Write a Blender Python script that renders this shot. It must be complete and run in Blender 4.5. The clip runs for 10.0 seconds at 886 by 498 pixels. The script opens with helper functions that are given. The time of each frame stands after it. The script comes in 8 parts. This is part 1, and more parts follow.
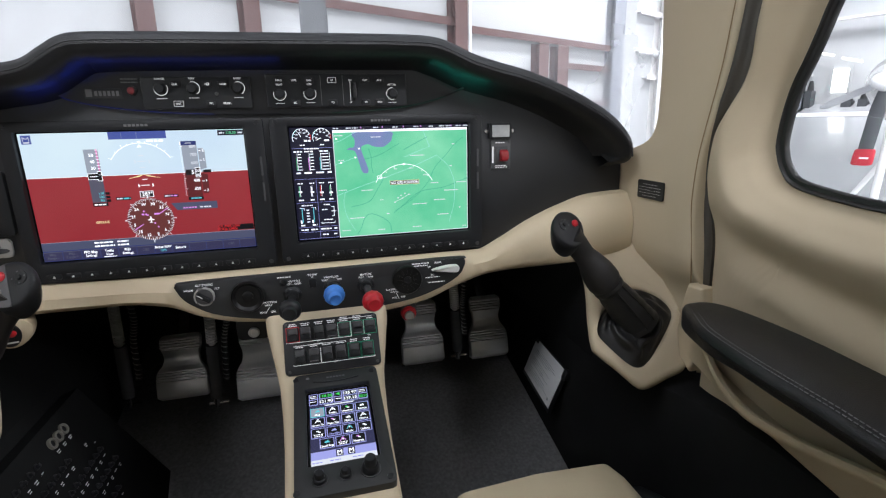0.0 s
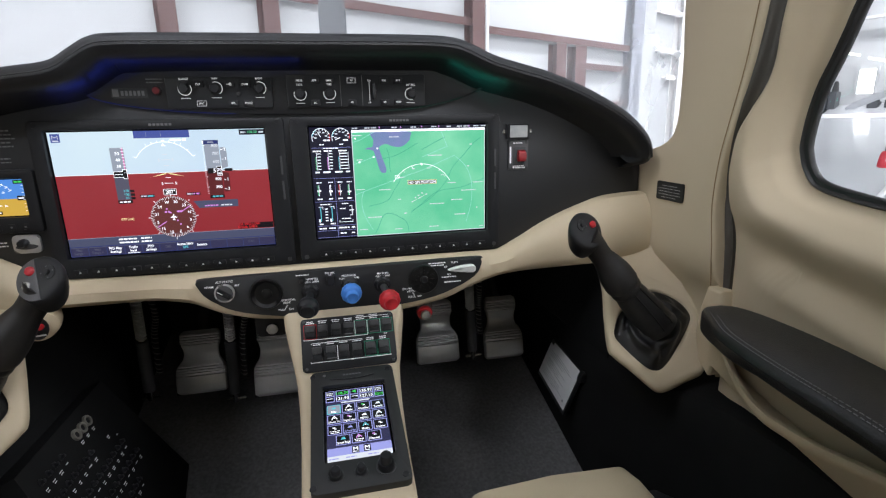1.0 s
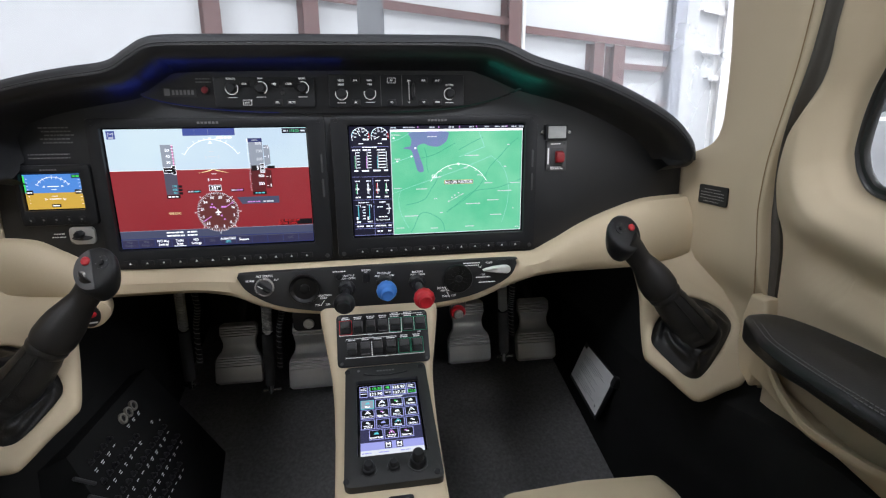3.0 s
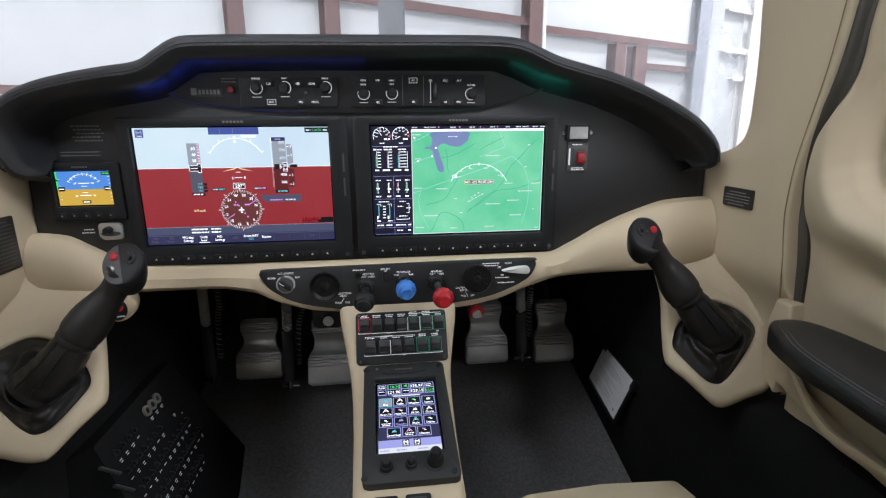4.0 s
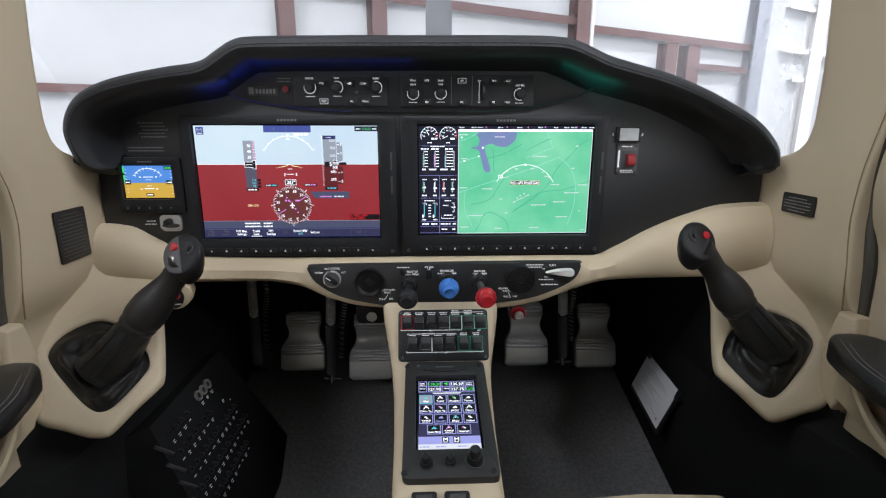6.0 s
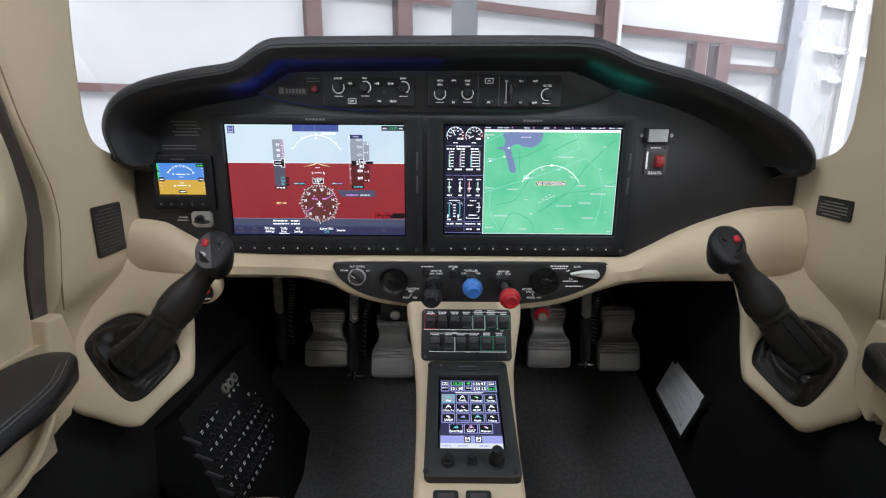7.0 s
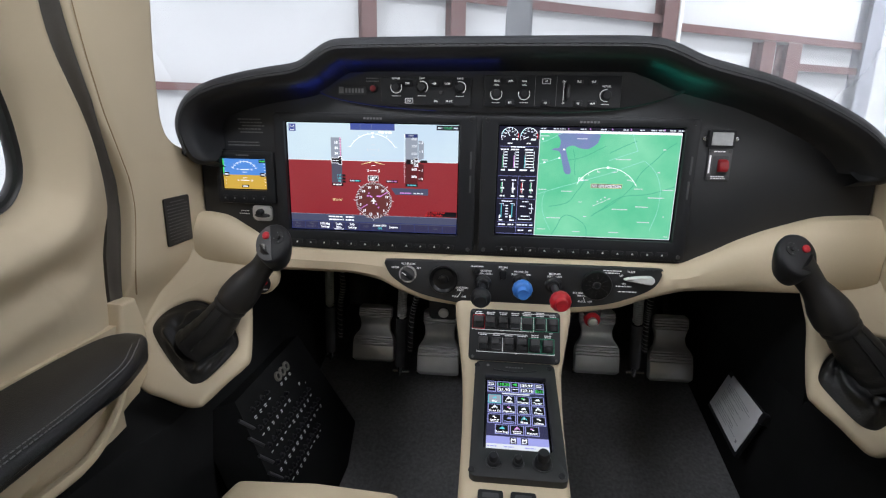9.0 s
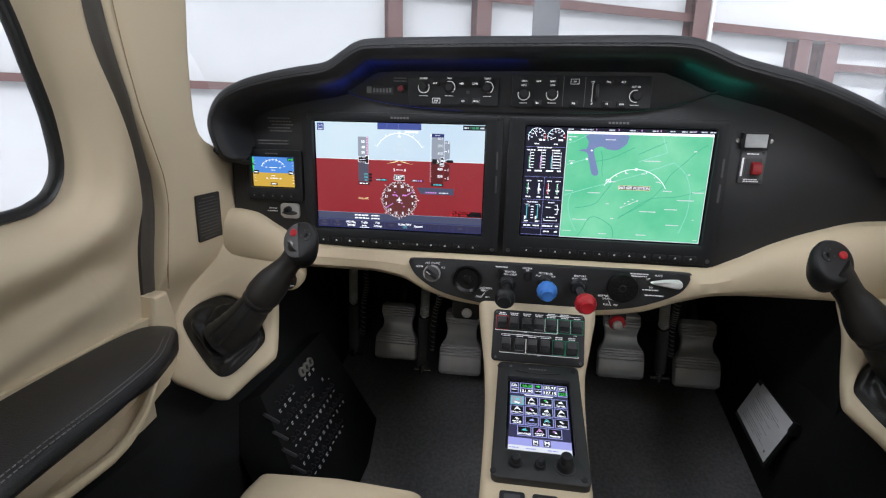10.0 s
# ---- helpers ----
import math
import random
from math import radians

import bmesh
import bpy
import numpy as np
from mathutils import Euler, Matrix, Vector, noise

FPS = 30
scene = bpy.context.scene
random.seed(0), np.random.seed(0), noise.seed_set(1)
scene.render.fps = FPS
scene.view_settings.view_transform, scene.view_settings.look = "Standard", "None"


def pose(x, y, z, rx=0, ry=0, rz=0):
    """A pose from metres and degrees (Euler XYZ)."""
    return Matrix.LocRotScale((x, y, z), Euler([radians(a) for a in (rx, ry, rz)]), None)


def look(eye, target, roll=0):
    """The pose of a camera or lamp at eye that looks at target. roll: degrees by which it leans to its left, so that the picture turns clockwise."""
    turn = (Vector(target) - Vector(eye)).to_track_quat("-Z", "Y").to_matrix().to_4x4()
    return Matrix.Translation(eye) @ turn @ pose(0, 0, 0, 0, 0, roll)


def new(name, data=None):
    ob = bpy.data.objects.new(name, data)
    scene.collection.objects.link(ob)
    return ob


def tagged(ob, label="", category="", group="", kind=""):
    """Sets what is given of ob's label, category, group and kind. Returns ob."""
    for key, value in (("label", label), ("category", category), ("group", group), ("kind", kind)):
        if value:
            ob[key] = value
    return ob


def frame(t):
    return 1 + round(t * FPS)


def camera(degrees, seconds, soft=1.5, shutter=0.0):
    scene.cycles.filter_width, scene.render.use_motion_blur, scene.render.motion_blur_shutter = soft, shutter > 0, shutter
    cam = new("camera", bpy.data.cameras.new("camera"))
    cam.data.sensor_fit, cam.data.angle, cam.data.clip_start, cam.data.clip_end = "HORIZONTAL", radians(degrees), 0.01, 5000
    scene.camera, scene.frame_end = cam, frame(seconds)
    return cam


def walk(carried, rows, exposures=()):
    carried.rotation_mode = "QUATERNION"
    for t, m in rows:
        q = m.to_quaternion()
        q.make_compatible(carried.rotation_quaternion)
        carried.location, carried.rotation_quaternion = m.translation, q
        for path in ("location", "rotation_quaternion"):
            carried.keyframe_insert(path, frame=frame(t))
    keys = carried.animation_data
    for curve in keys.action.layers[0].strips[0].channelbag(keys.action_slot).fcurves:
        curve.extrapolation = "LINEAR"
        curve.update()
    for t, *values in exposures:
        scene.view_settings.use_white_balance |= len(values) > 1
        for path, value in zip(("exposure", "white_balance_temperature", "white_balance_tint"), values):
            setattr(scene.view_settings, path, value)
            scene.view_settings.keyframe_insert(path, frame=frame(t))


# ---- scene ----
cam = camera(83.13, 10.0, 1.2)
PATH = [
    (0, (0.0562, -0.7408, 0.7020), (0.5360, 1.1380, 0.2122), -1.30),
    (0.5, (0.0545, -0.7417, 0.7019), (0.5057, 1.1445, 0.2134), -1.21),
    (1, (0.0528, -0.7422, 0.7020), (0.4756, 1.1507, 0.2142), -1.12),
    (1.5, (0.0510, -0.7426, 0.7021), (0.4451, 1.1567, 0.2148), -1.02),
    (2, (0.0492, -0.7428, 0.7022), (0.4141, 1.1624, 0.2153), -0.92),
    (2.5, (0.0474, -0.7430, 0.7023), (0.3820, 1.1678, 0.2157), -0.81),
    (4, (0.0420, -0.7440, 0.7024), (0.2777, 1.1817, 0.2167), -0.45),
    (4.5, (0.0401, -0.7446, 0.7024), (0.2396, 1.1853, 0.2171), -0.33),
    (5, (0.0382, -0.7453, 0.7023), (0.1999, 1.1883, 0.2174), -0.20),
    (5.5, (0.0362, -0.7460, 0.7021), (0.1585, 1.1905, 0.2177), -0.06),
    (7, (0.0298, -0.7489, 0.7017), (0.0256, 1.1918, 0.2179), 0.38),
    (7.5, (0.0275, -0.7499, 0.7016), (-0.0207, 1.1901, 0.2177), 0.53),
    (8, (0.0252, -0.7509, 0.7016), (-0.0676, 1.1874, 0.2172), 0.70),
    (8.5, (0.0229, -0.7518, 0.7016), (-0.1145, 1.1836, 0.2164), 0.86),
    (9, (0.0206, -0.7528, 0.7017), (-0.1609, 1.1787, 0.2154), 1.03),
    (9.5, (0.0184, -0.7536, 0.7019), (-0.2064, 1.1729, 0.2141), 1.20),
    (10, (0.0162, -0.7544, 0.7021), (-0.2504, 1.1663, 0.2126), 1.37),
]
walk(cam, [(t, look(e, g, r)) for t, e, g, r in PATH])

# ---- world, lights, exposure ----
world = bpy.data.worlds.new("world")
scene.world = world
world.use_nodes = True
world.node_tree.nodes["Background"].inputs[0].default_value = (0.75, 0.85, 1.0, 1)
world.node_tree.nodes["Background"].inputs[1].default_value = 0.3
scene.view_settings.exposure = 0.07

CX = 0.06          # the aircraft's middle plane
FLOOR_Z = -1.15    # hangar floor
WALL_A = radians(26)


def hangar_point(u, v, z):
    """u along the hangar's front wall, v out of it into the hangar."""
    c, s = math.cos(WALL_A), math.sin(WALL_A)
    return Vector((u * c + v * s, 5.46 + u * s - v * c, z))


def hangar_lamp(u, v, sx, sy, watts):
    d = bpy.data.lights.new("hangar_lamp", "AREA")
    d.shape, d.size, d.size_y, d.energy, d.color = "RECTANGLE", sx, sy, watts, (0.96, 0.985, 1.05)
    o = new("hangar_lamp", d)
    o.matrix_world = Matrix.Translation(hangar_point(u, v, 6.2)) @ pose(0, 0, 0, 0, 0, 26)
    return o


for lu in (-11, -4, 3, 10):
    for lv in (10.5, 18.0):
        hangar_lamp(lu, lv, 5.0, 1.6, {-11: 600, -4: 700, 3: 260 if lv < 12 else 800, 10: 220}[lu])
# three more unseen lamps, added to brighten the cockpit from its sides
hangar_lamp(-9, 6.5, 5.0, 1.6, 230)
hangar_lamp(0.9, 8.2, 4.0, 1.6, 110)
hangar_lamp(-6.8, 4.7, 4.0, 1.6, 80)
# unseen wall washers, added to brighten the front wall by itself
for lu in (-8, -1, 6):
    washer = hangar_lamp(lu, 2.6, 5.0, 1.2, 330 if lu > 0 else 30)
    washer.data.spread = radians(100)
    at = hangar_point(lu, 2.6, 6.2)
    washer.matrix_world = look(at, at + Vector((-math.sin(WALL_A), math.cos(WALL_A), -1.25)))


for lv in (3.0, 8.0):
    # unseen lamps added to brighten the east wall and its floor
    washer = hangar_lamp(15.5, lv, 3.0, 1.2, 190)
    washer.data.spread = radians(110)
    at = hangar_point(15.5, lv, 6.2)
    washer.matrix_world = look(at, at + Vector((math.cos(WALL_A) * 0.7, math.sin(WALL_A) * 0.7, -1)))


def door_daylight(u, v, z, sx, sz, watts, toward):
    """An added fill lamp just inside a closed hangar wall, brightening the cockpit."""
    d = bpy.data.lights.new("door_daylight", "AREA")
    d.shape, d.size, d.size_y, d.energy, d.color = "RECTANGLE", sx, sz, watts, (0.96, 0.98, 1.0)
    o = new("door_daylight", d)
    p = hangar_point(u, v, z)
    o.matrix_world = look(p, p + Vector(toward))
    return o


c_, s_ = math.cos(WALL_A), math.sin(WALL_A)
# added fill from the west and south; neither wall has an opening
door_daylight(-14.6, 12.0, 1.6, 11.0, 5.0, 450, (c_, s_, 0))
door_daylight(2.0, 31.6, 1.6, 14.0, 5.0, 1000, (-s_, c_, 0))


def hood_strip(x, z, sx, tilt, colour, watts):
    """An added slim lamp, itself unseen, that puts a coloured glow on the glareshield's lining."""
    d = bpy.data.lights.new("hood_strip", "AREA")
    d.shape, d.size, d.size_y, d.energy, d.color = "RECTANGLE", sx, 0.012, watts, colour
    o = new("hood_strip", d)
    o.matrix_world = pose(x, -0.022, z, 180 - 14, tilt, 0)


BLUE_GLOW, GREEN_GLOW = (0.03, 0.09, 1.0), (0.02, 0.85, 0.62)
hood_strip(-0.245, 0.738, 0.05, -28, BLUE_GLOW, 0.0050)
hood_strip(-0.195, 0.764, 0.05, -18, BLUE_GLOW, 0.0036)
hood_strip(-0.075, 0.772, 0.20, 0, BLUE_GLOW, 0.0070)
hood_strip(0.285, 0.738, 0.05, 28, GREEN_GLOW, 0.0060)
hood_strip(0.245, 0.762, 0.04, 18, GREEN_GLOW, 0.0024)


# ---- materials ----
def nodes_of(name):
    m = bpy.data.materials.new(name)
    m.use_nodes = True
    n, l = m.node_tree.nodes, m.node_tree.links
    return m, n, l, n["Principled BSDF"]


def surface(name, colour, rough=0.5, metal=0.0, vary=0.12, scale=8.0, grain=300.0, bump=0.1, cells=False, spec=0.5, coat=0.0):
    """A surface whose colour drifts at two scales and whose relief is a fine grain."""
    m, n, l, b = nodes_of(name)
    tc = n.new("ShaderNodeTexCoord")
    big = n.new("ShaderNodeTexNoise")
    big.inputs["Scale"].default_value, big.inputs["Detail"].default_value = scale, 3
    fine = n.new("ShaderNodeTexVoronoi" if cells else "ShaderNodeTexNoise")
    fine.inputs["Scale"].default_value = grain
    l.new(tc.outputs["Object"], big.inputs["Vector"])
    l.new(tc.outputs["Object"], fine.inputs["Vector"])
    add = n.new("ShaderNodeMath")
    add.operation = "MULTIPLY_ADD"
    l.new(fine.outputs[0], add.inputs[0])
    add.inputs[1].default_value = 0.35
    l.new(big.outputs[0], add.inputs[2])
    ramp = n.new("ShaderNodeMapRange")
    ramp.inputs[1].default_value, ramp.inputs[2].default_value = 0.35, 0.95
    ramp.inputs[3].default_value, ramp.inputs[4].default_value = 1 - vary, 1 + vary
    l.new(add.outputs[0], ramp.inputs[0])
    mul = n.new("ShaderNodeVectorMath")
    mul.operation = "SCALE"
    mul.inputs[0].default_value = colour
    l.new(ramp.outputs[0], mul.inputs["Scale"])
    l.new(mul.outputs[0], b.inputs["Base Color"])
    rr = n.new("ShaderNodeMapRange")
    rr.inputs[3].default_value, rr.inputs[4].default_value = max(0.03, rough - 0.08), min(1, rough + 0.08)
    l.new(big.outputs[0], rr.inputs[0])
    l.new(rr.outputs[0], b.inputs["Roughness"])
    b.inputs["Metallic"].default_value = metal
    b.inputs["Specular IOR Level"].default_value = spec
    b.inputs["Coat Weight"].default_value = coat
    if bump:
        bp = n.new("ShaderNodeBump")
        bp.inputs["Strength"].default_value, bp.inputs["Distance"].default_value = bump, 0.001
        l.new(fine.outputs[0], bp.inputs["Height"])
        l.new(bp.outputs[0], b.inputs["Normal"])
    return m


def light_of(name, colour, strength=1.0):
    m, n, l, b = nodes_of(name)
    b.inputs["Base Color"].default_value = (0.01, 0.01, 0.01, 1)
    b.inputs["Emission Color"].default_value = (*colour, 1)
    b.inputs["Emission Strength"].default_value = strength
    b.inputs["Roughness"].default_value = 0.25
    return m


def clear_glass(name, dust_haze=0.0):
    m, n, l, b = nodes_of(name)
    n.remove(b)
    tr, gl, mix, fr = n.new("ShaderNodeBsdfTransparent"), n.new("ShaderNodeBsdfGlossy"), n.new("ShaderNodeMixShader"), n.new("ShaderNodeFresnel")
    gl.inputs["Roughness"].default_value = 0.02
    fr.inputs["IOR"].default_value = 1.2
    l.new(fr.outputs[0], mix.inputs[0])
    l.new(tr.outputs[0], mix.inputs[1])
    l.new(gl.outputs[0], mix.inputs[2])
    last = mix
    if dust_haze:
        # a film of dust with fine scratches and specks that catches the light
        tc, no, wv, mr, ad, df, m2 = (n.new("ShaderNode" + k) for k in ("TexCoord", "TexNoise", "TexVoronoi", "MapRange", "Math", "BsdfTranslucent", "MixShader"))
        no.inputs["Scale"].default_value, no.inputs["Detail"].default_value = 5.0, 6
        wv.inputs["Scale"].default_value = 160.0
        l.new(tc.outputs["Object"], no.inputs["Vector"])
        l.new(tc.outputs["Object"], wv.inputs["Vector"])
        mr.inputs[1].default_value, mr.inputs[2].default_value = 0.10, 0.0
        mr.inputs[3].default_value, mr.inputs[4].default_value = 0.0, dust_haze * 3
        l.new(wv.outputs["Distance"], mr.inputs[0])
        ad.operation = "MULTIPLY_ADD"
        # the film thickens towards the right to stand in for glare haze
        xyz, side, many = (n.new("ShaderNode" + k) for k in ("SeparateXYZ", "MapRange", "Math"))
        l.new(tc.outputs["Object"], xyz.inputs[0])
        l.new(xyz.outputs[0], side.inputs[0])
        side.inputs[1].default_value, side.inputs[2].default_value = 0.32, 0.54
        side.inputs[3].default_value, side.inputs[4].default_value = dust_haze * 2, dust_haze * 6
        many.operation = "MULTIPLY"
        l.new(no.outputs[0], many.inputs[0])
        l.new(side.outputs[0], many.inputs[1])
        l.new(many.outputs[0], ad.inputs[0])
        ad.inputs[1].default_value = 1.0
        l.new(mr.outputs[0], ad.inputs[2])
        df.inputs["Color"].default_value = (0.8, 0.82, 0.84, 1)
        l.new(ad.outputs[0], m2.inputs[0])
        l.new(mix.outputs[0], m2.inputs[1])
        l.new(df.outputs[0], m2.inputs[2])
        last = m2
    l.new(last.outputs[0], n["Material Output"].inputs[0])
    return m


CREAM = surface("cream_leather", (0.61, 0.51, 0.355), 0.5, vary=0.05, scale=5, grain=900, bump=0.12, cells=True)
LINING = surface("tan_lining", (0.565, 0.475, 0.337), 0.68, vary=0.06, scale=4, grain=1400, bump=0.08, spec=0.3)
SEAM = surface("brown_seam", (0.25, 0.17, 0.09), 0.8, grain=500)
BLACK_LEATHER = surface("black_leather", (0.0150, 0.0156, 0.0176), 0.42, vary=0.25, scale=12, grain=700, bump=0.25, cells=True)
HOOD_SKIN = surface("hood_leather", (0.0125, 0.0132, 0.0152), 0.48, vary=0.25, scale=10, grain=800, bump=0.2, cells=True, spec=0.4)
PANEL = surface("panel_black", (0.0150, 0.0161, 0.0188), 0.5, vary=0.15, scale=9, grain=1200, bump=0.12)
BEZEL = surface("bezel_black", (0.0130, 0.0137, 0.0160), 0.45, vary=0.12, scale=20, grain=1500, bump=0.08, spec=0.3)
PLASTIC = surface("black_plastic", (0.0160, 0.0166, 0.0186), 0.40, vary=0.15, scale=20, grain=900, bump=0.05, spec=0.28)
BOOT = surface("boot_leather", (0.0105, 0.0105, 0.0112), 0.40, vary=0.3, scale=18, grain=500, bump=0.3, cells=True, spec=0.45)
GREY_KEY = surface("dark_grey_key", (0.045, 0.045, 0.048), 0.45, vary=0.1, scale=20, grain=800, bump=0.05)
GASKET = surface("gasket_rubber", (0.016, 0.016, 0.016), 0.34, vary=0.2, scale=15, grain=500, bump=0.08)
# black seal rubber, its colour lightened for the light on its lower part
LIT_SEAL = surface("satin_door_seal", (0.072, 0.065, 0.056), 0.42, vary=0.2, scale=15, grain=500, bump=0.06)
DEEP_BLACK = surface("moulded_black", (0.0065, 0.0065, 0.0072), 0.38, vary=0.15, scale=20, grain=900, bump=0.05, spec=0.35)
# for unseen surfaces, kept pale to bounce light into the footwell
BOUNCE_LINING = surface("pale_headliner", (0.78, 0.75, 0.68), 0.85, vary=0.04, scale=5, grain=1200, bump=0.1, spec=0.2)
RUBBER = surface("black_rubber", (0.014, 0.013, 0.013), 0.5, vary=0.2, scale=15, grain=500, bump=0.15)
CARPET = surface("black_carpet", (0.21, 0.21, 0.215), 0.95, vary=0.3, scale=160, grain=1100, bump=1.0, spec=0.1)
DARK_TRIM = surface("black_trim", (0.065, 0.0655, 0.069), 0.85, vary=0.3, scale=10, grain=600, bump=0.2, spec=0.2)
# the same black trim with shade put into its colour, for the lower sides
SHADED_TRIM = surface("black_side_trim", (0.0125, 0.0128, 0.0132), 0.88, vary=0.3, scale=10, grain=600, bump=0.2, spec=0.08)
ZINC = surface("zinc_plate", (0.72, 0.72, 0.71), 0.4, 0.25, vary=0.1, scale=30, grain=300, bump=0.05)
ALLOY = surface("worn_alloy", (0.76, 0.76, 0.76), 0.36, 0.62, vary=0.07, scale=25, grain=400, bump=0.04)
STEEL = surface("bright_steel", (0.6, 0.6, 0.6), 0.25, 1.0, vary=0.1, scale=20, grain=300, bump=0.05)
FACE_GREY = surface("grey_face", (0.085, 0.085, 0.09), 0.5, vary=0.08, scale=40, grain=900, bump=0.05)
BLUE = surface("blue_plastic", (0.055, 0.22, 0.66), 0.4, vary=0.08, scale=30, grain=500, bump=0.05)
RED = surface("red_plastic", (0.48, 0.014, 0.024), 0.35, vary=0.08, scale=30, grain=500, bump=0.05)
INK = surface("white_lettering", (0.8, 0.8, 0.8), 0.6, vary=0.05, bump=0)
# white lettering with a faint glow added to brighten it
INK_GLOW = light_of("backlit_lettering", (0.9, 0.92, 0.95), 0.30)
INK_GLOW.node_tree.nodes["Principled BSDF"].inputs["Base Color"].default_value = (0.75, 0.75, 0.75, 1)
INK_DIM = surface("grey_lettering", (0.13, 0.13, 0.135), 0.6, vary=0.05, bump=0)
INK_LABEL = surface("label_print", (0.42, 0.42, 0.42), 0.6, vary=0.25, scale=60, bump=0)
INK_RED = surface("red_outline", (0.6, 0.02, 0.03), 0.5, bump=0)
INK_GREEN = surface("green_outline", (0.02, 0.30, 0.17), 0.5, bump=0)
PAPER = surface("white_paper", (0.88, 0.89, 0.91), 0.6, vary=0.05, scale=30, grain=500, bump=0.05)
PAPER_INK = surface("grey_print", (0.35, 0.36, 0.40), 0.7, bump=0)
PLACARD = surface("placard_black", (0.022, 0.0215, 0.021), 0.5, vary=0.1, bump=0)
CHROME = surface("silver_switch", (0.62, 0.62, 0.62), 0.28, 0.7, vary=0.08, bump=0)
THREAD = surface("grey_thread", (0.15, 0.15, 0.155), 0.8, bump=0)
HOOD_THREAD = surface("dark_thread", (0.045, 0.045, 0.048), 0.8, bump=0)
GLASS = clear_glass("window_glass")
DUSTY_HAZY_GLASS = clear_glass("dusty_glass", 0.09)
LENS = surface("display_glass", (0.01, 0.01, 0.012), 0.15, vary=0.05, bump=0)
WHITE_PANEL = surface("white_wall_liner", (0.50, 0.51, 0.52), 0.7, vary=0.07, scale=0.8, grain=6, bump=0.3)
RED_STEEL = surface("red_oxide_steel", (0.120, 0.060, 0.056), 0.6, vary=0.2, scale=2, grain=60, bump=0.1)
BLUE_STEEL = surface("blue_grey_steel", (0.24, 0.25, 0.29), 0.6, vary=0.2, scale=2, grain=60, bump=0.1)
CONCRETE = surface("pale_epoxy_floor", (0.58, 0.59, 0.61), 0.14, vary=0.05, scale=0.5, grain=30, bump=0.05)
GREY_WALL = surface("grey_metal_wall", (0.55, 0.56, 0.57), 0.6, vary=0.08, scale=0.6, grain=20, bump=0.1)
WHITE_PAINT = surface("white_paint", (0.8, 0.8, 0.8), 0.25, vary=0.04, scale=1, grain=60, bump=0.02, coat=0.3)
BLADE_GREY = surface("grey_blade_paint", (0.075, 0.08, 0.088), 0.5, vary=0.12, scale=6, grain=200, bump=0.05)
DAYLIGHT = light_of("daylight_gap", (0.95, 0.97, 1.0), 4.0)
# faint glows that imitate coloured reflections on the lip
LIP_BLUE = light_of("led_blue", (0.03, 0.08, 1.0), 0.09)
LIP_GREEN = light_of("led_green", (0.02, 0.85, 0.55), 0.03)
LAMP_GLOW = light_of("lamp_tube", (1, 1, 1), 3.0)


# ---- building helpers ----
def link(name, bm, material, parent=None, label="", smooth=40):
    bmesh.ops.recalc_face_normals(bm, faces=bm.faces)
    me = bpy.data.meshes.new(name)
    bm.to_mesh(me)
    bm.free()
    me.materials.append(material)
    if smooth:
        me.polygons.foreach_set("use_smooth", [True] * len(me.polygons))
        me.set_sharp_from_angle(angle=radians(smooth))
    ob = new(name, me)
    if parent:
        ob.parent = parent
    if label:
        ob["label"] = label
    if name.split("_")[-1] in ("print", "lettering", "marking", "dots", "stitching", "mark"):
        ob["kind"] = "stuff"
    return ob


part = link


def thing(name, label, category, group="", kind="", at=(0, 0, 0)):
    """The Empty at a thing's base; its parts are built in world places."""
    e = new(name)
    e.empty_display_size = 0.02
    return tagged(e, label, category, group, kind)


def axes(origin, u, v):
    """A frame: u to the right, v up, w out of the surface."""
    u, v = Vector(u).normalized(), Vector(v).normalized()
    w = u.cross(v)
    m = Matrix((u, v, w)).transposed().to_4x4()
    return Matrix.Translation(origin) @ m


def spline(pts, n, closed=False):
    """Catmull-Rom through a few control points, n samples."""
    pts = [Vector(p) for p in pts]
    k = len(pts)
    out = []
    spans = k if closed else k - 1
    for i in range(n):
        f = i * spans / (n if closed else n - 1)
        j = min(int(f), spans - 1)
        t = f - j
        if closed:
            a, b, c, d = (pts[(j + q) % k] for q in (-1, 0, 1, 2))
        else:
            a, b, c, d = (pts[max(0, min(k - 1, j + q))] for q in (-1, 0, 1, 2))
        out.append(0.5 * (2 * b + (c - a) * t + (2 * a - 5 * b + 4 * c - d) * t * t + (3 * b - a - 3 * c + d) * t ** 3))
    return out


def curve1(pts, x):
    """A smooth value through (x, value) points."""
    n = len(pts)
    if x <= pts[0][0]:
        return pts[0][1]
    if x >= pts[-1][0]:
        return pts[-1][1]
    k = next(i for i in range(n - 1) if x <= pts[i + 1][0])

    def slope(i):
        if i in (0, n - 1):
            return 0.0
        a = (pts[i][1] - pts[i - 1][1]) / (pts[i][0] - pts[i - 1][0])
        c = (pts[i + 1][1] - pts[i][1]) / (pts[i + 1][0] - pts[i][0])
        return 0.0 if a * c <= 0 else 2 * a * c / (a + c)
    (x0, a), (x1, c) = pts[k], pts[k + 1]
    w = x1 - x0
    t = (x - x0) / w
    m0, m1 = slope(k) * w, slope(k + 1) * w
    return (2 * t ** 3 - 3 * t * t + 1) * a + (t ** 3 - 2 * t * t + t) * m0 + (3 * t * t - 2 * t ** 3) * c + (t ** 3 - t * t) * m1


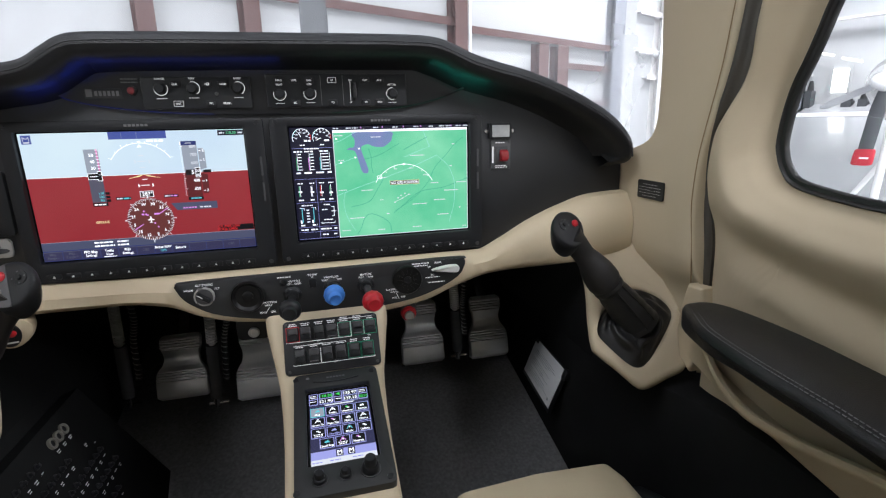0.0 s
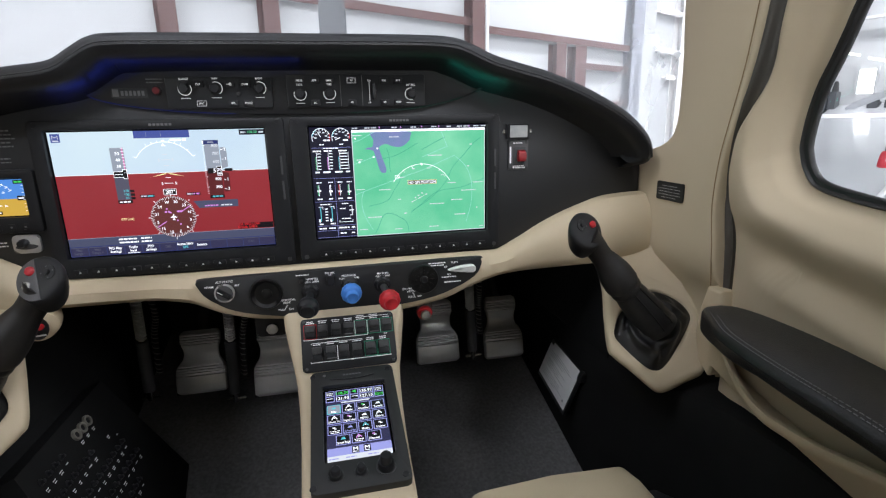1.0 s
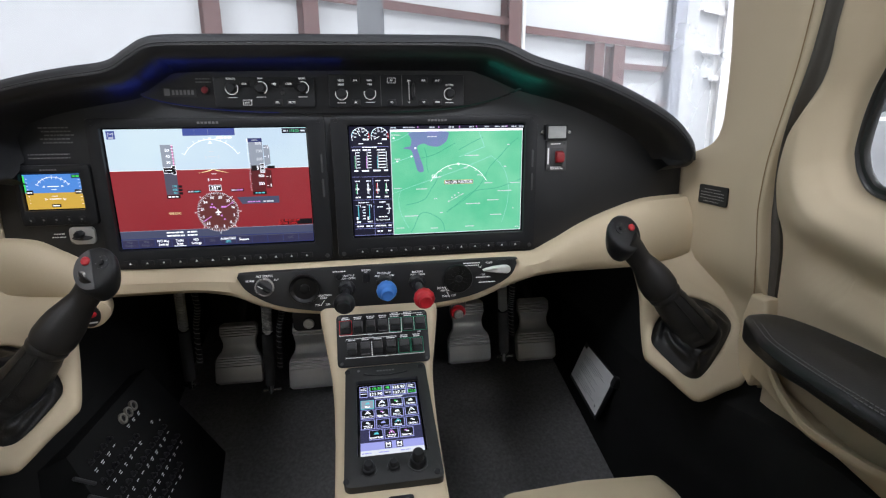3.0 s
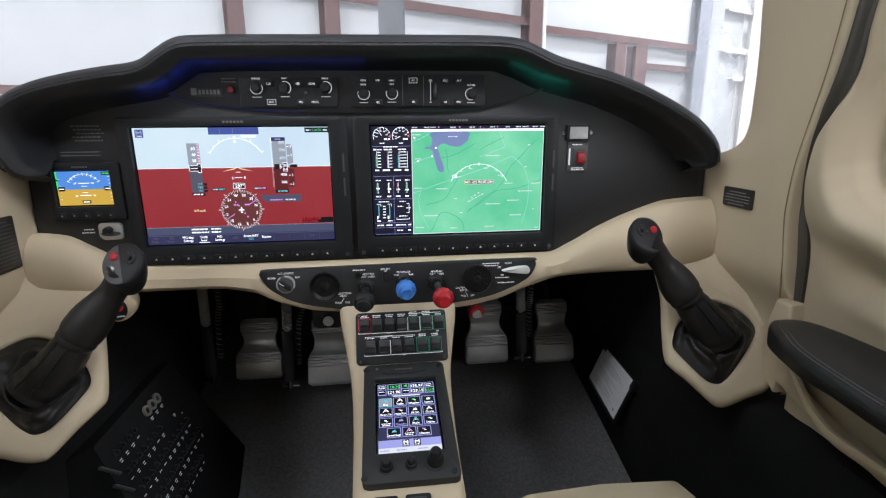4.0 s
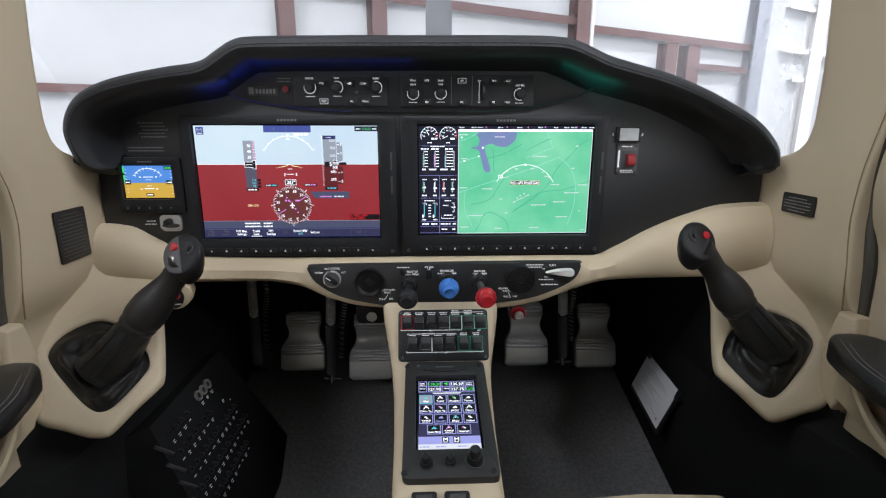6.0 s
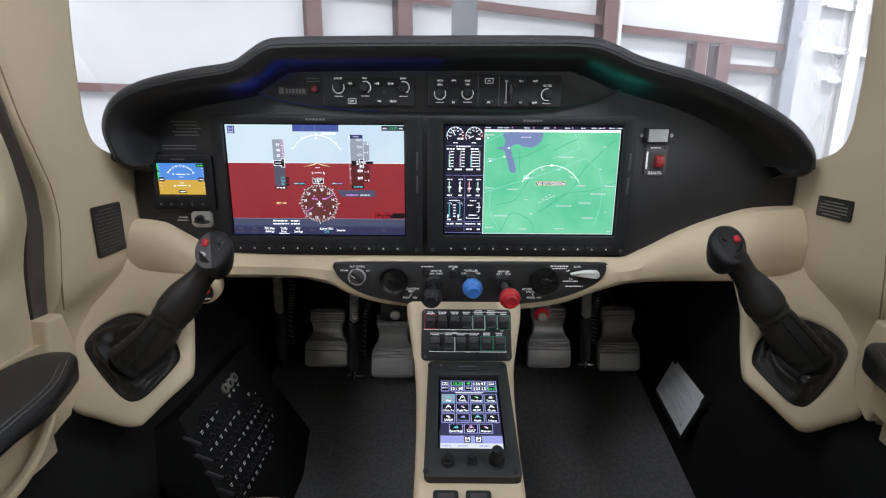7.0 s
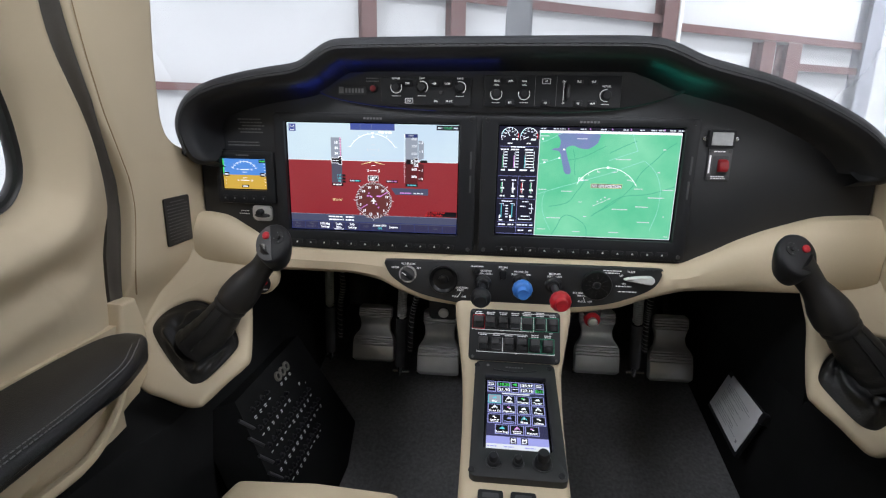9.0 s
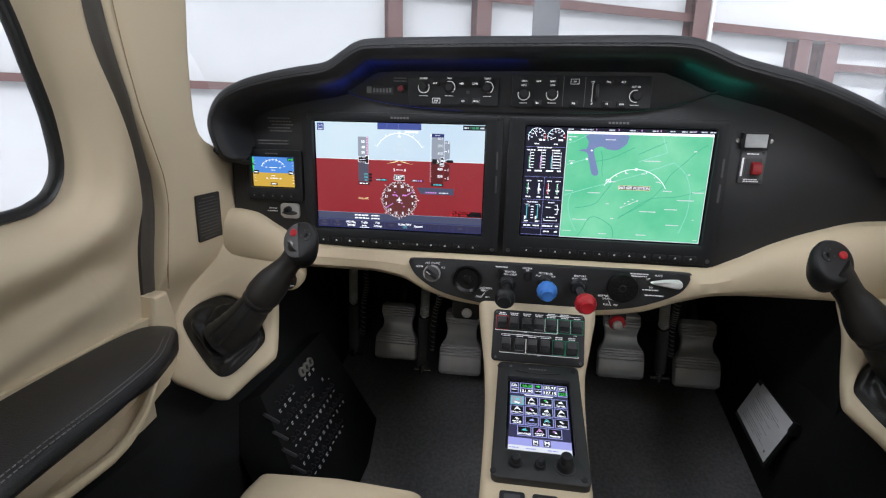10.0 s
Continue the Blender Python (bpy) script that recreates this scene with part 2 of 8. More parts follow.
def loft(rings, closed=True, caps=True, bm=None):
    bm = bm or bmesh.new()
    rows = [[bm.verts.new(p) for p in r] for r in rings]
    n = len(rows[0])
    for a, b in zip(rows, rows[1:]):
        for i in range(n if closed else n - 1):
            j = (i + 1) % n
            bm.faces.new((a[i], a[j], b[j], b[i]))
    if caps and closed:
        bm.faces.new(rows[0][::-1])
        bm.faces.new(rows[-1])
    return bm


def tube(points, radius, seg=10, closed=False, bm=None, flat=1.0):
    """A round bar along points; radius may be a list."""
    points = [Vector(p) for p in points]
    k = len(points)
    rings = []
    up = Vector((0.13, 0.2, 0.97))
    for i, p in enumerate(points):
        a = points[i - 1] if (i or closed) else p
        b = points[(i + 1) % k] if (i < k - 1 or closed) else p
        t = (b - a).normalized()
        s = t.cross(up)
        if s.length < 0.15:
            s = t.cross(Vector((1, 0, 0)))
        s.normalize()
        q = s.cross(t)
        r = radius[i] if isinstance(radius, (list, tuple)) else radius
        rings.append([p + s * r * math.cos(2 * math.pi * j / seg) + q * r * flat * math.sin(2 * math.pi * j / seg) for j in range(seg)])
    if closed:
        rings.append(rings[0])
        b2 = bm or bmesh.new()
        rows = [[b2.verts.new(p) for p in r] for r in rings[:-1]]
        for i in range(k):
            a, b = rows[i], rows[(i + 1) % k]
            for j in range(seg):
                b2.faces.new((a[j], a[(j + 1) % seg], b[(j + 1) % seg], b[j]))
        return b2
    return loft(rings, bm=bm)


def revolve(frame_m, profile, seg=24, bm=None):
    """Turn a profile of (radius, w) round the frame's w axis."""
    rings = [[frame_m @ Vector((max(r, 0.00005) * math.cos(2 * math.pi * j / seg), max(r, 0.00005) * math.sin(2 * math.pi * j / seg), w)) for j in range(seg)] for r, w in profile]
    return loft(rings, bm=bm)


def rrect(u0, v0, u1, v1, r, n=5):
    """A rounded rectangle's outline."""
    out = []
    for cx, cy, a0 in ((u1 - r, v1 - r, 0), (u0 + r, v1 - r, 90), (u0 + r, v0 + r, 180), (u1 - r, v0 + r, 270)):
        for i in range(n + 1):
            a = radians(a0 + 90 * i / n)
            out.append((cx + r * math.cos(a), cy + r * math.sin(a)))
    return out


def ellipse(cu, cv, ru, rv, n=32):
    return [(cu + ru * math.cos(2 * math.pi * i / n), cv + rv * math.sin(2 * math.pi * i / n)) for i in range(n)]


def plate(frame_m, outline, w0, w1, edge=0.001, bm=None, steps=2):
    """A solid plate with this outline from depth w0 to w1, its front edge rounded."""
    k = len(outline)
    area = sum(outline[i - 1][0] * outline[i][1] - outline[i][0] * outline[i - 1][1] for i in range(k))
    if area < 0:
        outline = outline[::-1]
    rings = [[frame_m @ Vector((u, v, w0)) for u, v in outline]]

    def inset(d):
        res = []
        for i in range(k):
            p, a, b = (Vector(outline[j % k]) for j in (i, i - 1, i + 1))
            e0, e1 = (p - a), (b - p)
            e0 = e0.normalized() if e0.length > 1e-9 else Vector((1, 0))
            e1 = e1.normalized() if e1.length > 1e-9 else e0
            nrm = Vector((-(e0.y + e1.y), e0.x + e1.x))
            nrm = nrm.normalized() if nrm.length > 1e-6 else Vector((0, 0))
            res.append(p + nrm * d)
        return res
    for i in range(steps + 1):
        a = math.pi / 2 * i / steps
        off = edge * (1 - math.cos(a))
        rings.append([frame_m @ Vector((p.x, p.y, w1 - edge + edge * math.sin(a))) for p in inset(off)])
    return loft(rings, bm=bm)


def quads(frame_m, rects, w=0.0, bm=None):
    """Flat print: rectangles (u0, v0, u1, v1) on a surface."""
    bm = bm or bmesh.new()
    for u0, v0, u1, v1 in rects:
        bm.faces.new([bm.verts.new(frame_m @ Vector((u, v, w))) for u, v in ((u0, v0), (u1, v0), (u1, v1), (u0, v1))])
    return bm


def poly(frame_m, pts, w=0.0, bm=None):
    bm = bm or bmesh.new()
    bm.faces.new([bm.verts.new(frame_m @ Vector((u, v, w))) for u, v in pts])
    return bm


def strokes(frame_m, lines, width, w=0.0, bm=None):
    """Flat print: thin lines through points."""
    bm = bm or bmesh.new()
    for pts in lines:
        for a, b in zip(pts, pts[1:]):
            a, b = Vector(a), Vector(b)
            d = b - a
            if d.length < 1e-7:
                continue
            s = Vector((-d.y, d.x)).normalized() * width / 2
            e = d.normalized() * width * 0.3
            bm.faces.new([bm.verts.new(frame_m @ Vector((p.x, p.y, w))) for p in (a - s - e, b - s + e, b + s + e, a + s - e)])
    return bm


def arc(cu, cv, r, a0, a1, n=24):
    return [(cu + r * math.cos(radians(a0 + (a1 - a0) * i / n)), cv + r * math.sin(radians(a0 + (a1 - a0) * i / n))) for i in range(n + 1)]


def writing(rng, u, v, width, height, gap=0.35):
    """Bars in place of a line of small writing."""
    out, x = [], u
    while x < u + width - height * 0.3:
        w = min(height * rng.uniform(0.8, 2.4), u + width - x)
        out.append((x, v + 0.15 * height, x + w, v + 0.85 * height))
        x += w + height * gap
    return out


GLYPHS = {}


def letters(frame_m, text, u, v, size, w=0.0, bm=None, centre=True, squeeze=1.0):
    """Legible words in the built-in font, as flat mesh."""
    if text not in GLYPHS:
        c = bpy.data.curves.new("t", "FONT")
        c.body, c.size = text, 1.0
        c.offset = 0.018
        c.resolution_u = 2
        o = bpy.data.objects.new("t", c)
        scene.collection.objects.link(o)
        me = bpy.data.meshes.new_from_object(o.evaluated_get(bpy.context.evaluated_depsgraph_get()))
        GLYPHS[text] = ([tuple(x.co) for x in me.vertices], [tuple(p.vertices) for p in me.polygons])
        bpy.data.objects.remove(o)
        bpy.data.curves.remove(c)
        bpy.data.meshes.remove(me)
    vs, fs = GLYPHS[text]
    bm = bm or bmesh.new()
    if not vs:
        return bm
    mid = (min(p[0] for p in vs) + max(p[0] for p in vs)) / 2 if centre else min(p[0] for p in vs)
    made = [bm.verts.new(frame_m @ Vector((u + (p[0] - mid) * size * squeeze, v + p[1] * size, w))) for p in vs]
    for f in fs:
        bm.faces.new([made[i] for i in f])
    return bm


def bar(bm, a, b, r0, r1=None, seg=12):
    """A straight round bar from a to b."""
    a, b = Vector(a), Vector(b)
    m = Matrix.Translation(a) @ (b - a).to_track_quat("Z", "Y").to_matrix().to_4x4()
    return revolve(m, [(0, 0), (r0, 0), (r1 or r0, (b - a).length), (0, (b - a).length)], seg, bm)


def brick_box(bm, x0, y0, z0, x1, y1, z1, m=Matrix.Identity(4)):
    vs = [bm.verts.new(m @ Vector(p)) for p in ((x0, y0, z0), (x1, y0, z0), (x1, y1, z0), (x0, y1, z0), (x0, y0, z1), (x1, y0, z1), (x1, y1, z1), (x0, y1, z1))]
    for f in ((0, 3, 2, 1), (4, 5, 6, 7), (0, 1, 5, 4), (1, 2, 6, 5), (2, 3, 7, 6), (3, 0, 4, 7)):
        bm.faces.new([vs[i] for i in f])
    return bm


FRONT = axes((0, 0, 0), (1, 0, 0), (0, 0, 1))          # the panel's face: u = x, v = z, w towards the seats


# ---- hangar ----
def hangar():
    m = Matrix.Translation(hangar_point(0, 0, 0)) @ pose(0, 0, 0, 0, 0, 26)   # x = u, y = -v
    bm = brick_box(bmesh.new(), -15, -32, FLOOR_Z - 0.2, 19, 0.6, FLOOR_Z, m)
    tagged(link("ground", bm, CONCRETE, smooth=0), "pale glossy epoxy hangar floor", "floor", kind="structure")
    wall = link("wall_north", brick_box(brick_box(bmesh.new(), -15, 0, FLOOR_Z, 6.55, 0.25, 6.6, m), 7.25, 0, FLOOR_Z, 19, 0.25, 6.6, m), WHITE_PANEL, smooth=0)
    tagged(wall, "white insulated hangar wall on red-brown steel framing", "wall", kind="structure")
    # columns and girts stand proud of the wall's liner
    # the column at 8.15 is coloured white to imitate glare over it
    for u, w, mt in ((-8.6, 0.17, RED_STEEL), (-5.6, 0.17, RED_STEEL), (-1.51, 0.155, RED_STEEL), (-0.535, 0.17, RED_STEEL), (2.36, 0.23, RED_STEEL), (4.16, 0.24, RED_STEEL), (4.67, 0.29, RED_STEEL),
                     (6.36, 0.36, BLUE_STEEL), (8.15, 0.40, WHITE_PAINT), (10.2, 0.2, RED_STEEL), (13.0, 0.25, RED_STEEL)):
        top = 1.9 if u in (4.16, 4.67) else 6.6
        b = brick_box(bmesh.new(), u - w / 2, -0.18, FLOOR_Z, u + w / 2, -0.172, top, m)
        brick_box(b, u - 0.012, -0.172, FLOOR_Z, u + 0.012, -0.004, top, m)
        brick_box(b, u - w / 2, -0.012, FLOOR_Z, u + w / 2, -0.004, top, m)
        part("column", b, mt, wall, smooth=0)
    bm = tube([m @ Vector((2.56, -0.12, FLOOR_Z)), m @ Vector((2.56, -0.12, 6.4))], 0.035)
    part("drain_pipe", bm, WHITE_PAINT, wall, "white vertical pipe")
    # girts past the gap are white too, glare put into their colour
    for z, u0, u1 in ((1.0, -15, 6.6), (2.04, -1.4, 2.45), (1.97, 2.6, 6.2), (1.60, 4.8, 6.2), (3.2, -15, 6.6), (1.53, 7.6, 8.0), (2.02, 7.2, 19), (2.74, 7.2, 19)):
        b = brick_box(bmesh.new(), u0, -0.11, z - 0.012, u1, -0.004, z + 0.012, m)
        brick_box(b, u0, -0.118, z - (0.036 if z == 1.0 else 0.05), u1, -0.11, z + (0.036 if z == 1.0 else 0.05), m)
        part("girt", b, RED_STEEL if u0 < 7 else WHITE_PAINT, wall, smooth=0)
    b = brick_box(bmesh.new(), 6.0, 0.9, FLOOR_Z, 7.9, 0.95, 6.5, m)
    tagged(link("backdrop", b, DAYLIGHT, smooth=0), "bright daylight outside the open hangar door gap", "daylight", kind="structure")
    east = link("wall_east", brick_box(bmesh.new(), 19, -32, FLOOR_Z, 19.25, 0.25, 6.6, m), GREY_WALL, smooth=0)
    tagged(east, "grey metal hangar wall with bright windows", "wall", kind="structure")
    rise = 2.20 / 9.4                   # the floor climbs in a shallow ramp to this wall
    ramp = loft([[m @ Vector((u, -v, z)) for u, z in ((9.5, FLOOR_Z - 0.1), (18.95, FLOOR_Z - 0.1), (18.95, FLOOR_Z + 9.45 * rise), (9.5, FLOOR_Z + 0.004))] for v in (0.2, 8.0, 16.0, 24.0)])
    tagged(link("ground_ramp", ramp, CONCRETE, smooth=0), "pale glossy epoxy ramp up to the far wall", "floor", kind="structure")
    part("white_stripe", loft([[m @ Vector((u, -v, FLOOR_Z + (u - 9.5) * rise + 0.010)) for u in (17.05, 17.6)] for v in (0.2, 24.0)], closed=False, caps=False), PAPER, east, "white painted floor line", smooth=0)
    part("sill_rail", brick_box(bmesh.new(), 18.90, -20, 1.05, 18.99, 0.2, 1.12, m), GREY_WALL, east, "grey sill rail", smooth=0)
    for v0, v1, z0, z1 in ((-1.13, -0.70, 1.40, 2.15), (-7.5, -6.3, 1.2, 2.6)):
        part("window", brick_box(bmesh.new(), 18.95, v0, z0, 18.99, v1, z1, m), DAYLIGHT, east, "bright daylit pane", smooth=0)
        part("window_casing", brick_box(brick_box(bmesh.new(), 18.93, v0 - 0.08, z0 - 0.08, 18.99, v0 - 0.003, z1 + 0.08, m), 18.93, v1 + 0.003, z0 - 0.08, 18.99, v1 + 0.08, z1 + 0.08, m), GREY_WALL, east, smooth=0)
    for v0, v1, z0, z1 in ((0.22, 0.71, 2.71, 2.58), (0.95, 1.49, 2.47, 2.31)):
        part("light_tube", tube([m @ Vector((18.6, -v0, z0)), m @ Vector((18.6, -v1, z1))], 0.035, 8), LAMP_GLOW, east, "lit fluorescent tube")
    # dark machines that stand along that wall
    for v, w, h, mt in ((-0.02, 0.16, 1.72, BLUE_STEEL), (0.22, 0.20, 1.80, BLADE_GREY), (1.30, 0.26, 1.36, BLADE_GREY), (1.72, 0.24, 1.40, BLADE_GREY), (2.2, 0.24, 1.50, BLUE_STEEL)):
        e = thing("ground_machine", "dark workshop machine standing by the far hangar wall", "machine", "workshop machines")
        part("cabinet", brick_box(bmesh.new(), 18.3, -v - w / 2, FLOOR_Z + 8.7 * rise, 18.8, -v + w / 2, h * 0.82, m), mt, e, smooth=0)
        part("hood", revolve(Matrix.Translation(m @ Vector((18.55, -v, h * 0.82))), [(w * 0.5, 0), (w * 0.46, 0.12), (w * 0.28, h * 0.18), (0.01, h * 0.19)], 16), GREY_KEY, e)
    part("beam", brick_box(bmesh.new(), 18.3, -20, 3.62, 18.6, 0, 3.70, m), WHITE_PAINT, east, "white wall beam", smooth=0)
    tagged(link("wall_south", brick_box(bmesh.new(), -15, -32.25, FLOOR_Z, 19, -32, 6.6, m), WHITE_PANEL, smooth=0), "white insulated hangar wall", "wall", kind="structure")
    tagged(link("wall_west", brick_box(bmesh.new(), -15.25, -32, FLOOR_Z, -15, 0.25, 6.6, m), WHITE_PANEL, smooth=0), "white insulated hangar wall", "wall", kind="structure")
    tagged(link("ceiling", brick_box(bmesh.new(), -15.25, -32.25, 6.6, 19.25, 0.25, 6.8, m), WHITE_PANEL, smooth=0), "white hangar roof liner", "ceiling", kind="structure")
    # a fitting over each hangar lamp, the added unseen ones as well
    for u, v in [(a, b) for a in (-11, -4, 3, 10) for b in (10.5, 18.0)] + [(-8, 2.6), (-1, 2.6), (6, 2.6), (15.5, 3.0), (15.5, 8.0), (-9, 6.5), (0.9, 8.2), (-6.8, 4.7)]:
        e = thing("hangar_light", "white rectangular hangar light fitting under the roof", "ceiling light", "hangar lights")
        part("housing", brick_box(bmesh.new(), u - 2.6, -v - 0.9, 6.26, u + 2.6, -v + 0.9, 6.4, m), WHITE_PAINT, e, smooth=0)
        for q in (-2, 2):
            part("rod", brick_box(bmesh.new(), u + q - 0.02, -v - 0.02, 6.4, u + q + 0.02, -v + 0.02, 6.6, m), STEEL, e, smooth=0)


hangar()


def propeller(name, label, centre, axis_up, blades, radius, width, mat_blade, spin_r, group=""):
    e = thing(name, label, "propeller", group)
    c = Vector(centre)
    fwd = Vector(axis_up).normalized()
    side = fwd.cross(Vector((0, 0, 1))).normalized()
    up = side.cross(fwd)
    m = Matrix((side, up, fwd)).transposed().to_4x4()
    m = Matrix.Translation(c) @ m
    part("spinner", revolve(m, [(spin_r, -0.12), (spin_r, 0), (spin_r * 0.93, 0.1), (spin_r * 0.72, 0.22), (spin_r * 0.4, 0.33), (0.01, 0.38)]), WHITE_PAINT, e, "polished white spinner")
    for a in blades:
        ca, sa = math.cos(radians(a)), math.sin(radians(a))
        rad = side * sa + up * ca
        tan = side * ca - up * sa
        rings = []
        for i in range(13):
            f = i / 12
            r = spin_r * 0.8 + (radius - spin_r * 0.8) * f
            w = width * (0.55 + 0.45 * min(1, f * 4)) * (1 if f < 0.85 else math.sqrt(max(0.02, 1 - ((f - 0.85) / 0.152) ** 2)))
            tw = radians(38 - 30 * f)
            t2 = tan * math.cos(tw) + fwd * math.sin(tw)
            n2 = fwd * math.cos(tw) - tan * math.sin(tw)
            rings.append([c + rad * r + t2 * (w / 2 * math.cos(q)) + n2 * (0.014 * (1.3 - f) * math.sin(q)) for q in [2 * math.pi * k / 14 for k in range(14)]])
        part("blade", loft(rings), mat_blade, e)
    return e


# ---- aircraft shell ----
def windshield_and_shell():
    # the nose ahead of the windshield
    rings = []
    for y, w, zt, zb in ((0.65, 0.50, 0.63, -0.28), (0.8, 0.48, 0.61, -0.28), (1.1, 0.42, 0.58, -0.28), (1.5, 0.33, 0.52, -0.22), (1.75, 0.24, 0.46, -0.1)):
        cz = (zt + zb) / 2
        h = (zt - zb) / 2
        rings.append([Vector((CX + w * math.copysign(abs(math.cos(a)) ** 0.7, math.cos(a)), y, cz + h * math.copysign(abs(math.sin(a)) ** 0.7, math.sin(a)))) for a in [2 * math.pi * k / 40 for k in range(40)]])
    e = thing("aircraft_nose", "white painted engine cowling of a light aircraft", "cowling")
    part("cowling", loft(rings), WHITE_PAINT, e)
    propeller("propeller", "dark grey propeller blade standing upright ahead of the windshield", (0.119, 1.78, 0.18), (0, 1, 0), (0, 90, 180, 270), 1.18, 0.128, BLADE_GREY, 0.2)
    # windshield: a curved glass sheet from the cowl up to the roof
    rows = []
    for i in range(9):
        f = i / 8
        y, z, w = 0.36 - 0.98 * f ** 1.45, 0.66 + 0.53 * math.sin(f * 1.45), 0.535 - 0.02 * f * f
        rows.append([Vector((CX + w * math.sin(a), y - 0.38 * (1 - math.cos(a)) * (1 - f), z - (0.10 + 0.12 * f) * (1 - math.cos(a)))) for a in [radians(-78 + 156 * k / 24) for k in range(25)]])
    b = loft(rows, closed=False, caps=False)
    g = link("windshield", b, DUSTY_HAZY_GLASS)
    g.visible_shadow = False
    tagged(g, "clear curved one-piece windshield", "windshield", kind="structure")
    # cabin roof, rear bulkhead, belly; the unseen roof's front edge is set to limit the light
    rings = []
    for y in (-0.60, -0.8, -1.0, -1.3, -1.6, -2.0):
        rings.append([Vector((CX + 0.56 * math.sin(a), y, 0.98 + 0.2 * math.cos(a))) for a in [radians(-92 + 184 * k / 24) for k in range(25)]] +
                     [Vector((CX + 0.60 * math.sin(a), y, 0.98 + 0.24 * math.cos(a))) for a in [radians(92 - 184 * k / 24) for k in range(25)]])
    tagged(link("ceiling_lining", loft(rings), BOUNCE_LINING), "pale fabric cabin headliner", "ceiling", kind="structure")
    tagged(link("wall_rear", brick_box(bmesh.new(), CX - 0.6, -2.05, -0.1, CX + 0.6, -2.0, 1.22), BOUNCE_LINING, smooth=0), "pale rear cabin bulkhead", "wall", kind="structure")


windshield_and_shell()


def hull():
    """White outer skin under the cabin, on three wheels."""
    e = thing("aircraft_hull", "white painted lower fuselage standing on three wheels", "fuselage")
    rings = []
    for y, w, zb in ((0.66, 0.60, -0.28), (0.2, 0.62, -0.30), (-0.8, 0.63, -0.30), (-1.6, 0.62, -0.26), (-2.06, 0.60, -0.20)):
        arc_ = [Vector((CX + w * math.copysign(abs(math.cos(a)) ** 0.45, math.cos(a)), y, 0.28 + (0.28 - zb) * math.copysign(abs(math.sin(a)) ** 0.6, math.sin(a)))) for a in [radians(180 + 180 * k / 28) for k in range(29)]]
        rings.append(arc_ + [p + (Vector((CX, y, 0.28)) - p).normalized() * 0.015 for p in arc_[::-1]])
    part("skin", loft(rings), WHITE_PAINT, e, "white painted skin")
    for x, y in ((CX, 1.15), (CX - 1.1, -1.3), (CX + 1.1, -1.3)):
        c = Vector((x, y, FLOOR_Z + 0.19))
        top = Vector((CX + (x - CX) * 0.3, y, -0.2))
        part("gear_leg", bar(bmesh.new(), top, c, 0.04, 0.025), WHITE_PAINT, e, "white gear leg")
        part("tyre", revolve(axes(c, (0, 1, 0), (0, 0, 1)), [(0.09, -0.06), (0.16, -0.06), (0.19, -0.03), (0.19, 0.03), (0.16, 0.06), (0.09, 0.06)], 26), RUBBER, e, "black tyre")


hull()


def cabin_floor():
    rows = []
    for y, z in ((-2.0, -0.005), (-0.6, 0.0), (-0.12, 0.0), (-0.05, 0.012), (0.04, 0.035), (0.22, 0.084), (0.36, 0.122), (0.62, 0.19)):
        rows.append([Vector((x, y, z)) for x in np.linspace(CX - 0.56, CX + 0.56, 15)] + [Vector((x, y, z - 0.03)) for x in np.linspace(CX + 0.56, CX - 0.56, 15)])
    tagged(link("floor", loft(rows), CARPET), "black cut-pile carpet over the cockpit floor", "floor", kind="structure")
    tagged(link("wall_firewall", brick_box(bmesh.new(), CX - 0.56, 0.6, -0.05, CX + 0.56, 0.64, 0.64), DARK_TRIM, smooth=0), "black firewall behind the pedals", "wall", kind="structure")
    # an unseen plate, added to keep windshield light out of the footwell
    tagged(link("trim_deck", brick_box(bmesh.new(), CX - 0.5, 0.03, 0.60, CX + 0.5, 0.6, 0.625), DARK_TRIM, smooth=0), "black deck under the glareshield", "trim", kind="structure")
    for sg, nm in ((-1, "wall_footwell_left"), (1, "wall_footwell_right")):
        b = brick_box(bmesh.new(), CX + sg * 0.44, -0.03, 0.30, CX + sg * 0.5, 0.6, 0.455)
        # unseen upper piece, added to stop light leaking in from the side
        brick_box(b, CX + sg * 0.44, 0.05, 0.455, CX + sg * 0.5, 0.6, 0.61)
        rings = []
        for y, d, z in ((0.6, 0.4385, 0.31), (0.0, 0.4385, 0.31), (-0.06, 0.441, 0.312), (-0.12, 0.449, 0.315), (-0.18, 0.462, 0.322), (-0.25, 0.478, 0.327), (-0.33, 0.490, 0.323), (-0.45, 0.496, 0.316), (-2.0, 0.498, 0.30)):
            z -= 0.0 if sg > 0 else 0.028 * max(0, min(1, (-y - 0.1) / 0.08))
            rings.append([Vector((CX + sg * x, y, q)) for x, q in ((d, -0.02), (d, z - 0.012), (d + 0.004, z - 0.003), (d + 0.012, z), (0.56, z), (0.56, -0.02))])
        loft(rings, bm=b)
        tagged(link(nm, b, SHADED_TRIM, smooth=40), "black trimmed lower cockpit side", "wall", kind="structure")
    # centre tunnel under the console
    rows = []
    for y, w, z in ((-0.32, 0.05, 0.27), (-0.2, 0.05, 0.30), (-0.08, 0.055, 0.34), (0.02, 0.06, 0.40), (0.1, 0.06, 0.42), (0.55, 0.06, 0.42)):
        rows.append([Vector(p) for p in ((CX - w, y, -0.01), (CX + w, y, -0.01), (CX + w, y, z), (CX - w, y, z))])
    tagged(link("trim_tunnel", loft(rows), DARK_TRIM, smooth=0), "black centre tunnel under the console", "trim", kind="structure")


cabin_floor()

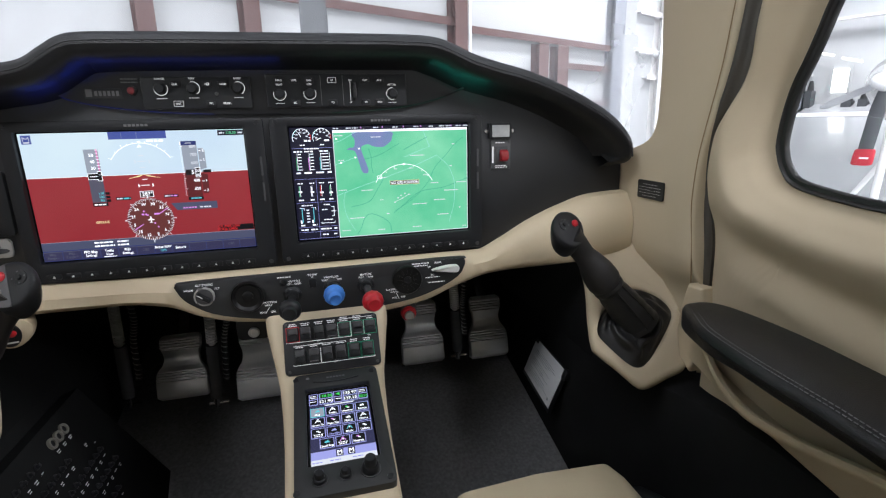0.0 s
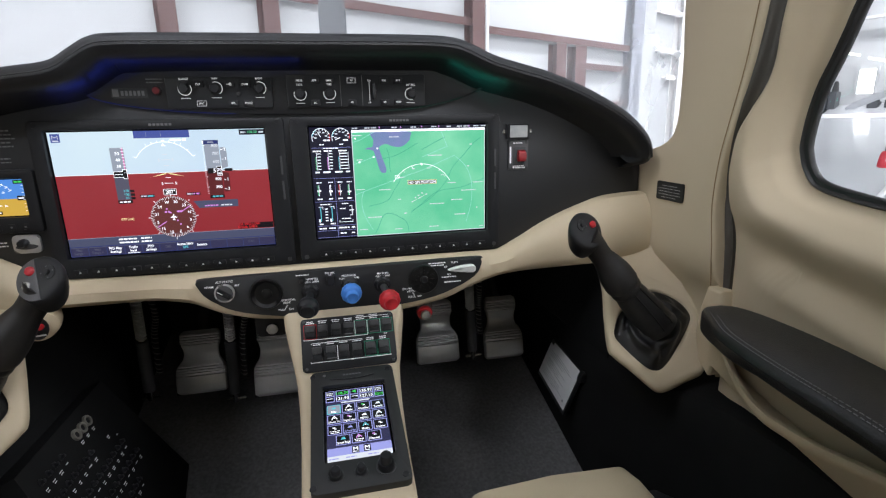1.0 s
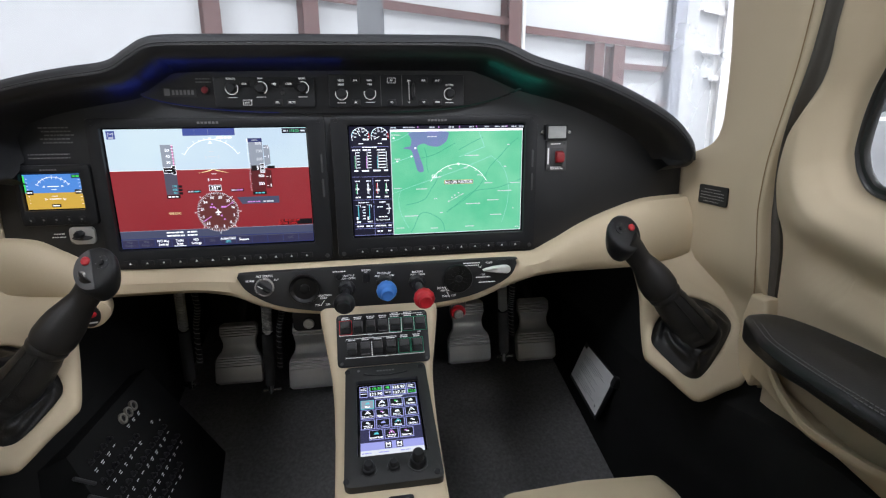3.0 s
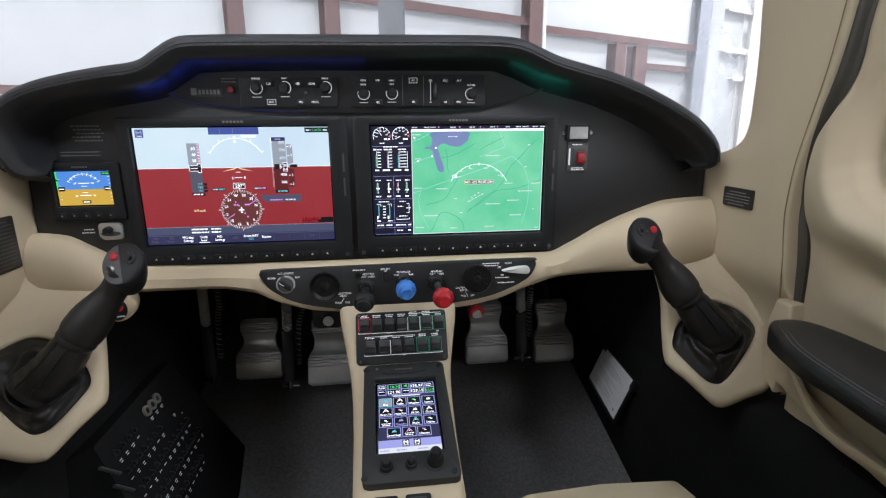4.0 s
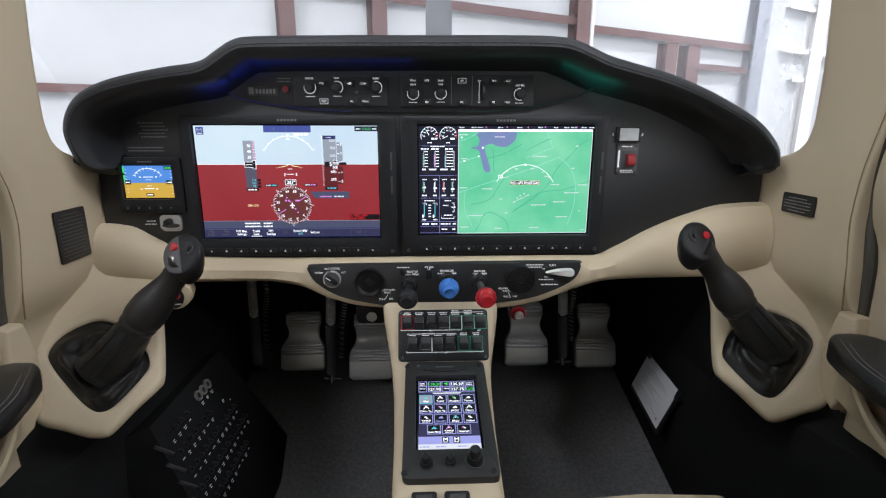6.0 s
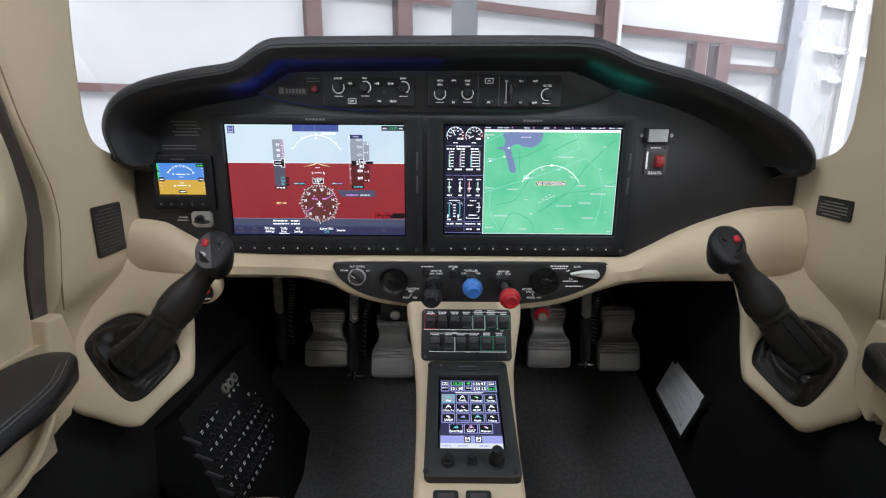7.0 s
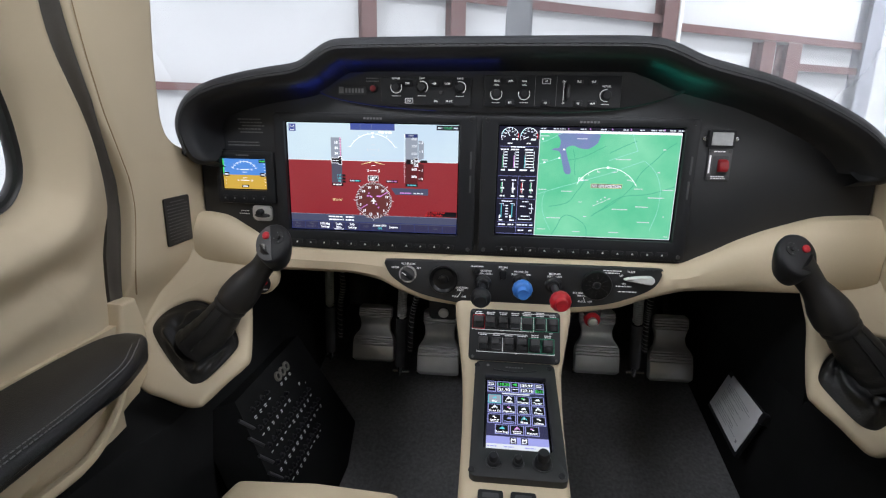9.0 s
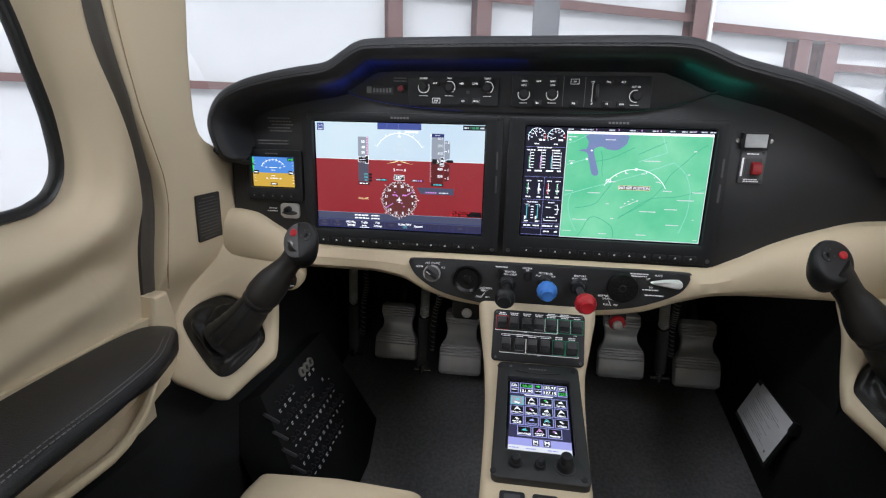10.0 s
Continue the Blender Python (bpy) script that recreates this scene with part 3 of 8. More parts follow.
# the window's outer border, front part first, and the lines of the door joint, as depth over height
# the unseen rear part is drawn long to let in more light
WINDOW_REAR = ((-0.75, 0.600), (-1.1, 0.601), (-1.45, 0.612), (-1.53, 0.66), (-1.535, 0.78), (-1.50, 0.90), (-1.42, 0.965), (-1.1, 0.985), (-0.7, 0.985), (-0.46, 0.968), (-0.355, 0.935))
WINDOW = {1: ((-0.310, 0.872), (-0.2872, 0.8189), (-0.2785, 0.7927), (-0.2687, 0.7651), (-0.257, 0.7359), (-0.2498, 0.7046), (-0.2467, 0.6718), (-0.2492, 0.6565), (-0.257, 0.6389), (-0.2749, 0.6215), (-0.3142, 0.6125), (-0.3763, 0.6062), (-0.50, 0.602)) + WINDOW_REAR,
          -1: ((-0.310, 0.855), (-0.286, 0.795), (-0.2735, 0.7478), (-0.2688, 0.7313), (-0.262, 0.7028), (-0.2586, 0.6729), (-0.2582, 0.6545), (-0.2600, 0.6422), (-0.2642, 0.630), (-0.2768, 0.613), (-0.2942, 0.6033), (-0.3236, 0.5966), (-0.42, 0.591), (-0.55, 0.594)) + WINDOW_REAR}
PILLAR_FRONT = ((0.33, 0.06), (0.644, 0.06), (0.648, 0.03), (0.653, 0.0), (0.660, -0.028), (0.670, -0.050), (0.684, -0.062), (0.71, -0.068), (0.75, -0.068), (0.79, -0.0665), (0.865, -0.060), (1.13, -0.056))
SEAM_LINE = {1: ((0.33, -0.170), (0.47, -0.177), (0.50, -0.174), (0.53, -0.171), (0.56, -0.166), (0.59, -0.163), (0.62, -0.164), (0.65, -0.167), (0.68, -0.173), (0.71, -0.180), (0.74, -0.187), (0.77, -0.193), (0.83, -0.201), (1.13, -0.235)),
             -1: ((0.33, -0.166), (0.47, -0.168), (0.50, -0.165), (0.53, -0.160), (0.56, -0.154), (0.59, -0.150), (0.62, -0.152), (0.65, -0.161), (0.68, -0.171), (0.71, -0.181), (0.74, -0.188), (0.77, -0.195), (0.83, -0.205), (1.13, -0.240))}
DOOR_LINE = {1: ((0.30, -0.188), (0.47, -0.190), (0.53, -0.188), (0.56, -0.183), (0.59, -0.175), (0.62, -0.173), (0.65, -0.177), (0.68, -0.185), (0.71, -0.203), (0.74, -0.218), (0.77, -0.227), (0.80, -0.231), (0.83, -0.236), (1.02, -0.272)),
             -1: ((0.30, -0.190), (0.47, -0.192), (0.53, -0.188), (0.56, -0.181), (0.59, -0.176), (0.62, -0.180), (0.65, -0.189), (0.68, -0.199), (0.71, -0.210), (0.74, -0.222), (0.77, -0.232), (0.80, -0.239), (0.83, -0.244), (1.02, -0.278))}


def cabin_side(sg, nm):
    X = lambda d: CX + sg * d
    seam_y = lambda z: curve1(SEAM_LINE[sg], z)
    door_y = lambda z: curve1(DOOR_LINE[sg], z)
    roll = lambda z: 0.0075 + 0.0075 * max(0, min(1, (z - 0.60) / 0.2))       # width of the leather roll behind the seam
    # pillar and side lining ahead of the door joint, with a stitched roll along its rear edge
    heights = [0.33 + 0.02 * k for k in range(16)] + [0.64 + 0.004 * k for k in range(16)] + [0.71 + 0.015 * k for k in range(29)]
    rings = []
    for z in heights:
        yf, ys = curve1(PILLAR_FRONT, z), seam_y(z)
        yr = ys - roll(z)
        low = max(0, min(1, (0.505 - z) / 0.07))
        base = 0.5 + 0.032 * low * low * (3 - 2 * low)
        ring = [(0.56, yf)]
        for a in (0, 25, 50, 75, 90):
            ring.append((base + 0.016 * (1 - math.sin(radians(a))), yf - 0.016 * (1 - math.cos(radians(a)))))
        for k in range(1, 8):
            f = k / 8
            ring.append((base - 0.003 * math.sin(math.pi * f), yf - 0.016 + (ys + 0.0022 - yf + 0.016) * f))
        ring += [(base - 0.0002, ys + 0.0020), (base + 0.0020, ys), (base - 0.0004, ys - 0.0020)]
        w = roll(z)
        for a in (30, 60, 90, 125, 160, 180):
            q = radians(a)
            ring.append((base + 0.004 - 0.0065 * math.sin(q) + (0.004 if a == 180 else 0), ys - 0.0022 - (w - 0.0022) * (1 - math.cos(q)) / 2))
        ring += [(base + 0.024, yr - 0.0005), (0.575, yr)]
        rings.append([Vector((X(d), y, z)) for d, y in ring])
    pl = part("pillar", loft(rings), LINING, smooth=50)
    pl.name = "wall_" + nm
    tagged(pl, "tan lined windshield pillar and cockpit side", "wall", kind="structure")
    zs = [0.475 + 0.0085 * k for k in range(76)]
    part("stitching", tube([Vector((X(0.5008), seam_y(z), z)) for z in zs], 0.0010, 5), SEAM, pl, "brown stitched seam")
    # black door gasket: a soft bulb in the gap between the roll and the door
    rings = []
    for z in [0.36 + 0.012 * k for k in range(64)]:
        y0, y1 = seam_y(z) - roll(z) + 0.002, door_y(z) - 0.004
        fat = max(0, min(1, (z - 0.60) / 0.12))
        deep = 0.516 - 0.010 * fat
        ring = []
        for k in range(13):
            f = k / 12
            bulge = math.sin(math.pi * min(1, f / 0.62)) if f < 0.62 else -0.25 * math.sin(math.pi * (f - 0.62) / 0.38)
            ring.append(Vector((X(deep - (0.002 + 0.007 * fat) * bulge), y0 + (y1 - y0) * f, z)))
        ring += [Vector((X(0.56), y1, z)), Vector((X(0.56), y0, z))]
        rings.append(ring)
    g = link("trim_door_seal", loft(rings), LIT_SEAL, smooth=60)
    tagged(g, "black rubber door seal", "door seal", kind="structure")

    # door: lining that funnels out to the window
    door = thing("cabin_door", "closed tan leather lined cabin door with black armrest", "door", "cabin doors")
    n = 200
    win = spline([(y, z, 0) for y, z in WINDOW[sg]], n, True)
    edge = [(p.y, p.x) for p in spline([(z, y, 0) for z, y in DOOR_LINE[sg]], 60)]
    bound = edge + [(-1.9, 1.02), (-1.9, 0.30)]
    ctr = Vector((-0.42, 0.76, 0))

    def out_to_edge(p):
        d = (p - ctr).normalized()
        best = 9.0
        for (ax, ay), (bx, by) in zip(bound, bound[1:] + bound[:1]):
            ex, ey = bx - ax, by - ay
            den = d.x * ey - d.y * ex
            if abs(den) < 1e-9:
                continue
            t = ((ax - ctr.x) * ey - (ay - ctr.y) * ex) / den
            q = ((ax - ctr.x) * d.y - (ay - ctr.y) * d.x) / den
            if t > 0 and -1e-6 <= q <= 1 + 1e-6:
                best = min(best, t)
        return ctr + d * best
    outer = [out_to_edge(p) for p in win]
    step = lambda x: (lambda q: q * q * (3 - 2 * q))(max(0.0, min(1.0, x)))
    rings = []
    for i in range(72):
        f = i / 71
        ring = []
        for p, q in zip(win, outer):
            v = p.lerp(q, f)
            dist = (v - p).length
            # a dished reveal round the window, a soft crest, then the flatter door skin
            dd = 0.543 - 0.020 * step(dist / 0.022) - 0.028 * step((dist - 0.012) / 0.034)
            dd += 0.014 * step((dist - 0.048) / 0.05)
            if v.y < 0.62:
                # a fold that runs back along the door, shaded under its lip
                zc = 0.530 - 0.20 * max(0, -0.27 - v.x)
                far = step((-0.215 - v.x) / 0.06)
                up = v.y - zc
                dd += far * (0.013 * math.exp(-(up / (0.016 if up < 0 else 0.034)) ** 2) - 0.007 * math.exp(-((up + 0.030) / 0.018) ** 2))
                # the skin sinks towards the joint below the sill
                dd += 0.006 * step((0.60 - v.y) / 0.05) * (1 - step((door_y(v.y) - v.x) / 0.045))
            lead = door_y(v.y) - v.x
            dd += 0.014 * max(0, 1 - lead / 0.014) ** 2
            ring.append(Vector((X(dd), v.x, v.y)))
        rings.append(ring)
    rings.append([Vector((X(0.585), v.y, v.z)) for v in rings[-1]])
    part("lining", loft(rings, caps=False), LINING, door, "tan leather door lining")
    # black frame round the pane: a flat band with a raised seal at its outer edge
    inset = []
    for k, p in enumerate(win):
        tng = (win[(k + 1) % n] - win[k - 1]).normalized()
        nr = Vector((-tng.y, tng.x, 0))
        inset.append(nr if (ctr - p).dot(nr) > 0 else -nr)
    band = lambda d, off: [Vector((X(d), p.x + q.x * off, p.y + q.y * off)) for p, q in zip(win, inset)]
    part("window_frame", loft([band(0.556, -0.002), band(0.5405, -0.0010), band(0.5385, 0.0010), band(0.5395, 0.0030), band(0.5418, 0.0042), band(0.5425, 0.0080), band(0.5440, 0.0092), band(0.5500, 0.0096)], caps=False), GASKET, door, "black rubber window frame")
    pane = part("pane", loft([band(0.546, 0.0088), band(0.549, 0.0088)]), GLASS, door, "clear window pane")
    pane.visible_shadow = False
    # armrest
    low = 0.0 if sg > 0 else 0.020
    sections = ((-0.188, 0.492, 0.500, 0.444, 0.018), (-0.193, 0.480, 0.503, 0.449, 0.030), (-0.205, 0.466, 0.506, 0.455, 0.038), (-0.225, 0.452, 0.509, 0.460, 0.042), (-0.255, 0.434, 0.511, 0.463, 0.043), (-0.300, 0.413, 0.513, 0.464, 0.043), (-0.37, 0.402, 0.516, 0.463, 0.042), (-0.45, 0.399, 0.519, 0.460, 0.042), (-0.6, 0.393, 0.522, 0.455, 0.042), (-1.1, 0.393, 0.53, 0.45, 0.045))
    fine = [spline([(s[0], s[c], 0) for s in sections], 60) for c in (1, 2, 3, 4)]
    rings = []
    for k in range(60):
        y, din, dout, zt, th = fine[0][k].x, fine[0][k].y, fine[1][k].y, fine[2][k].y - low, fine[3][k].y
        r = min(0.0095, th * 0.42, (dout - din) * 0.45)
        prof = []
        lean = min(0.62 * th * max(0, min(1, (-0.20 - y) / 0.13)), (dout - din) * 0.4)
        for cu, cv, a0 in ((din + r, zt - r, 90), (din + lean + r, zt - th + r, 180), (dout - r, zt - th + r, 270), (dout - r, zt - r, 0)):
            for j in range(5):
                a = radians(a0 + 22.5 * j)
                prof.append(Vector((X(cu + r * math.cos(a)), y, cv + r * math.sin(a) + 0.002 * math.sin(math.pi * (cu - din) / (dout - din)))))
        rings.append(prof)
    arm = part("armrest", loft(rings), BLACK_LEATHER, door, "padded black leather armrest with grey stitching")
    for off in (0.0065, 0.0125):
        # each row keeps its distance from the padded edge, also round the tip
        line = []
        for k in range(3, 59):
            tn = Vector((fine[0][k + 1].y - fine[0][k - 1].y, fine[0][k + 1].x - fine[0][k - 1].x)).normalized()
            line.append((X(fine[0][k].y - tn.y * off), fine[0][k].x + tn.x * off, fine[2][k].y - low + 0.0010))
        line = spline(line, 150)
        b = bmesh.new()
        for k in range(149):
            a, c = line[k], line[k + 1]
            bar(b, a.lerp(c, 0.1), a.lerp(c, 0.75), 0.0006, seg=5)
        part("stitching", b, THREAD, arm)
    # lower door panel, and the map pocket's shell that stands off from it
    zlow = lambda y: curve1([(-1.8, 0.27), (-0.9, 0.285), (-0.45, 0.315), (-0.37, 0.328), (-0.325, 0.337), (-0.25, 0.352), (-0.19, 0.368)], y) - low
    rim_z = lambda y: curve1([(-1.8, 0.40), (-0.7, 0.393), (-0.45, 0.378), (-0.383, 0.364), (-0.321, 0.361), (-0.27, 0.376), (-0.245, 0.393), (-0.225, 0.410), (-0.207, 0.428), (-0.197, 0.442)], y) - 1.5 * low
    rim_d = lambda y: curve1([(-1.8, 0.475), (-0.30, 0.475), (-0.262, 0.479), (-0.24, 0.483), (-0.22, 0.489), (-0.207, 0.495), (-0.197, 0.499)], y)
    rows, shell = [], []
    for y in [-0.197 - 0.0035 * k for k in range(40)] + list(np.linspace(-0.345, -1.8, 40)):
        zb = zlow(y)
        rows.append([Vector((X(0.503), y, 0.447)), Vector((X(0.512), y, 0.41)), Vector((X(0.513), y, zb + 0.004)), Vector((X(0.56), y, zb + 0.004)), Vector((X(0.56), y, 0.447))])
        d, z = rim_d(y), rim_z(y)
        sec = [(d + 0.0075, z - 0.014), (d + 0.0075, z - 0.004), (d + 0.0055, z + 0.0005), (d + 0.002, z + 0.0018), (d - 0.002, z + 0.0005), (d - 0.004, z - 0.004), (d - 0.003, z - 0.009), (d, z - 0.013), (0.491, zb + 0.006), (0.4935, zb), (0.511, zb), (0.511, zb + 0.010)]
        shell.append([Vector((X(a), y, max(b, zb))) for a, b in sec])
    part("lower_panel", loft(rows), CREAM, door, "cream leather lower door panel")
    part("map_pocket", loft(shell), CREAM, door, "cream leather map pocket with a rolled rim")
    return door


cabin_side(1, "right")
cabin_side(-1, "left")


# ---- instrument panel ----
BAND_TOP = [(-0.435, 0.560), (-0.40, 0.556), (-0.365, 0.538), (-0.33, 0.518), (-0.295, 0.508), (-0.16, 0.505), (0.30, 0.505), (0.335, 0.519), (0.385, 0.546), (0.436, 0.567), (0.498, 0.584), (0.558, 0.587)]
BAND_BOTTOM = [(-0.435, 0.47), (-0.40, 0.474), (-0.317, 0.474), (-0.205, 0.474), (-0.15, 0.466), (-0.109, 0.447), (-0.059, 0.433), (0.009, 0.4275), (0.139, 0.4262), (0.209, 0.436), (0.261, 0.455), (0.314, 0.469), (0.36, 0.472), (0.439, 0.473), (0.558, 0.474)]

HOOD = ((-0.406, 0.624), (-0.424, 0.643), (-0.435, 0.685), (-0.428, 0.715), (-0.409, 0.7375), (-0.378, 0.7525), (-0.338, 0.763), (-0.295, 0.771), (-0.252, 0.778), (-0.228, 0.792), (-0.207, 0.804), (-0.18, 0.8085), (-0.087, 0.8105), (0.02, 0.8115), (0.166, 0.8125), (0.222, 0.8105), (0.250, 0.803),
        (0.283, 0.789), (0.319, 0.779), (0.359, 0.769), (0.400, 0.755), (0.442, 0.737), (0.486, 0.714), (0.514, 0.693), (0.536, 0.666), (0.541, 0.640), (0.529, 0.622))


def instrument_panel():
    e = thing("instrument_panel", "black instrument panel under a leather covered glareshield", "instrument panel")
    top = spline([(x, z, 0) for x, z in HOOD], 60)
    outline = [(p.x, p.y - 0.008) for p in top] + [(0.556, 0.62), (0.556, 0.52), (-0.436, 0.52), (-0.436, 0.62)]
    zt = [(p.x, p.y - 0.01) for p in top[2:-2]]
    outline = [(-0.436, 0.50)] + [(-0.433, 0.64)] + zt + [(0.554, 0.64), (0.556, 0.50)]
    part("face", plate(FRONT, outline, -0.02, 0.0, 0.001), PANEL, e)
    # hood: leather roll along the outline, running back to the windshield
    pts = spline([(x, z, 0) for x, z in HOOD], 130)
    rings = []
    for i, p in enumerate(pts):
        a, b = pts[max(0, i - 1)], pts[min(len(pts) - 1, i + 1)]
        t = (b - a).normalized()
        nx, nz = -t.y, t.x
        endish = min(1.0, min(abs(p.x + 0.43), abs(p.x - 0.545)) / 0.22)
        th = 0.030 - 0.002 * endish
        tail = min(i, len(pts) - 1 - i)
        close = 1.0 if tail >= 12 else math.sqrt(max(0.004, 1 - ((12 - tail) / 12) ** 2))
        hub = Vector((p.x - nx * 0.024, -0.032, p.y - nz * 0.024))
        depth = 0.060
        prof = ((0, 0.34), (0.002, 0.05), (0.004, -0.040), (0.0025, -0.052), (-0.004, -0.060), (-0.012, -0.0635), (-0.018, -depth), (-0.023, -0.054), (-0.026 - 0.3 * (th - 0.028), -0.044), (-th, -0.02), (-th - 0.012, 0.0015))
        ring = []
        for d, y in prof:
            drop = max(0, y) * 0.35
            ring.append(hub.lerp(Vector((p.x + nx * d, y, p.y + nz * d - drop)), close if y < 0.1 else 1))
        rings.append(ring)
    hood = part("glareshield", loft(rings, closed=False, caps=False), HOOD_SKIN, e, "black stitched leather glareshield roll")
    for y, off, rad in ((-0.0535, -0.0032, 0.0009), (-0.0625, -0.0105, 0.0009)):
        line = []
        for i, p in enumerate(pts[6:-6]):
            t = (pts[i + 7] - pts[i + 5]).normalized()
            line.append(Vector((p.x - t.y * (off + 0.0006), y - 0.0004, p.y + t.x * (off + 0.0006))))
        b = bmesh.new()
        for a, c in zip(line, line[1:]):
            for k in range(2):
                bar(b, a.lerp(c, 0.5 * k + 0.06), a.lerp(c, 0.5 * k + 0.40), rad, seg=5)
        part("hood_stitching", b, HOOD_THREAD, hood, "grey stitching along the roll")
        part("hood_seam", tube([q + Vector((0, 0.0008, 0.0016)) for q in line], 0.0010, 5), HOOD_SKIN, hood)
    # small black trim that closes the gap to the pillar
    part("end_trim", tube(spline([(-0.425, 0.0, 0.652), (-0.437, -0.02, 0.650), (-0.446, -0.045, 0.653)], 8), 0.006, 8), HOOD_SKIN, e)
    # cream padded band
    rings = []
    for x in np.linspace(-0.436, 0.556, 150):
        zt_, zb_ = curve1(BAND_TOP, x), curve1(BAND_BOTTOM, x)
        h = zt_ - zb_
        k = max(0.0, min(1.0, (h - 0.06) / 0.06))
        if -0.15 < x < 0.28:
            k = 0
        rings.append([Vector((x, 0.02, zt_ - 0.003)), Vector((x, -0.006, zt_)), Vector((x, -0.016 - 0.006 * k, zt_ - 0.003)), Vector((x, -0.026 - 0.010 * k, zt_ - 0.012 - 0.01 * k)), Vector((x, -0.031 - 0.014 * k, zt_ - 0.4 * h)), Vector((x, -0.032 - 0.010 * k, zb_ + 0.22 * h)),
                      Vector((x, -0.030, zb_ + 0.006)), Vector((x, -0.025, zb_ + 0.001)), Vector((x, -0.016, zb_)), Vector((x, 0.02, zb_ + 0.002))])
    part("padded_band", loft(rings), CREAM, e, "cream leather padded lower band")
    return e


instrument_panel()


# ---- centre console ----
SW = axes((CX, -0.047, 0.430), (1, 0, 0), (0, 0.037, 0.065))
GT = axes((0.0635, -0.12, 0.354), (1, 0, 0), (0, 1, 0.3))


def console():
    e = thing("centre_console", "cream leather covered centre console on black tunnel", "console")
    rings = []
    prof = ((-0.036, 0.442, 0.0865), (-0.047, 0.430, 0.085), (-0.066, 0.397, 0.0785), (-0.080, 0.372, 0.0735), (-0.088, 0.3625, 0.072), (-0.10, 0.359, 0.0705), (-0.14, 0.347, 0.067), (-0.19, 0.332, 0.0645), (-0.24, 0.317, 0.0635), (-0.28, 0.305, 0.0632), (-0.36, 0.285, 0.0632), (-0.375, 0.27, 0.0632))
    ctr = 0.0605
    for y, z, w in prof:
        r = 0.011
        # the section lies across the surface
        ring = [Vector((ctr - w + 0.004, y + 0.05, z - 0.05))]
        for k in range(6):
            a = radians(180 - 18 * k)
            ring.append(Vector((ctr - w + r + r * math.cos(a), y + 0.4 * r * (1 - math.sin(a)), z - r * (1 - math.sin(a)))))
        for k in range(6):
            a = radians(90 - 18 * k)
            ring.append(Vector((ctr + w - r + r * math.cos(a), y + 0.4 * r * (1 - math.sin(a)), z - r * (1 - math.sin(a)))))
        ring.append(Vector((ctr + w - 0.004, y + 0.05, z - 0.05)))
        rings.append(ring)
    part("cover", loft(rings), CREAM, e, "cream leather console cover")
    for s in (-1, 1):
        b = loft([[Vector((ctr + s * (w - 0.006), y, z - 0.03)), Vector((ctr + s * (w - 0.018), y, z - 0.03)), Vector((ctr + s * (w - 0.018), y, 0.02)), Vector((ctr + s * (w - 0.006), y, 0.02))] for y, z, w in prof[4:]])
        part("side_panel", b, DARK_TRIM, e, "black console side panel", smooth=0)
    return e


console()


# ---- side boxes with control sticks ----
BOX_OUT = ((0.424, 0.0, 0.508), (0.402, -0.067, 0.446), (0.387, -0.102, 0.413), (0.3745, -0.137, 0.381), (0.379, -0.149, 0.371), (0.396, -0.168, 0.3565), (0.4145, -0.190, 0.3385), (0.423, -0.196, 0.3345), (0.436, -0.197, 0.335), (0.466, -0.193, 0.342), (0.502, -0.187, 0.352), (0.520, -0.160, 0.378), (0.540, -0.128, 0.407), (0.552, -0.060, 0.470), (0.51, 0.0, 0.520))
BOX_IN = ((0.420, -0.098, 0.420), (0.402, -0.110, 0.408), (0.390, -0.124, 0.395), (0.392, -0.137, 0.384), (0.414, -0.167, 0.360), (0.429, -0.175, 0.355), (0.443, -0.173, 0.358), (0.466, -0.162, 0.370), (0.505, -0.138, 0.396), (0.520, -0.122, 0.412), (0.510, -0.101, 0.429), (0.480, -0.084, 0.440), (0.450, -0.086, 0.435))


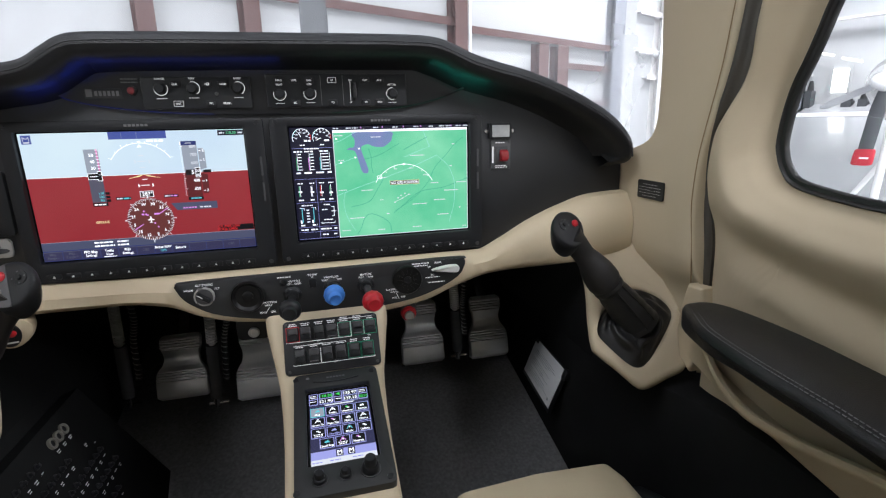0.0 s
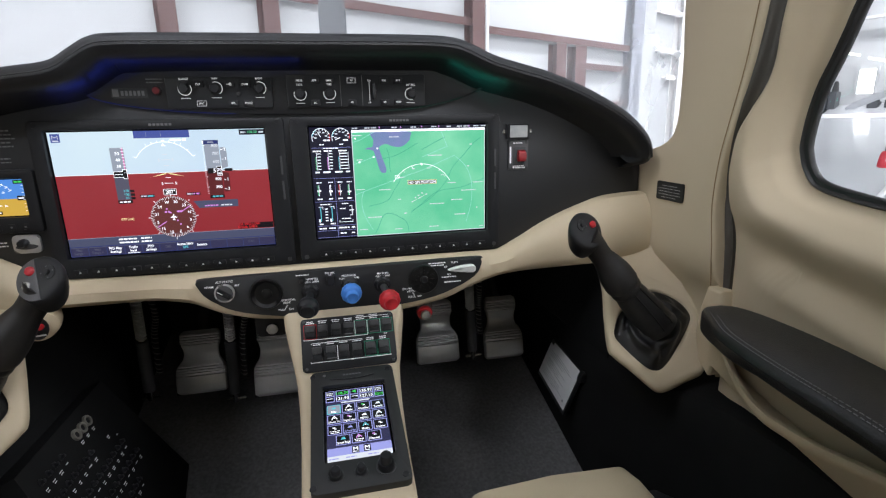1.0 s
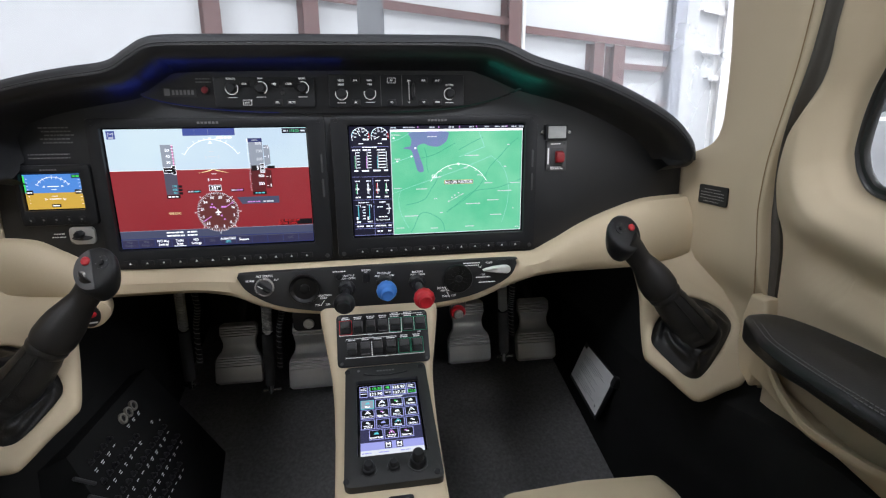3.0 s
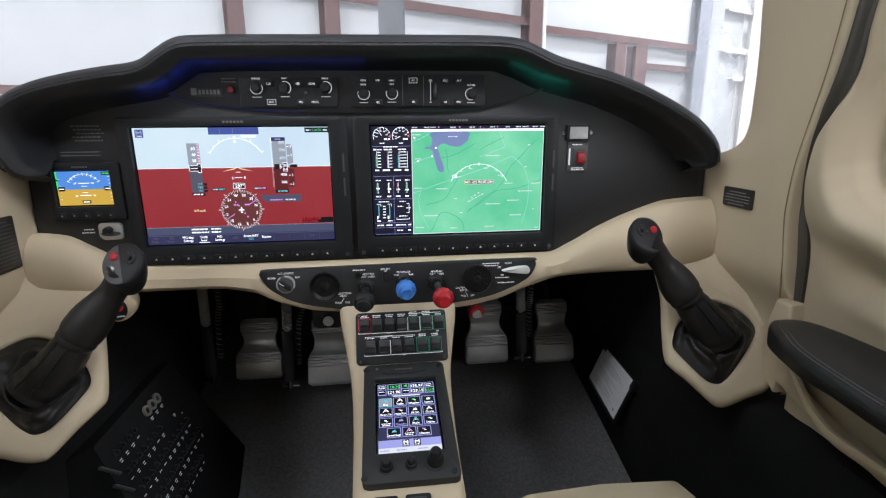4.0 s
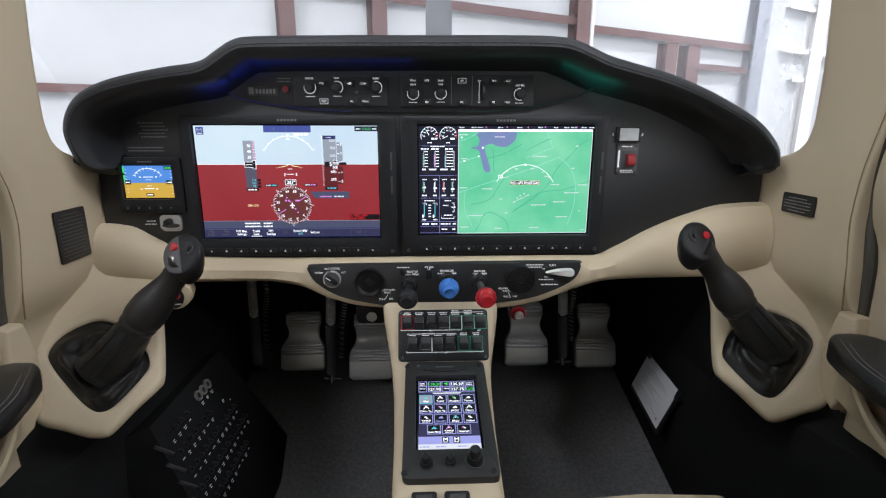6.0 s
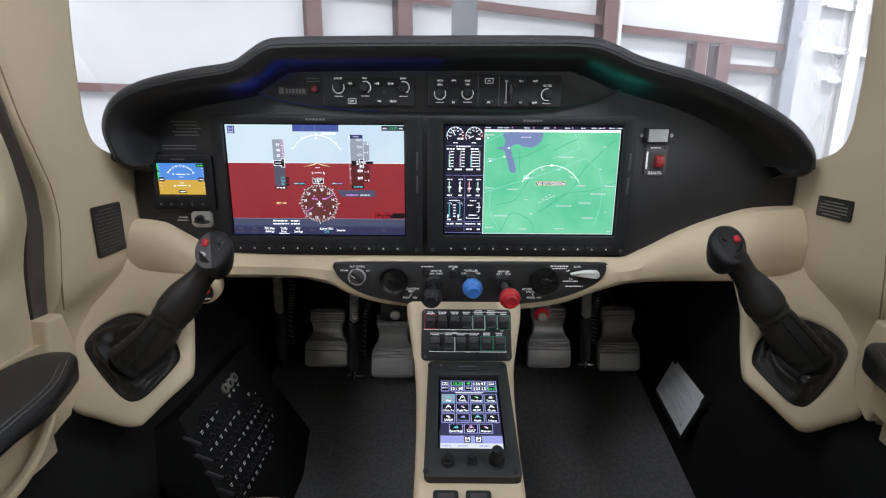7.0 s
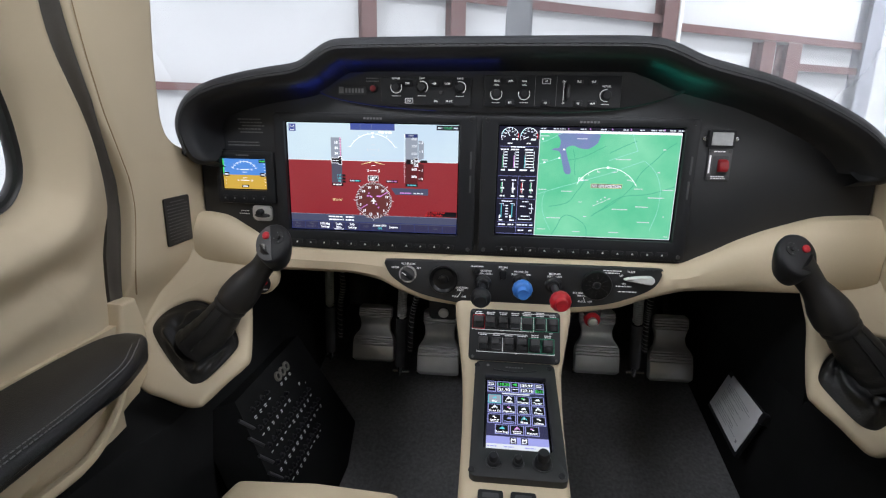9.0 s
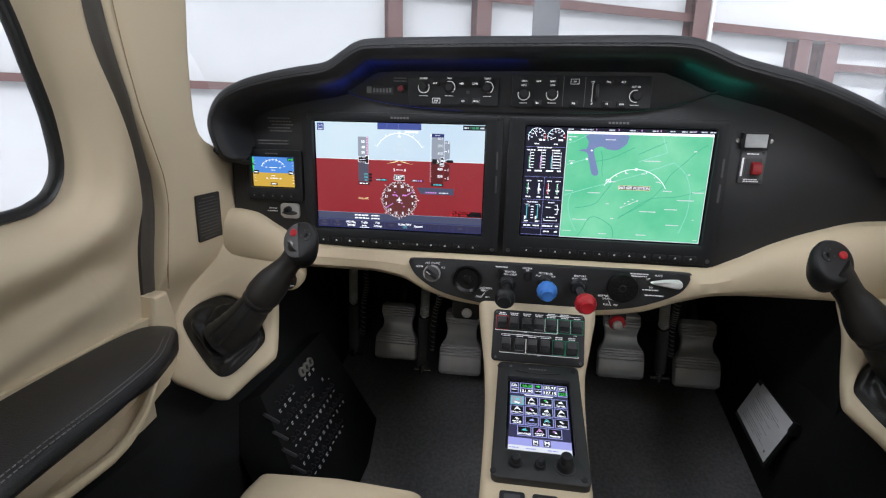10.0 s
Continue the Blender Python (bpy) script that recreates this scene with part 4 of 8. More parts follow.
def side_box(sg):
    X = lambda p: Vector((CX + sg * p[0], p[1], p[2]))
    nrm = Vector((-0.085 * sg, -0.658, 0.748))
    e = thing("stick_box", "tan leather side box holding a control stick boot", "side box", "side boxes")
    n = 84
    wide = 0.0 if sg > 0 else 0.0065
    out = [X(p) for p in spline([(d - (wide if 0 < i < 8 else 0), y, z) for i, (d, y, z) in enumerate(BOX_OUT)], n, True)]
    inn = [X(p) for p in spline(BOX_IN, n, True)]
    k = min(range(n), key=lambda i: (inn[i] - out[0]).length)
    inn = inn[k:] + inn[:k]
    deep = [p + Vector((sg * 0.05, 0.075, -0.012)) for p in out]
    rings = [deep]
    for a in (0, 30, 60, 90):
        c, q = math.cos(radians(a)), math.sin(radians(a))
        rings.append([p + (w - p).normalized() * 0.010 * (1 - c) - nrm * 0.010 * (1 - q) for p, w in zip(out, inn)])
    rings += [[p + (w - p) * 0.6 + nrm * 0.0006 for p, w in zip(rings[-1], inn)]]
    for a in (90, 45, 0):
        c, q = math.cos(radians(a)), math.sin(radians(a))
        rings.append([w + (p - w).normalized() * 0.004 * (1 - c) - nrm * 0.004 * (1 - q) for p, w in zip(out, inn)])
    rings.append([w - nrm * 0.016 for w in inn])
    part("box_cover", loft(rings, caps=False), LINING, e, smooth=75)
    fl = [(-0.176, 0.474), (-0.203, 0.474), (-0.208, 0.44), (-0.206, 0.40), (-0.202, 0.365), (-0.194, 0.346), (-0.172, 0.362), (-0.162, 0.40), (-0.166, 0.44)]
    fm = axes((CX + sg * 0.4975, 0, 0), (0, -sg, 0), (0, 0, 1))
    part("flange", plate(fm, [(-sg * y, z) for y, z in fl], -0.02, 0.0018, 0.006, steps=4), CREAM, e, "cream leather flange against the cockpit side")
    # the cover sweeps up into the cockpit side in a wide hollow
    rings = []
    face = lambda d, y: 0.4365 + (0.085 * (d - 0.45) + 0.658 * (y + 0.086)) / 0.748
    for k in range(19):
        y = 0.004 - 0.128 * k / 18
        d = 0.5
        for _ in range(6):
            q = max(0, min(1, (0.505 - face(d, y)) / 0.07))
            d = 0.497 + 0.032 * q * q * (3 - 2 * q)
        z = face(d, y)
        q = max(0, min(1, (y + 0.122) / 0.085))
        r = 0.002 + 0.048 * q * q * (3 - 2 * q)
        ring = []
        for j in range(13):
            f = j / 12
            w0, w1, w2 = (1 - f) ** 2, 2 * f * (1 - f), f * f
            ring.append(X((w0 * (d + 0.0006) + w1 * d + w2 * (d - r), y, w0 * (z + r) + w1 * z + w2 * (face(d - r, y) - 0.0006))))
        rings.append(ring + [X((d - r + 0.004, y, face(d - r, y) - 0.006)), X((d + 0.008, y, z - 0.004)), X((d + 0.008, y, z + r))])
    part("gusset", loft(rings), LINING, e, smooth=75)
    return e, inn, nrm


def control_stick(sg, inn, nrm):
    side = "left" if sg < 0 else "right"
    e = thing("control_stick", "black side control stick with leather boot and grip buttons", "control stick", "control sticks")
    X = lambda d, y, z: Vector((CX + sg * d, y, z))
    n = len(inn)
    mid = sum(inn, Vector()) / n
    if side == "right":
        way = [X(0.456, -0.128, 0.398), X(0.434, -0.124, 0.428), X(0.404, -0.121, 0.463), X(0.394, -0.120, 0.476), X(0.378, -0.119, 0.498), X(0.365, -0.118, 0.513), X(0.350, -0.118, 0.531), X(0.338, -0.118, 0.543)]
    else:
        way = [X(0.450, -0.130, 0.386), X(0.424, -0.125, 0.414), X(0.397, -0.121, 0.449), X(0.385, -0.120, 0.464), X(0.365, -0.119, 0.488), X(0.350, -0.118, 0.505), X(0.338, -0.118, 0.520), X(0.330, -0.118, 0.532)]
    shaft = spline(way, 64)
    # leather sleeve with two raised seams, from the boot up to the collar
    low = shaft[:20]
    radii = [0.033 - 0.0115 * min(1, i / 17) + 0.0010 * math.sin(i * 1.9) * (1 - i / 20) for i in range(20)]
    part("sleeve", tube(low, radii, 28), BOOT, e, "stitched black leather sleeve")
    t = (low[-1] - low[0]).normalized()
    face = Vector((-sg * 0.10, -0.80, 0.45))
    face = (face - t * face.dot(t)).normalized()
    lat = t.cross(face)
    for q in (-0.30, 0.30):
        line = [p + (face * math.cos(q) + lat * math.sin(q)) * (r + 0.0004) for p, r in zip(low[2:], radii[2:])]
        part("seam", tube(line, 0.0013, 6), BOOT, e)
    # soft boot: folds of leather between the opening and the sleeve
    rings = []
    base = shaft[4]
    for i in range(26):
        f = i / 25
        ring = []
        for j, p in enumerate(inn):
            a = 2 * math.pi * j / n
            d = p - mid
            flat = (d - nrm * d.dot(nrm)).normalized()
            root = base + flat * 0.029 + nrm * 0.004
            q = (p - nrm * 0.005).lerp(root, f ** 0.85)
            puff = math.sin(math.pi * min(1, f * 1.08))
            fold = 0.0030 * math.sin(a * 4 + 6 * f + sg) + 0.0014 * math.sin(a * 7 - 9 * f + 2 * sg) + 0.0012 * math.sin(a * 3 + 13 * f)
            ring.append(q + nrm * (0.0055 * puff + fold * puff) + flat * fold * 0.5 * puff)
        rings.append(ring)
    part("boot", loft(rings, caps=False), BOOT, e, "soft folded black leather boot")
    # grip: waist under the head, bulb above the collar
    hi = shaft[18:]
    m = len(hi) - 1
    wide = [curve1([(0, 0.0212), (0.05, 0.0240), (0.16, 0.0252), (0.27, 0.0245), (0.45, 0.0188), (0.62, 0.0158), (0.80, 0.0172), (1, 0.0205)], i / m) for i in range(m + 1)]
    part("grip", tube(hi, wide, 26), RUBBER, e, "moulded black rubber grip")
    part("collar", tube(shaft[16:20], [0.0212, 0.0232, 0.0236, 0.0222], 26), BOOT, e)
    # head: an egg-shaped cap facing the pilot
    c = X(0.333 if sg > 0 else 0.327, -0.124, 0.5535 if sg > 0 else 0.5415)
    fm = axes(c, Vector((1, 0.12 * sg, -0.28 * sg)), Vector((0.22 * sg, 0.52, 0.82)))
    outline = []
    for k in range(48):
        a = 2 * math.pi * k / 48
        r = 1 + 0.10 * max(0, math.cos(a - radians(-60 if sg > 0 else 240))) ** 3
        outline.append((0.0268 * r * math.cos(a), 0.0272 * r * math.sin(a)))
    rings = []
    for w, sc in ((-0.030, 0.55), (-0.025, 0.72), (-0.018, 0.85), (-0.010, 0.95), (-0.004, 1.0), (0.001, 0.985), (0.0045, 0.93), (0.006, 0.84), (0.0062, 0.6)):
        back = -min(0, w)
        rings.append([fm @ Vector((u * sc + sg * 0.42 * back, v * sc - 0.40 * back, w)) for u, v in outline])
    head = part("head", loft(rings), PLASTIC, e, "egg-shaped button head")
    if side == "left":
        part("button", revolve(fm @ Matrix.Translation((-0.007, 0.011, 0.006)), [(0.0055, 0), (0.0055, 0.002), (0.0042, 0.0035), (0.001, 0.004)], 20), RED, head, "red push button")
        part("button", revolve(fm @ Matrix.Translation((-0.013, -0.005, 0.006)), [(0.0050, 0), (0.0050, 0.002), (0.0030, 0.003), (0.0026, 0.0012), (0.0005, 0.0012)], 20), CHROME, head, "silver ring button")
        half = [(u * 0.86 - 0.0006, v * 0.86) for u, v in outline if u <= 0.003]
        part("face_plate", plate(fm, half, 0.004, 0.0070, 0.0006), FACE_GREY, head, "grey button face")
    else:
        part("button", revolve(fm @ Matrix.Translation((0.008, 0.009, 0.006)), [(0.0050, 0), (0.0050, 0.002), (0.0038, 0.0032), (0.001, 0.0036)], 20), RED, head, "red push button")
    hx = 0.012 if side == "left" else -0.010
    part("trim_hat", revolve(fm @ Matrix.Translation((hx, 0.004, 0.0058)), [(0.0085, 0), (0.008, 0.0012), (0.0035, 0.0015), (0.003, 0.004), (0.001, 0.0045)], 20), PLASTIC, head, "grey trim hat switch")
    part("dots", quads(fm, [(hx + a - 0.0007, 0.004 + b - 0.0007, hx + a + 0.0007, 0.004 + b + 0.0007) for a, b in ((0.0066, 0), (-0.0066, 0), (0, 0.0066), (0, -0.0066))], 0.0080), INK_DIM, head, smooth=0)


for sg in (1, -1):
    bx, inn, nrm = side_box(sg)
    control_stick(sg, inn, nrm)


# ---- displays ----
def frame_ring(frame_m, outer, inner, w0, w1, depth_in, edge=0.0015):
    """A bezel: outer and inner outlines with the same number of points."""
    P = lambda pts, w: [frame_m @ Vector((u, v, w)) for u, v in pts]

    def toward(a, b, d):
        out = []
        for (x0, y0), (x1, y1) in zip(a, b):
            q = Vector((x1 - x0, y1 - y0))
            q = q.normalized() * d if q.length > 1e-6 else q
            out.append((x0 + q.x, y0 + q.y))
        return out
    rings = [P(outer, w0), P(outer, w1 - edge), P(toward(outer, inner, edge * 0.3), w1 - edge * 0.3), P(toward(outer, inner, edge), w1), P(toward(inner, outer, edge), w1), P(toward(inner, outer, edge * 0.3), w1 - edge * 0.3), P(inner, w1 - edge), P(inner, depth_in)]
    return loft(rings, caps=False)


def emit_map(name, base, other, scale, strength=1.0, low=0.4, high=0.65):
    """A lit display area whose colour drifts between two."""
    m, n, l, b = nodes_of(name)
    b.inputs["Base Color"].default_value = (0.01, 0.01, 0.01, 1)
    b.inputs["Roughness"].default_value = 0.25
    tc, no, mr, mx = n.new("ShaderNodeTexCoord"), n.new("ShaderNodeTexNoise"), n.new("ShaderNodeMapRange"), n.new("ShaderNodeMix")
    mx.data_type = "RGBA"
    no.inputs["Scale"].default_value, no.inputs["Detail"].default_value = scale, 4
    mr.inputs[1].default_value, mr.inputs[2].default_value = low, high
    l.new(tc.outputs["Object"], no.inputs["Vector"])
    l.new(no.outputs[0], mr.inputs[0])
    l.new(mr.outputs[0], mx.inputs["Factor"])
    mx.inputs["A"].default_value, mx.inputs["B"].default_value = (*base, 1), (*other, 1)
    l.new(mx.outputs["Result"], b.inputs["Emission Color"])
    b.inputs["Emission Strength"].default_value = strength
    return m


E_WHITE = light_of("display_white", (0.85, 0.88, 0.95), 1.5)
E_SKY = emit_map("display_sky", (0.46, 0.58, 0.70), (0.52, 0.64, 0.72), 6, 1.25)
E_GROUND = emit_map("display_ground", (0.225, 0.018, 0.026), (0.26, 0.026, 0.034), 5, 1.2)
E_NAVY = light_of("display_navy", (0.02, 0.035, 0.16), 1.0)
E_GREYBAR = light_of("display_grey_bar", (0.065, 0.075, 0.14), 1.0)
E_TAPE = light_of("display_tape", (0.30, 0.34, 0.42), 1.0)
E_TAPE_D = light_of("display_dark_tape", (0.10, 0.012, 0.016), 1.0)
E_TAPE_G = light_of("display_grey_tape", (0.085, 0.085, 0.13), 1.0)
E_BLACK = light_of("display_black", (0.003, 0.003, 0.006), 1.0)
E_DARK = light_of("display_dark", (0.006, 0.006, 0.022), 1.0)
E_PINK = light_of("display_pink", (0.75, 0.25, 0.55), 1.0)
E_MAGENTA = light_of("display_magenta", (0.75, 0.30, 0.85), 1.0)
E_RED = light_of("display_red", (0.70, 0.02, 0.03), 1.0)
E_CYAN = light_of("display_cyan", (0.12, 0.60, 0.70), 1.0)
E_GREEN = light_of("display_green", (0.06, 0.75, 0.12), 1.0)
E_YELLOW = light_of("display_yellow", (0.95, 0.88, 0.45), 1.2)
E_MAP = emit_map("display_map", (0.040, 0.42, 0.22), (0.20, 0.60, 0.38), 10, 1.2, 0.32, 0.70)
E_MAP_D = light_of("display_map_line", (0.05, 0.42, 0.27), 1.0)
E_AIRSPACE = light_of("display_airspace_line", (0.32, 0.68, 0.66), 1.15)
E_ROSE = light_of("display_rose", (0.125, 0.030, 0.030), 1.0)
E_NAVY_LIT = light_of("display_lit_navy", (0.06, 0.09, 0.34), 1.0)
E_GREEN_D = light_of("display_soft_green", (0.10, 0.55, 0.25), 1.0)
E_LAKE = emit_map("display_lake", (0.17, 0.25, 0.46), (0.22, 0.24, 0.52), 30, 1.0)
E_SBY_SKY = light_of("standby_sky", (0.08, 0.26, 0.72), 1.0)
E_SBY_GND = light_of("standby_ground", (0.62, 0.39, 0.06), 1.0)
E_LAV = light_of("display_lavender", (0.31, 0.33, 0.72), 1.1)
E_PALE = light_of("display_pale", (0.66, 0.70, 0.78), 1.1)
E_KEY = light_of("display_key", (0.03, 0.03, 0.085), 1.0)


class Screen:
    """Flat lit print on a display: fractions across and down from its upper left corner."""

    def __init__(self, parent, origin, w, h):
        self.parent, self.m, self.w, self.h = parent, origin, w, h
        self.layers = {}

    def bm(self, mat, layer):
        key = (mat.name, layer)
        if key not in self.layers:
            self.layers[key] = (bmesh.new(), mat, layer)
        return self.layers[key][0]

    def depth(self, layer):
        return 0.0004 + 0.00025 * layer

    def rect(self, mat, layer, a, b, c, d):
        quads(self.m, [(a * self.w, -d * self.h, c * self.w, -b * self.h)], self.depth(layer), self.bm(mat, layer))

    def line(self, mat, layer, pts, width=0.0007):
        strokes(self.m, [[(u * self.w, -v * self.h) for u, v in pts]], width, self.depth(layer), self.bm(mat, layer))

    def area(self, mat, layer, pts):
        poly(self.m, [(u * self.w, -v * self.h) for u, v in pts], self.depth(layer), self.bm(mat, layer))

    def text(self, mat, layer, s, u, v, size, squeeze=1.0):
        letters(self.m, s, u * self.w, -v * self.h, size, self.depth(layer), self.bm(mat, layer), True, squeeze)

    def bars(self, mat, layer, rng, u, v, wu, hv):
        for r in writing(rng, u * self.w, -v * self.h, wu * self.w, hv * self.h):
            quads(self.m, [r], self.depth(layer), self.bm(mat, layer))

    def finish(self, names):
        for (mn, layer), (bm, mat, _) in self.layers.items():
            nice = names.get(mn, mn.replace("display_", "").replace("standby_", "") + "_print")
            o = part(nice, bm, mat, self.parent, smooth=0)
            if len(o.data.polygons) > 1:
                o["kind"] = "stuff"


def display_unit(name, label, x0, x1, z0, z1, sx0, sz1, w=0.261, h=0.1631, keys=12):
    e = thing(name, label, "flight display", "flight displays")
    outer, inner = rrect(x0, z0, x1, z1, 0.006), rrect(sx0 - 0.002, sz1 - h - 0.002, sx0 + w + 0.002, sz1 + 0.002, 0.003)
    part("bezel", frame_ring(FRONT, outer, inner, 0.0, 0.009, 0.0008), BEZEL, e, "black display bezel")
    part("screen", plate(FRONT, inner, 0.0002, 0.0010, 0.0002), LENS, e, "glass screen")
    # keys along the lower edge with a pale mark on each
    for k in range(keys):
        u = sx0 + w * (k + 0.5) / keys
        kb = part("soft_key", plate(FRONT, rrect(u - 0.0085, z0 + 0.0055, u + 0.0085, z0 + 0.0125, 0.0015, 2), 0.008, 0.0108, 0.0006), PLASTIC, e)
        bm = bmesh.new()
        bm.faces.new([bm.verts.new(FRONT @ Vector(p)) for p in ((u - 0.0018, z0 + 0.0075, 0.0112), (u + 0.0018, z0 + 0.0075, 0.0112), (u, z0 + 0.0105, 0.0112))])
        part("key_mark", bm, INK, kb, smooth=0)
    for u, v in ((x0 + 0.008, z1 - 0.006), (x1 - 0.008, z1 - 0.006), (x0 + 0.008, z0 + 0.006), (x1 - 0.008, z0 + 0.006)):
        part("screw", revolve(FRONT @ Matrix.Translation((u, v, 0.0085)), [(0.0032, 0), (0.003, 0.0015), (0.001, 0.0016)], 14), GREY_KEY if v < z0 + 0.02 else PLASTIC, e)
    # maker's mark as a plain bar, card slots beside the screen
    mid = (x0 + x1) / 2
    part("maker_mark", quads(FRONT, [(mid - 0.014 + i * 0.0048, z1 - 0.0085, mid - 0.0105 + i * 0.0048, z1 - 0.0055) for i in range(6)], 0.0093), INK_DIM, e, smooth=0)
    for v in (sz1 - 0.05, sz1 - 0.085):
        part("card_slot", plate(FRONT, rrect(x1 - 0.0085, v - 0.013, x1 - 0.0055, v + 0.013, 0.001, 2), 0.0085, 0.0098, 0.0004), DARK_TRIM, e)
    return e, Screen(e, FRONT @ Matrix.Translation((sx0, sz1, 0.0008)), w, h)


def primary_display():
    rng = random.Random(11)
    e, s = display_unit("primary_flight_display", "lit primary flight display with blue sky and red ground", -0.309, -0.0035, 0.509, 0.7145, -0.291, 0.700)
    s.rect(E_SKY, 0, 0, 0, 1, 0.337)
    s.rect(E_GROUND, 0, 0, 0.337, 1, 0.848)
    s.rect(E_GREYBAR, 0, 0, 0.848, 1, 0.916)
    s.rect(E_NAVY, 0, 0, 0.916, 1, 1)
    s.line(E_WHITE, 1, [(0, 0.337), (1, 0.337)], 0.0004)
    s.line(E_TAPE, 1, [(0, 0.849), (1, 0.849)], 0.0005)
    s.rect(E_NAVY_LIT, 1, 0.377, 0, 0.635, 0.058)
    s.line(E_TAPE, 2, [(0.435, 0.008), (0.435, 0.05)], 0.0003)
    s.line(E_TAPE, 2, [(0.502, 0.008), (0.502, 0.05)], 0.0003)
    s.rect(E_NAVY_LIT, 1, 0.012, 0.012, 0.053, 0.078)
    s.line(E_PALE, 2, [(0.020, 0.055), (0.020, 0.025), (0.032, 0.042), (0.044, 0.025), (0.044, 0.055)], 0.0006)
    s.rect(E_PALE, 2, 0.020, 0.062, 0.045, 0.071)
    s.rect(E_DARK, 1, 0.875, 0.006, 1, 0.048)
    s.text(E_GREEN_D, 2, "118.30", 0.940, 0.037, 0.0048)
    s.bars(E_PALE, 2, rng, 0.882, 0.037, 0.025, 0.018)
    s.bars(E_PALE, 2, rng, 0.972, 0.037, 0.022, 0.018)
    # speed tape
    s.rect(E_TAPE, 1, 0.259, 0.129, 0.322, 0.337)
    s.rect(E_TAPE_G, 1, 0.259, 0.337, 0.322, 0.545)
    s.rect(E_PINK, 2, 0.312, 0.129, 0.318, 0.312)
    for k in range(9):
        s.rect(E_WHITE, 3, 0.309, 0.133 + k * 0.024, 0.322, 0.136 + k * 0.024)
    for k, v in enumerate((0.185, 0.235, 0.285)):
        s.text(E_WHITE, 3, ("50", "40", "30")[k], 0.290, v, 0.0056)
    s.rect(E_BLACK, 3, 0.261, 0.316, 0.306, 0.362)
    s.rect(E_BLACK, 3, 0.304, 0.300, 0.322, 0.375)
    s.line(E_WHITE, 4, [(0.261, 0.316), (0.304, 0.316), (0.304, 0.300), (0.322, 0.300), (0.322, 0.375), (0.304, 0.375), (0.304, 0.362), (0.261, 0.362), (0.261, 0.316)], 0.0006)
    s.rect(E_WHITE, 4, 0.268, 0.337, 0.303, 0.342)
    for k, tx in enumerate(("110", "100", "90")):
        s.text(E_CYAN, 3, tx, 0.305, 0.482 + k * 0.029, 0.0042)
        s.rect(E_BLACK, 2, 0.322, 0.466 + k * 0.029, 0.341, 0.487 + k * 0.029)
    s.rect(E_BLACK, 2, 0.259, 0.548, 0.326, 0.577)
    s.bars(E_WHITE, 3, rng, 0.266, 0.570, 0.05, 0.015)
    # height tape and climb scale
    s.rect(E_TAPE, 1, 0.697, 0.085, 0.768, 0.337)
    s.rect(E_TAPE_D, 1, 0.697, 0.337, 0.768, 0.535)
    s.rect(E_NAVY, 2, 0.693, 0.086, 0.768, 0.118)
    s.rect(E_WHITE, 3, 0.691, 0.088, 0.696, 0.116)
    s.rect(E_PALE, 3, 0.715, 0.099, 0.745, 0.104)
    for k in range(24):
        s.rect(E_WHITE, 2, 0.688, 0.125 + k * 0.0172, 0.694 + 0.006 * (k % 5 == 0), 0.128 + k * 0.0172)
    for tx, v in (("800", 0.140), ("700", 0.205), ("600", 0.272), ("400", 0.415), ("300", 0.482)):
        s.text(E_PALE if v < 0.3 else E_WHITE, 3, tx, 0.748, v, 0.0055)
    s.area(E_TAPE, 1, [(0.772, 0.145), (0.797, 0.145), (0.803, 0.165), (0.803, 0.305), (0.772, 0.32)])
    s.area(E_TAPE_D, 1, [(0.772, 0.345), (0.803, 0.36), (0.803, 0.495), (0.797, 0.514), (0.772, 0.514)])
    for v, tx in ((0.172, "2"), (0.25, "1"), (0.420, "1"), (0.498, "2")):
        s.rect(E_WHITE, 3, 0.774, v - 0.010, 0.785, v - 0.006)
        s.text(E_WHITE, 3, tx, 0.795, v, 0.0052)
    s.rect(E_BLACK, 3, 0.702, 0.314, 0.768, 0.358)
    s.text(E_WHITE, 4, "5", 0.735, 0.350, 0.0075)
    s.rect(E_BLACK, 3, 0.748, 0.300, 0.770, 0.376)
    s.line(E_WHITE, 4, [(0.748, 0.300), (0.770, 0.300), (0.770, 0.376), (0.748, 0.376), (0.748, 0.300)], 0.0006)
    s.text(E_WHITE, 4, "20", 0.759, 0.336, 0.0048)
    s.text(E_WHITE, 4, "00", 0.759, 0.369, 0.0048)
    s.area(E_BLACK, 3, [(0.778, 0.331), (0.79, 0.319), (0.823, 0.319), (0.823, 0.343), (0.79, 0.343)])
    s.rect(E_BLACK, 2, 0.697, 0.537, 0.769, 0.565)
    s.bars(E_CYAN, 3, rng, 0.710, 0.558, 0.05, 0.016)
    # roll scale and pitch marks
    asp = s.w / s.h
    c = (0.507, 0.335)
    pts = [(c[0] + 0.153 * math.cos(radians(a)), c[1] - 0.153 * asp * math.sin(radians(a))) for a in range(30, 151, 4)]
    s.line(E_WHITE, 2, pts, 0.0007)
    for a in (30, 45, 60, 70, 80, 100, 110, 120, 135, 150):
        k = 0.014 if a in (30, 60, 120, 150) else 0.008
        s.line(E_WHITE, 2, [(c[0] + q * math.cos(radians(a)), c[1] - q * asp * math.sin(radians(a))) for q in (0.153, 0.153 + k)], 0.0006)
    s.area(E_WHITE, 2, [(0.507, 0.100), (0.497, 0.124), (0.517, 0.124)])
    s.area(E_WHITE, 2, [(0.507, 0.094), (0.499, 0.076), (0.515, 0.076)])
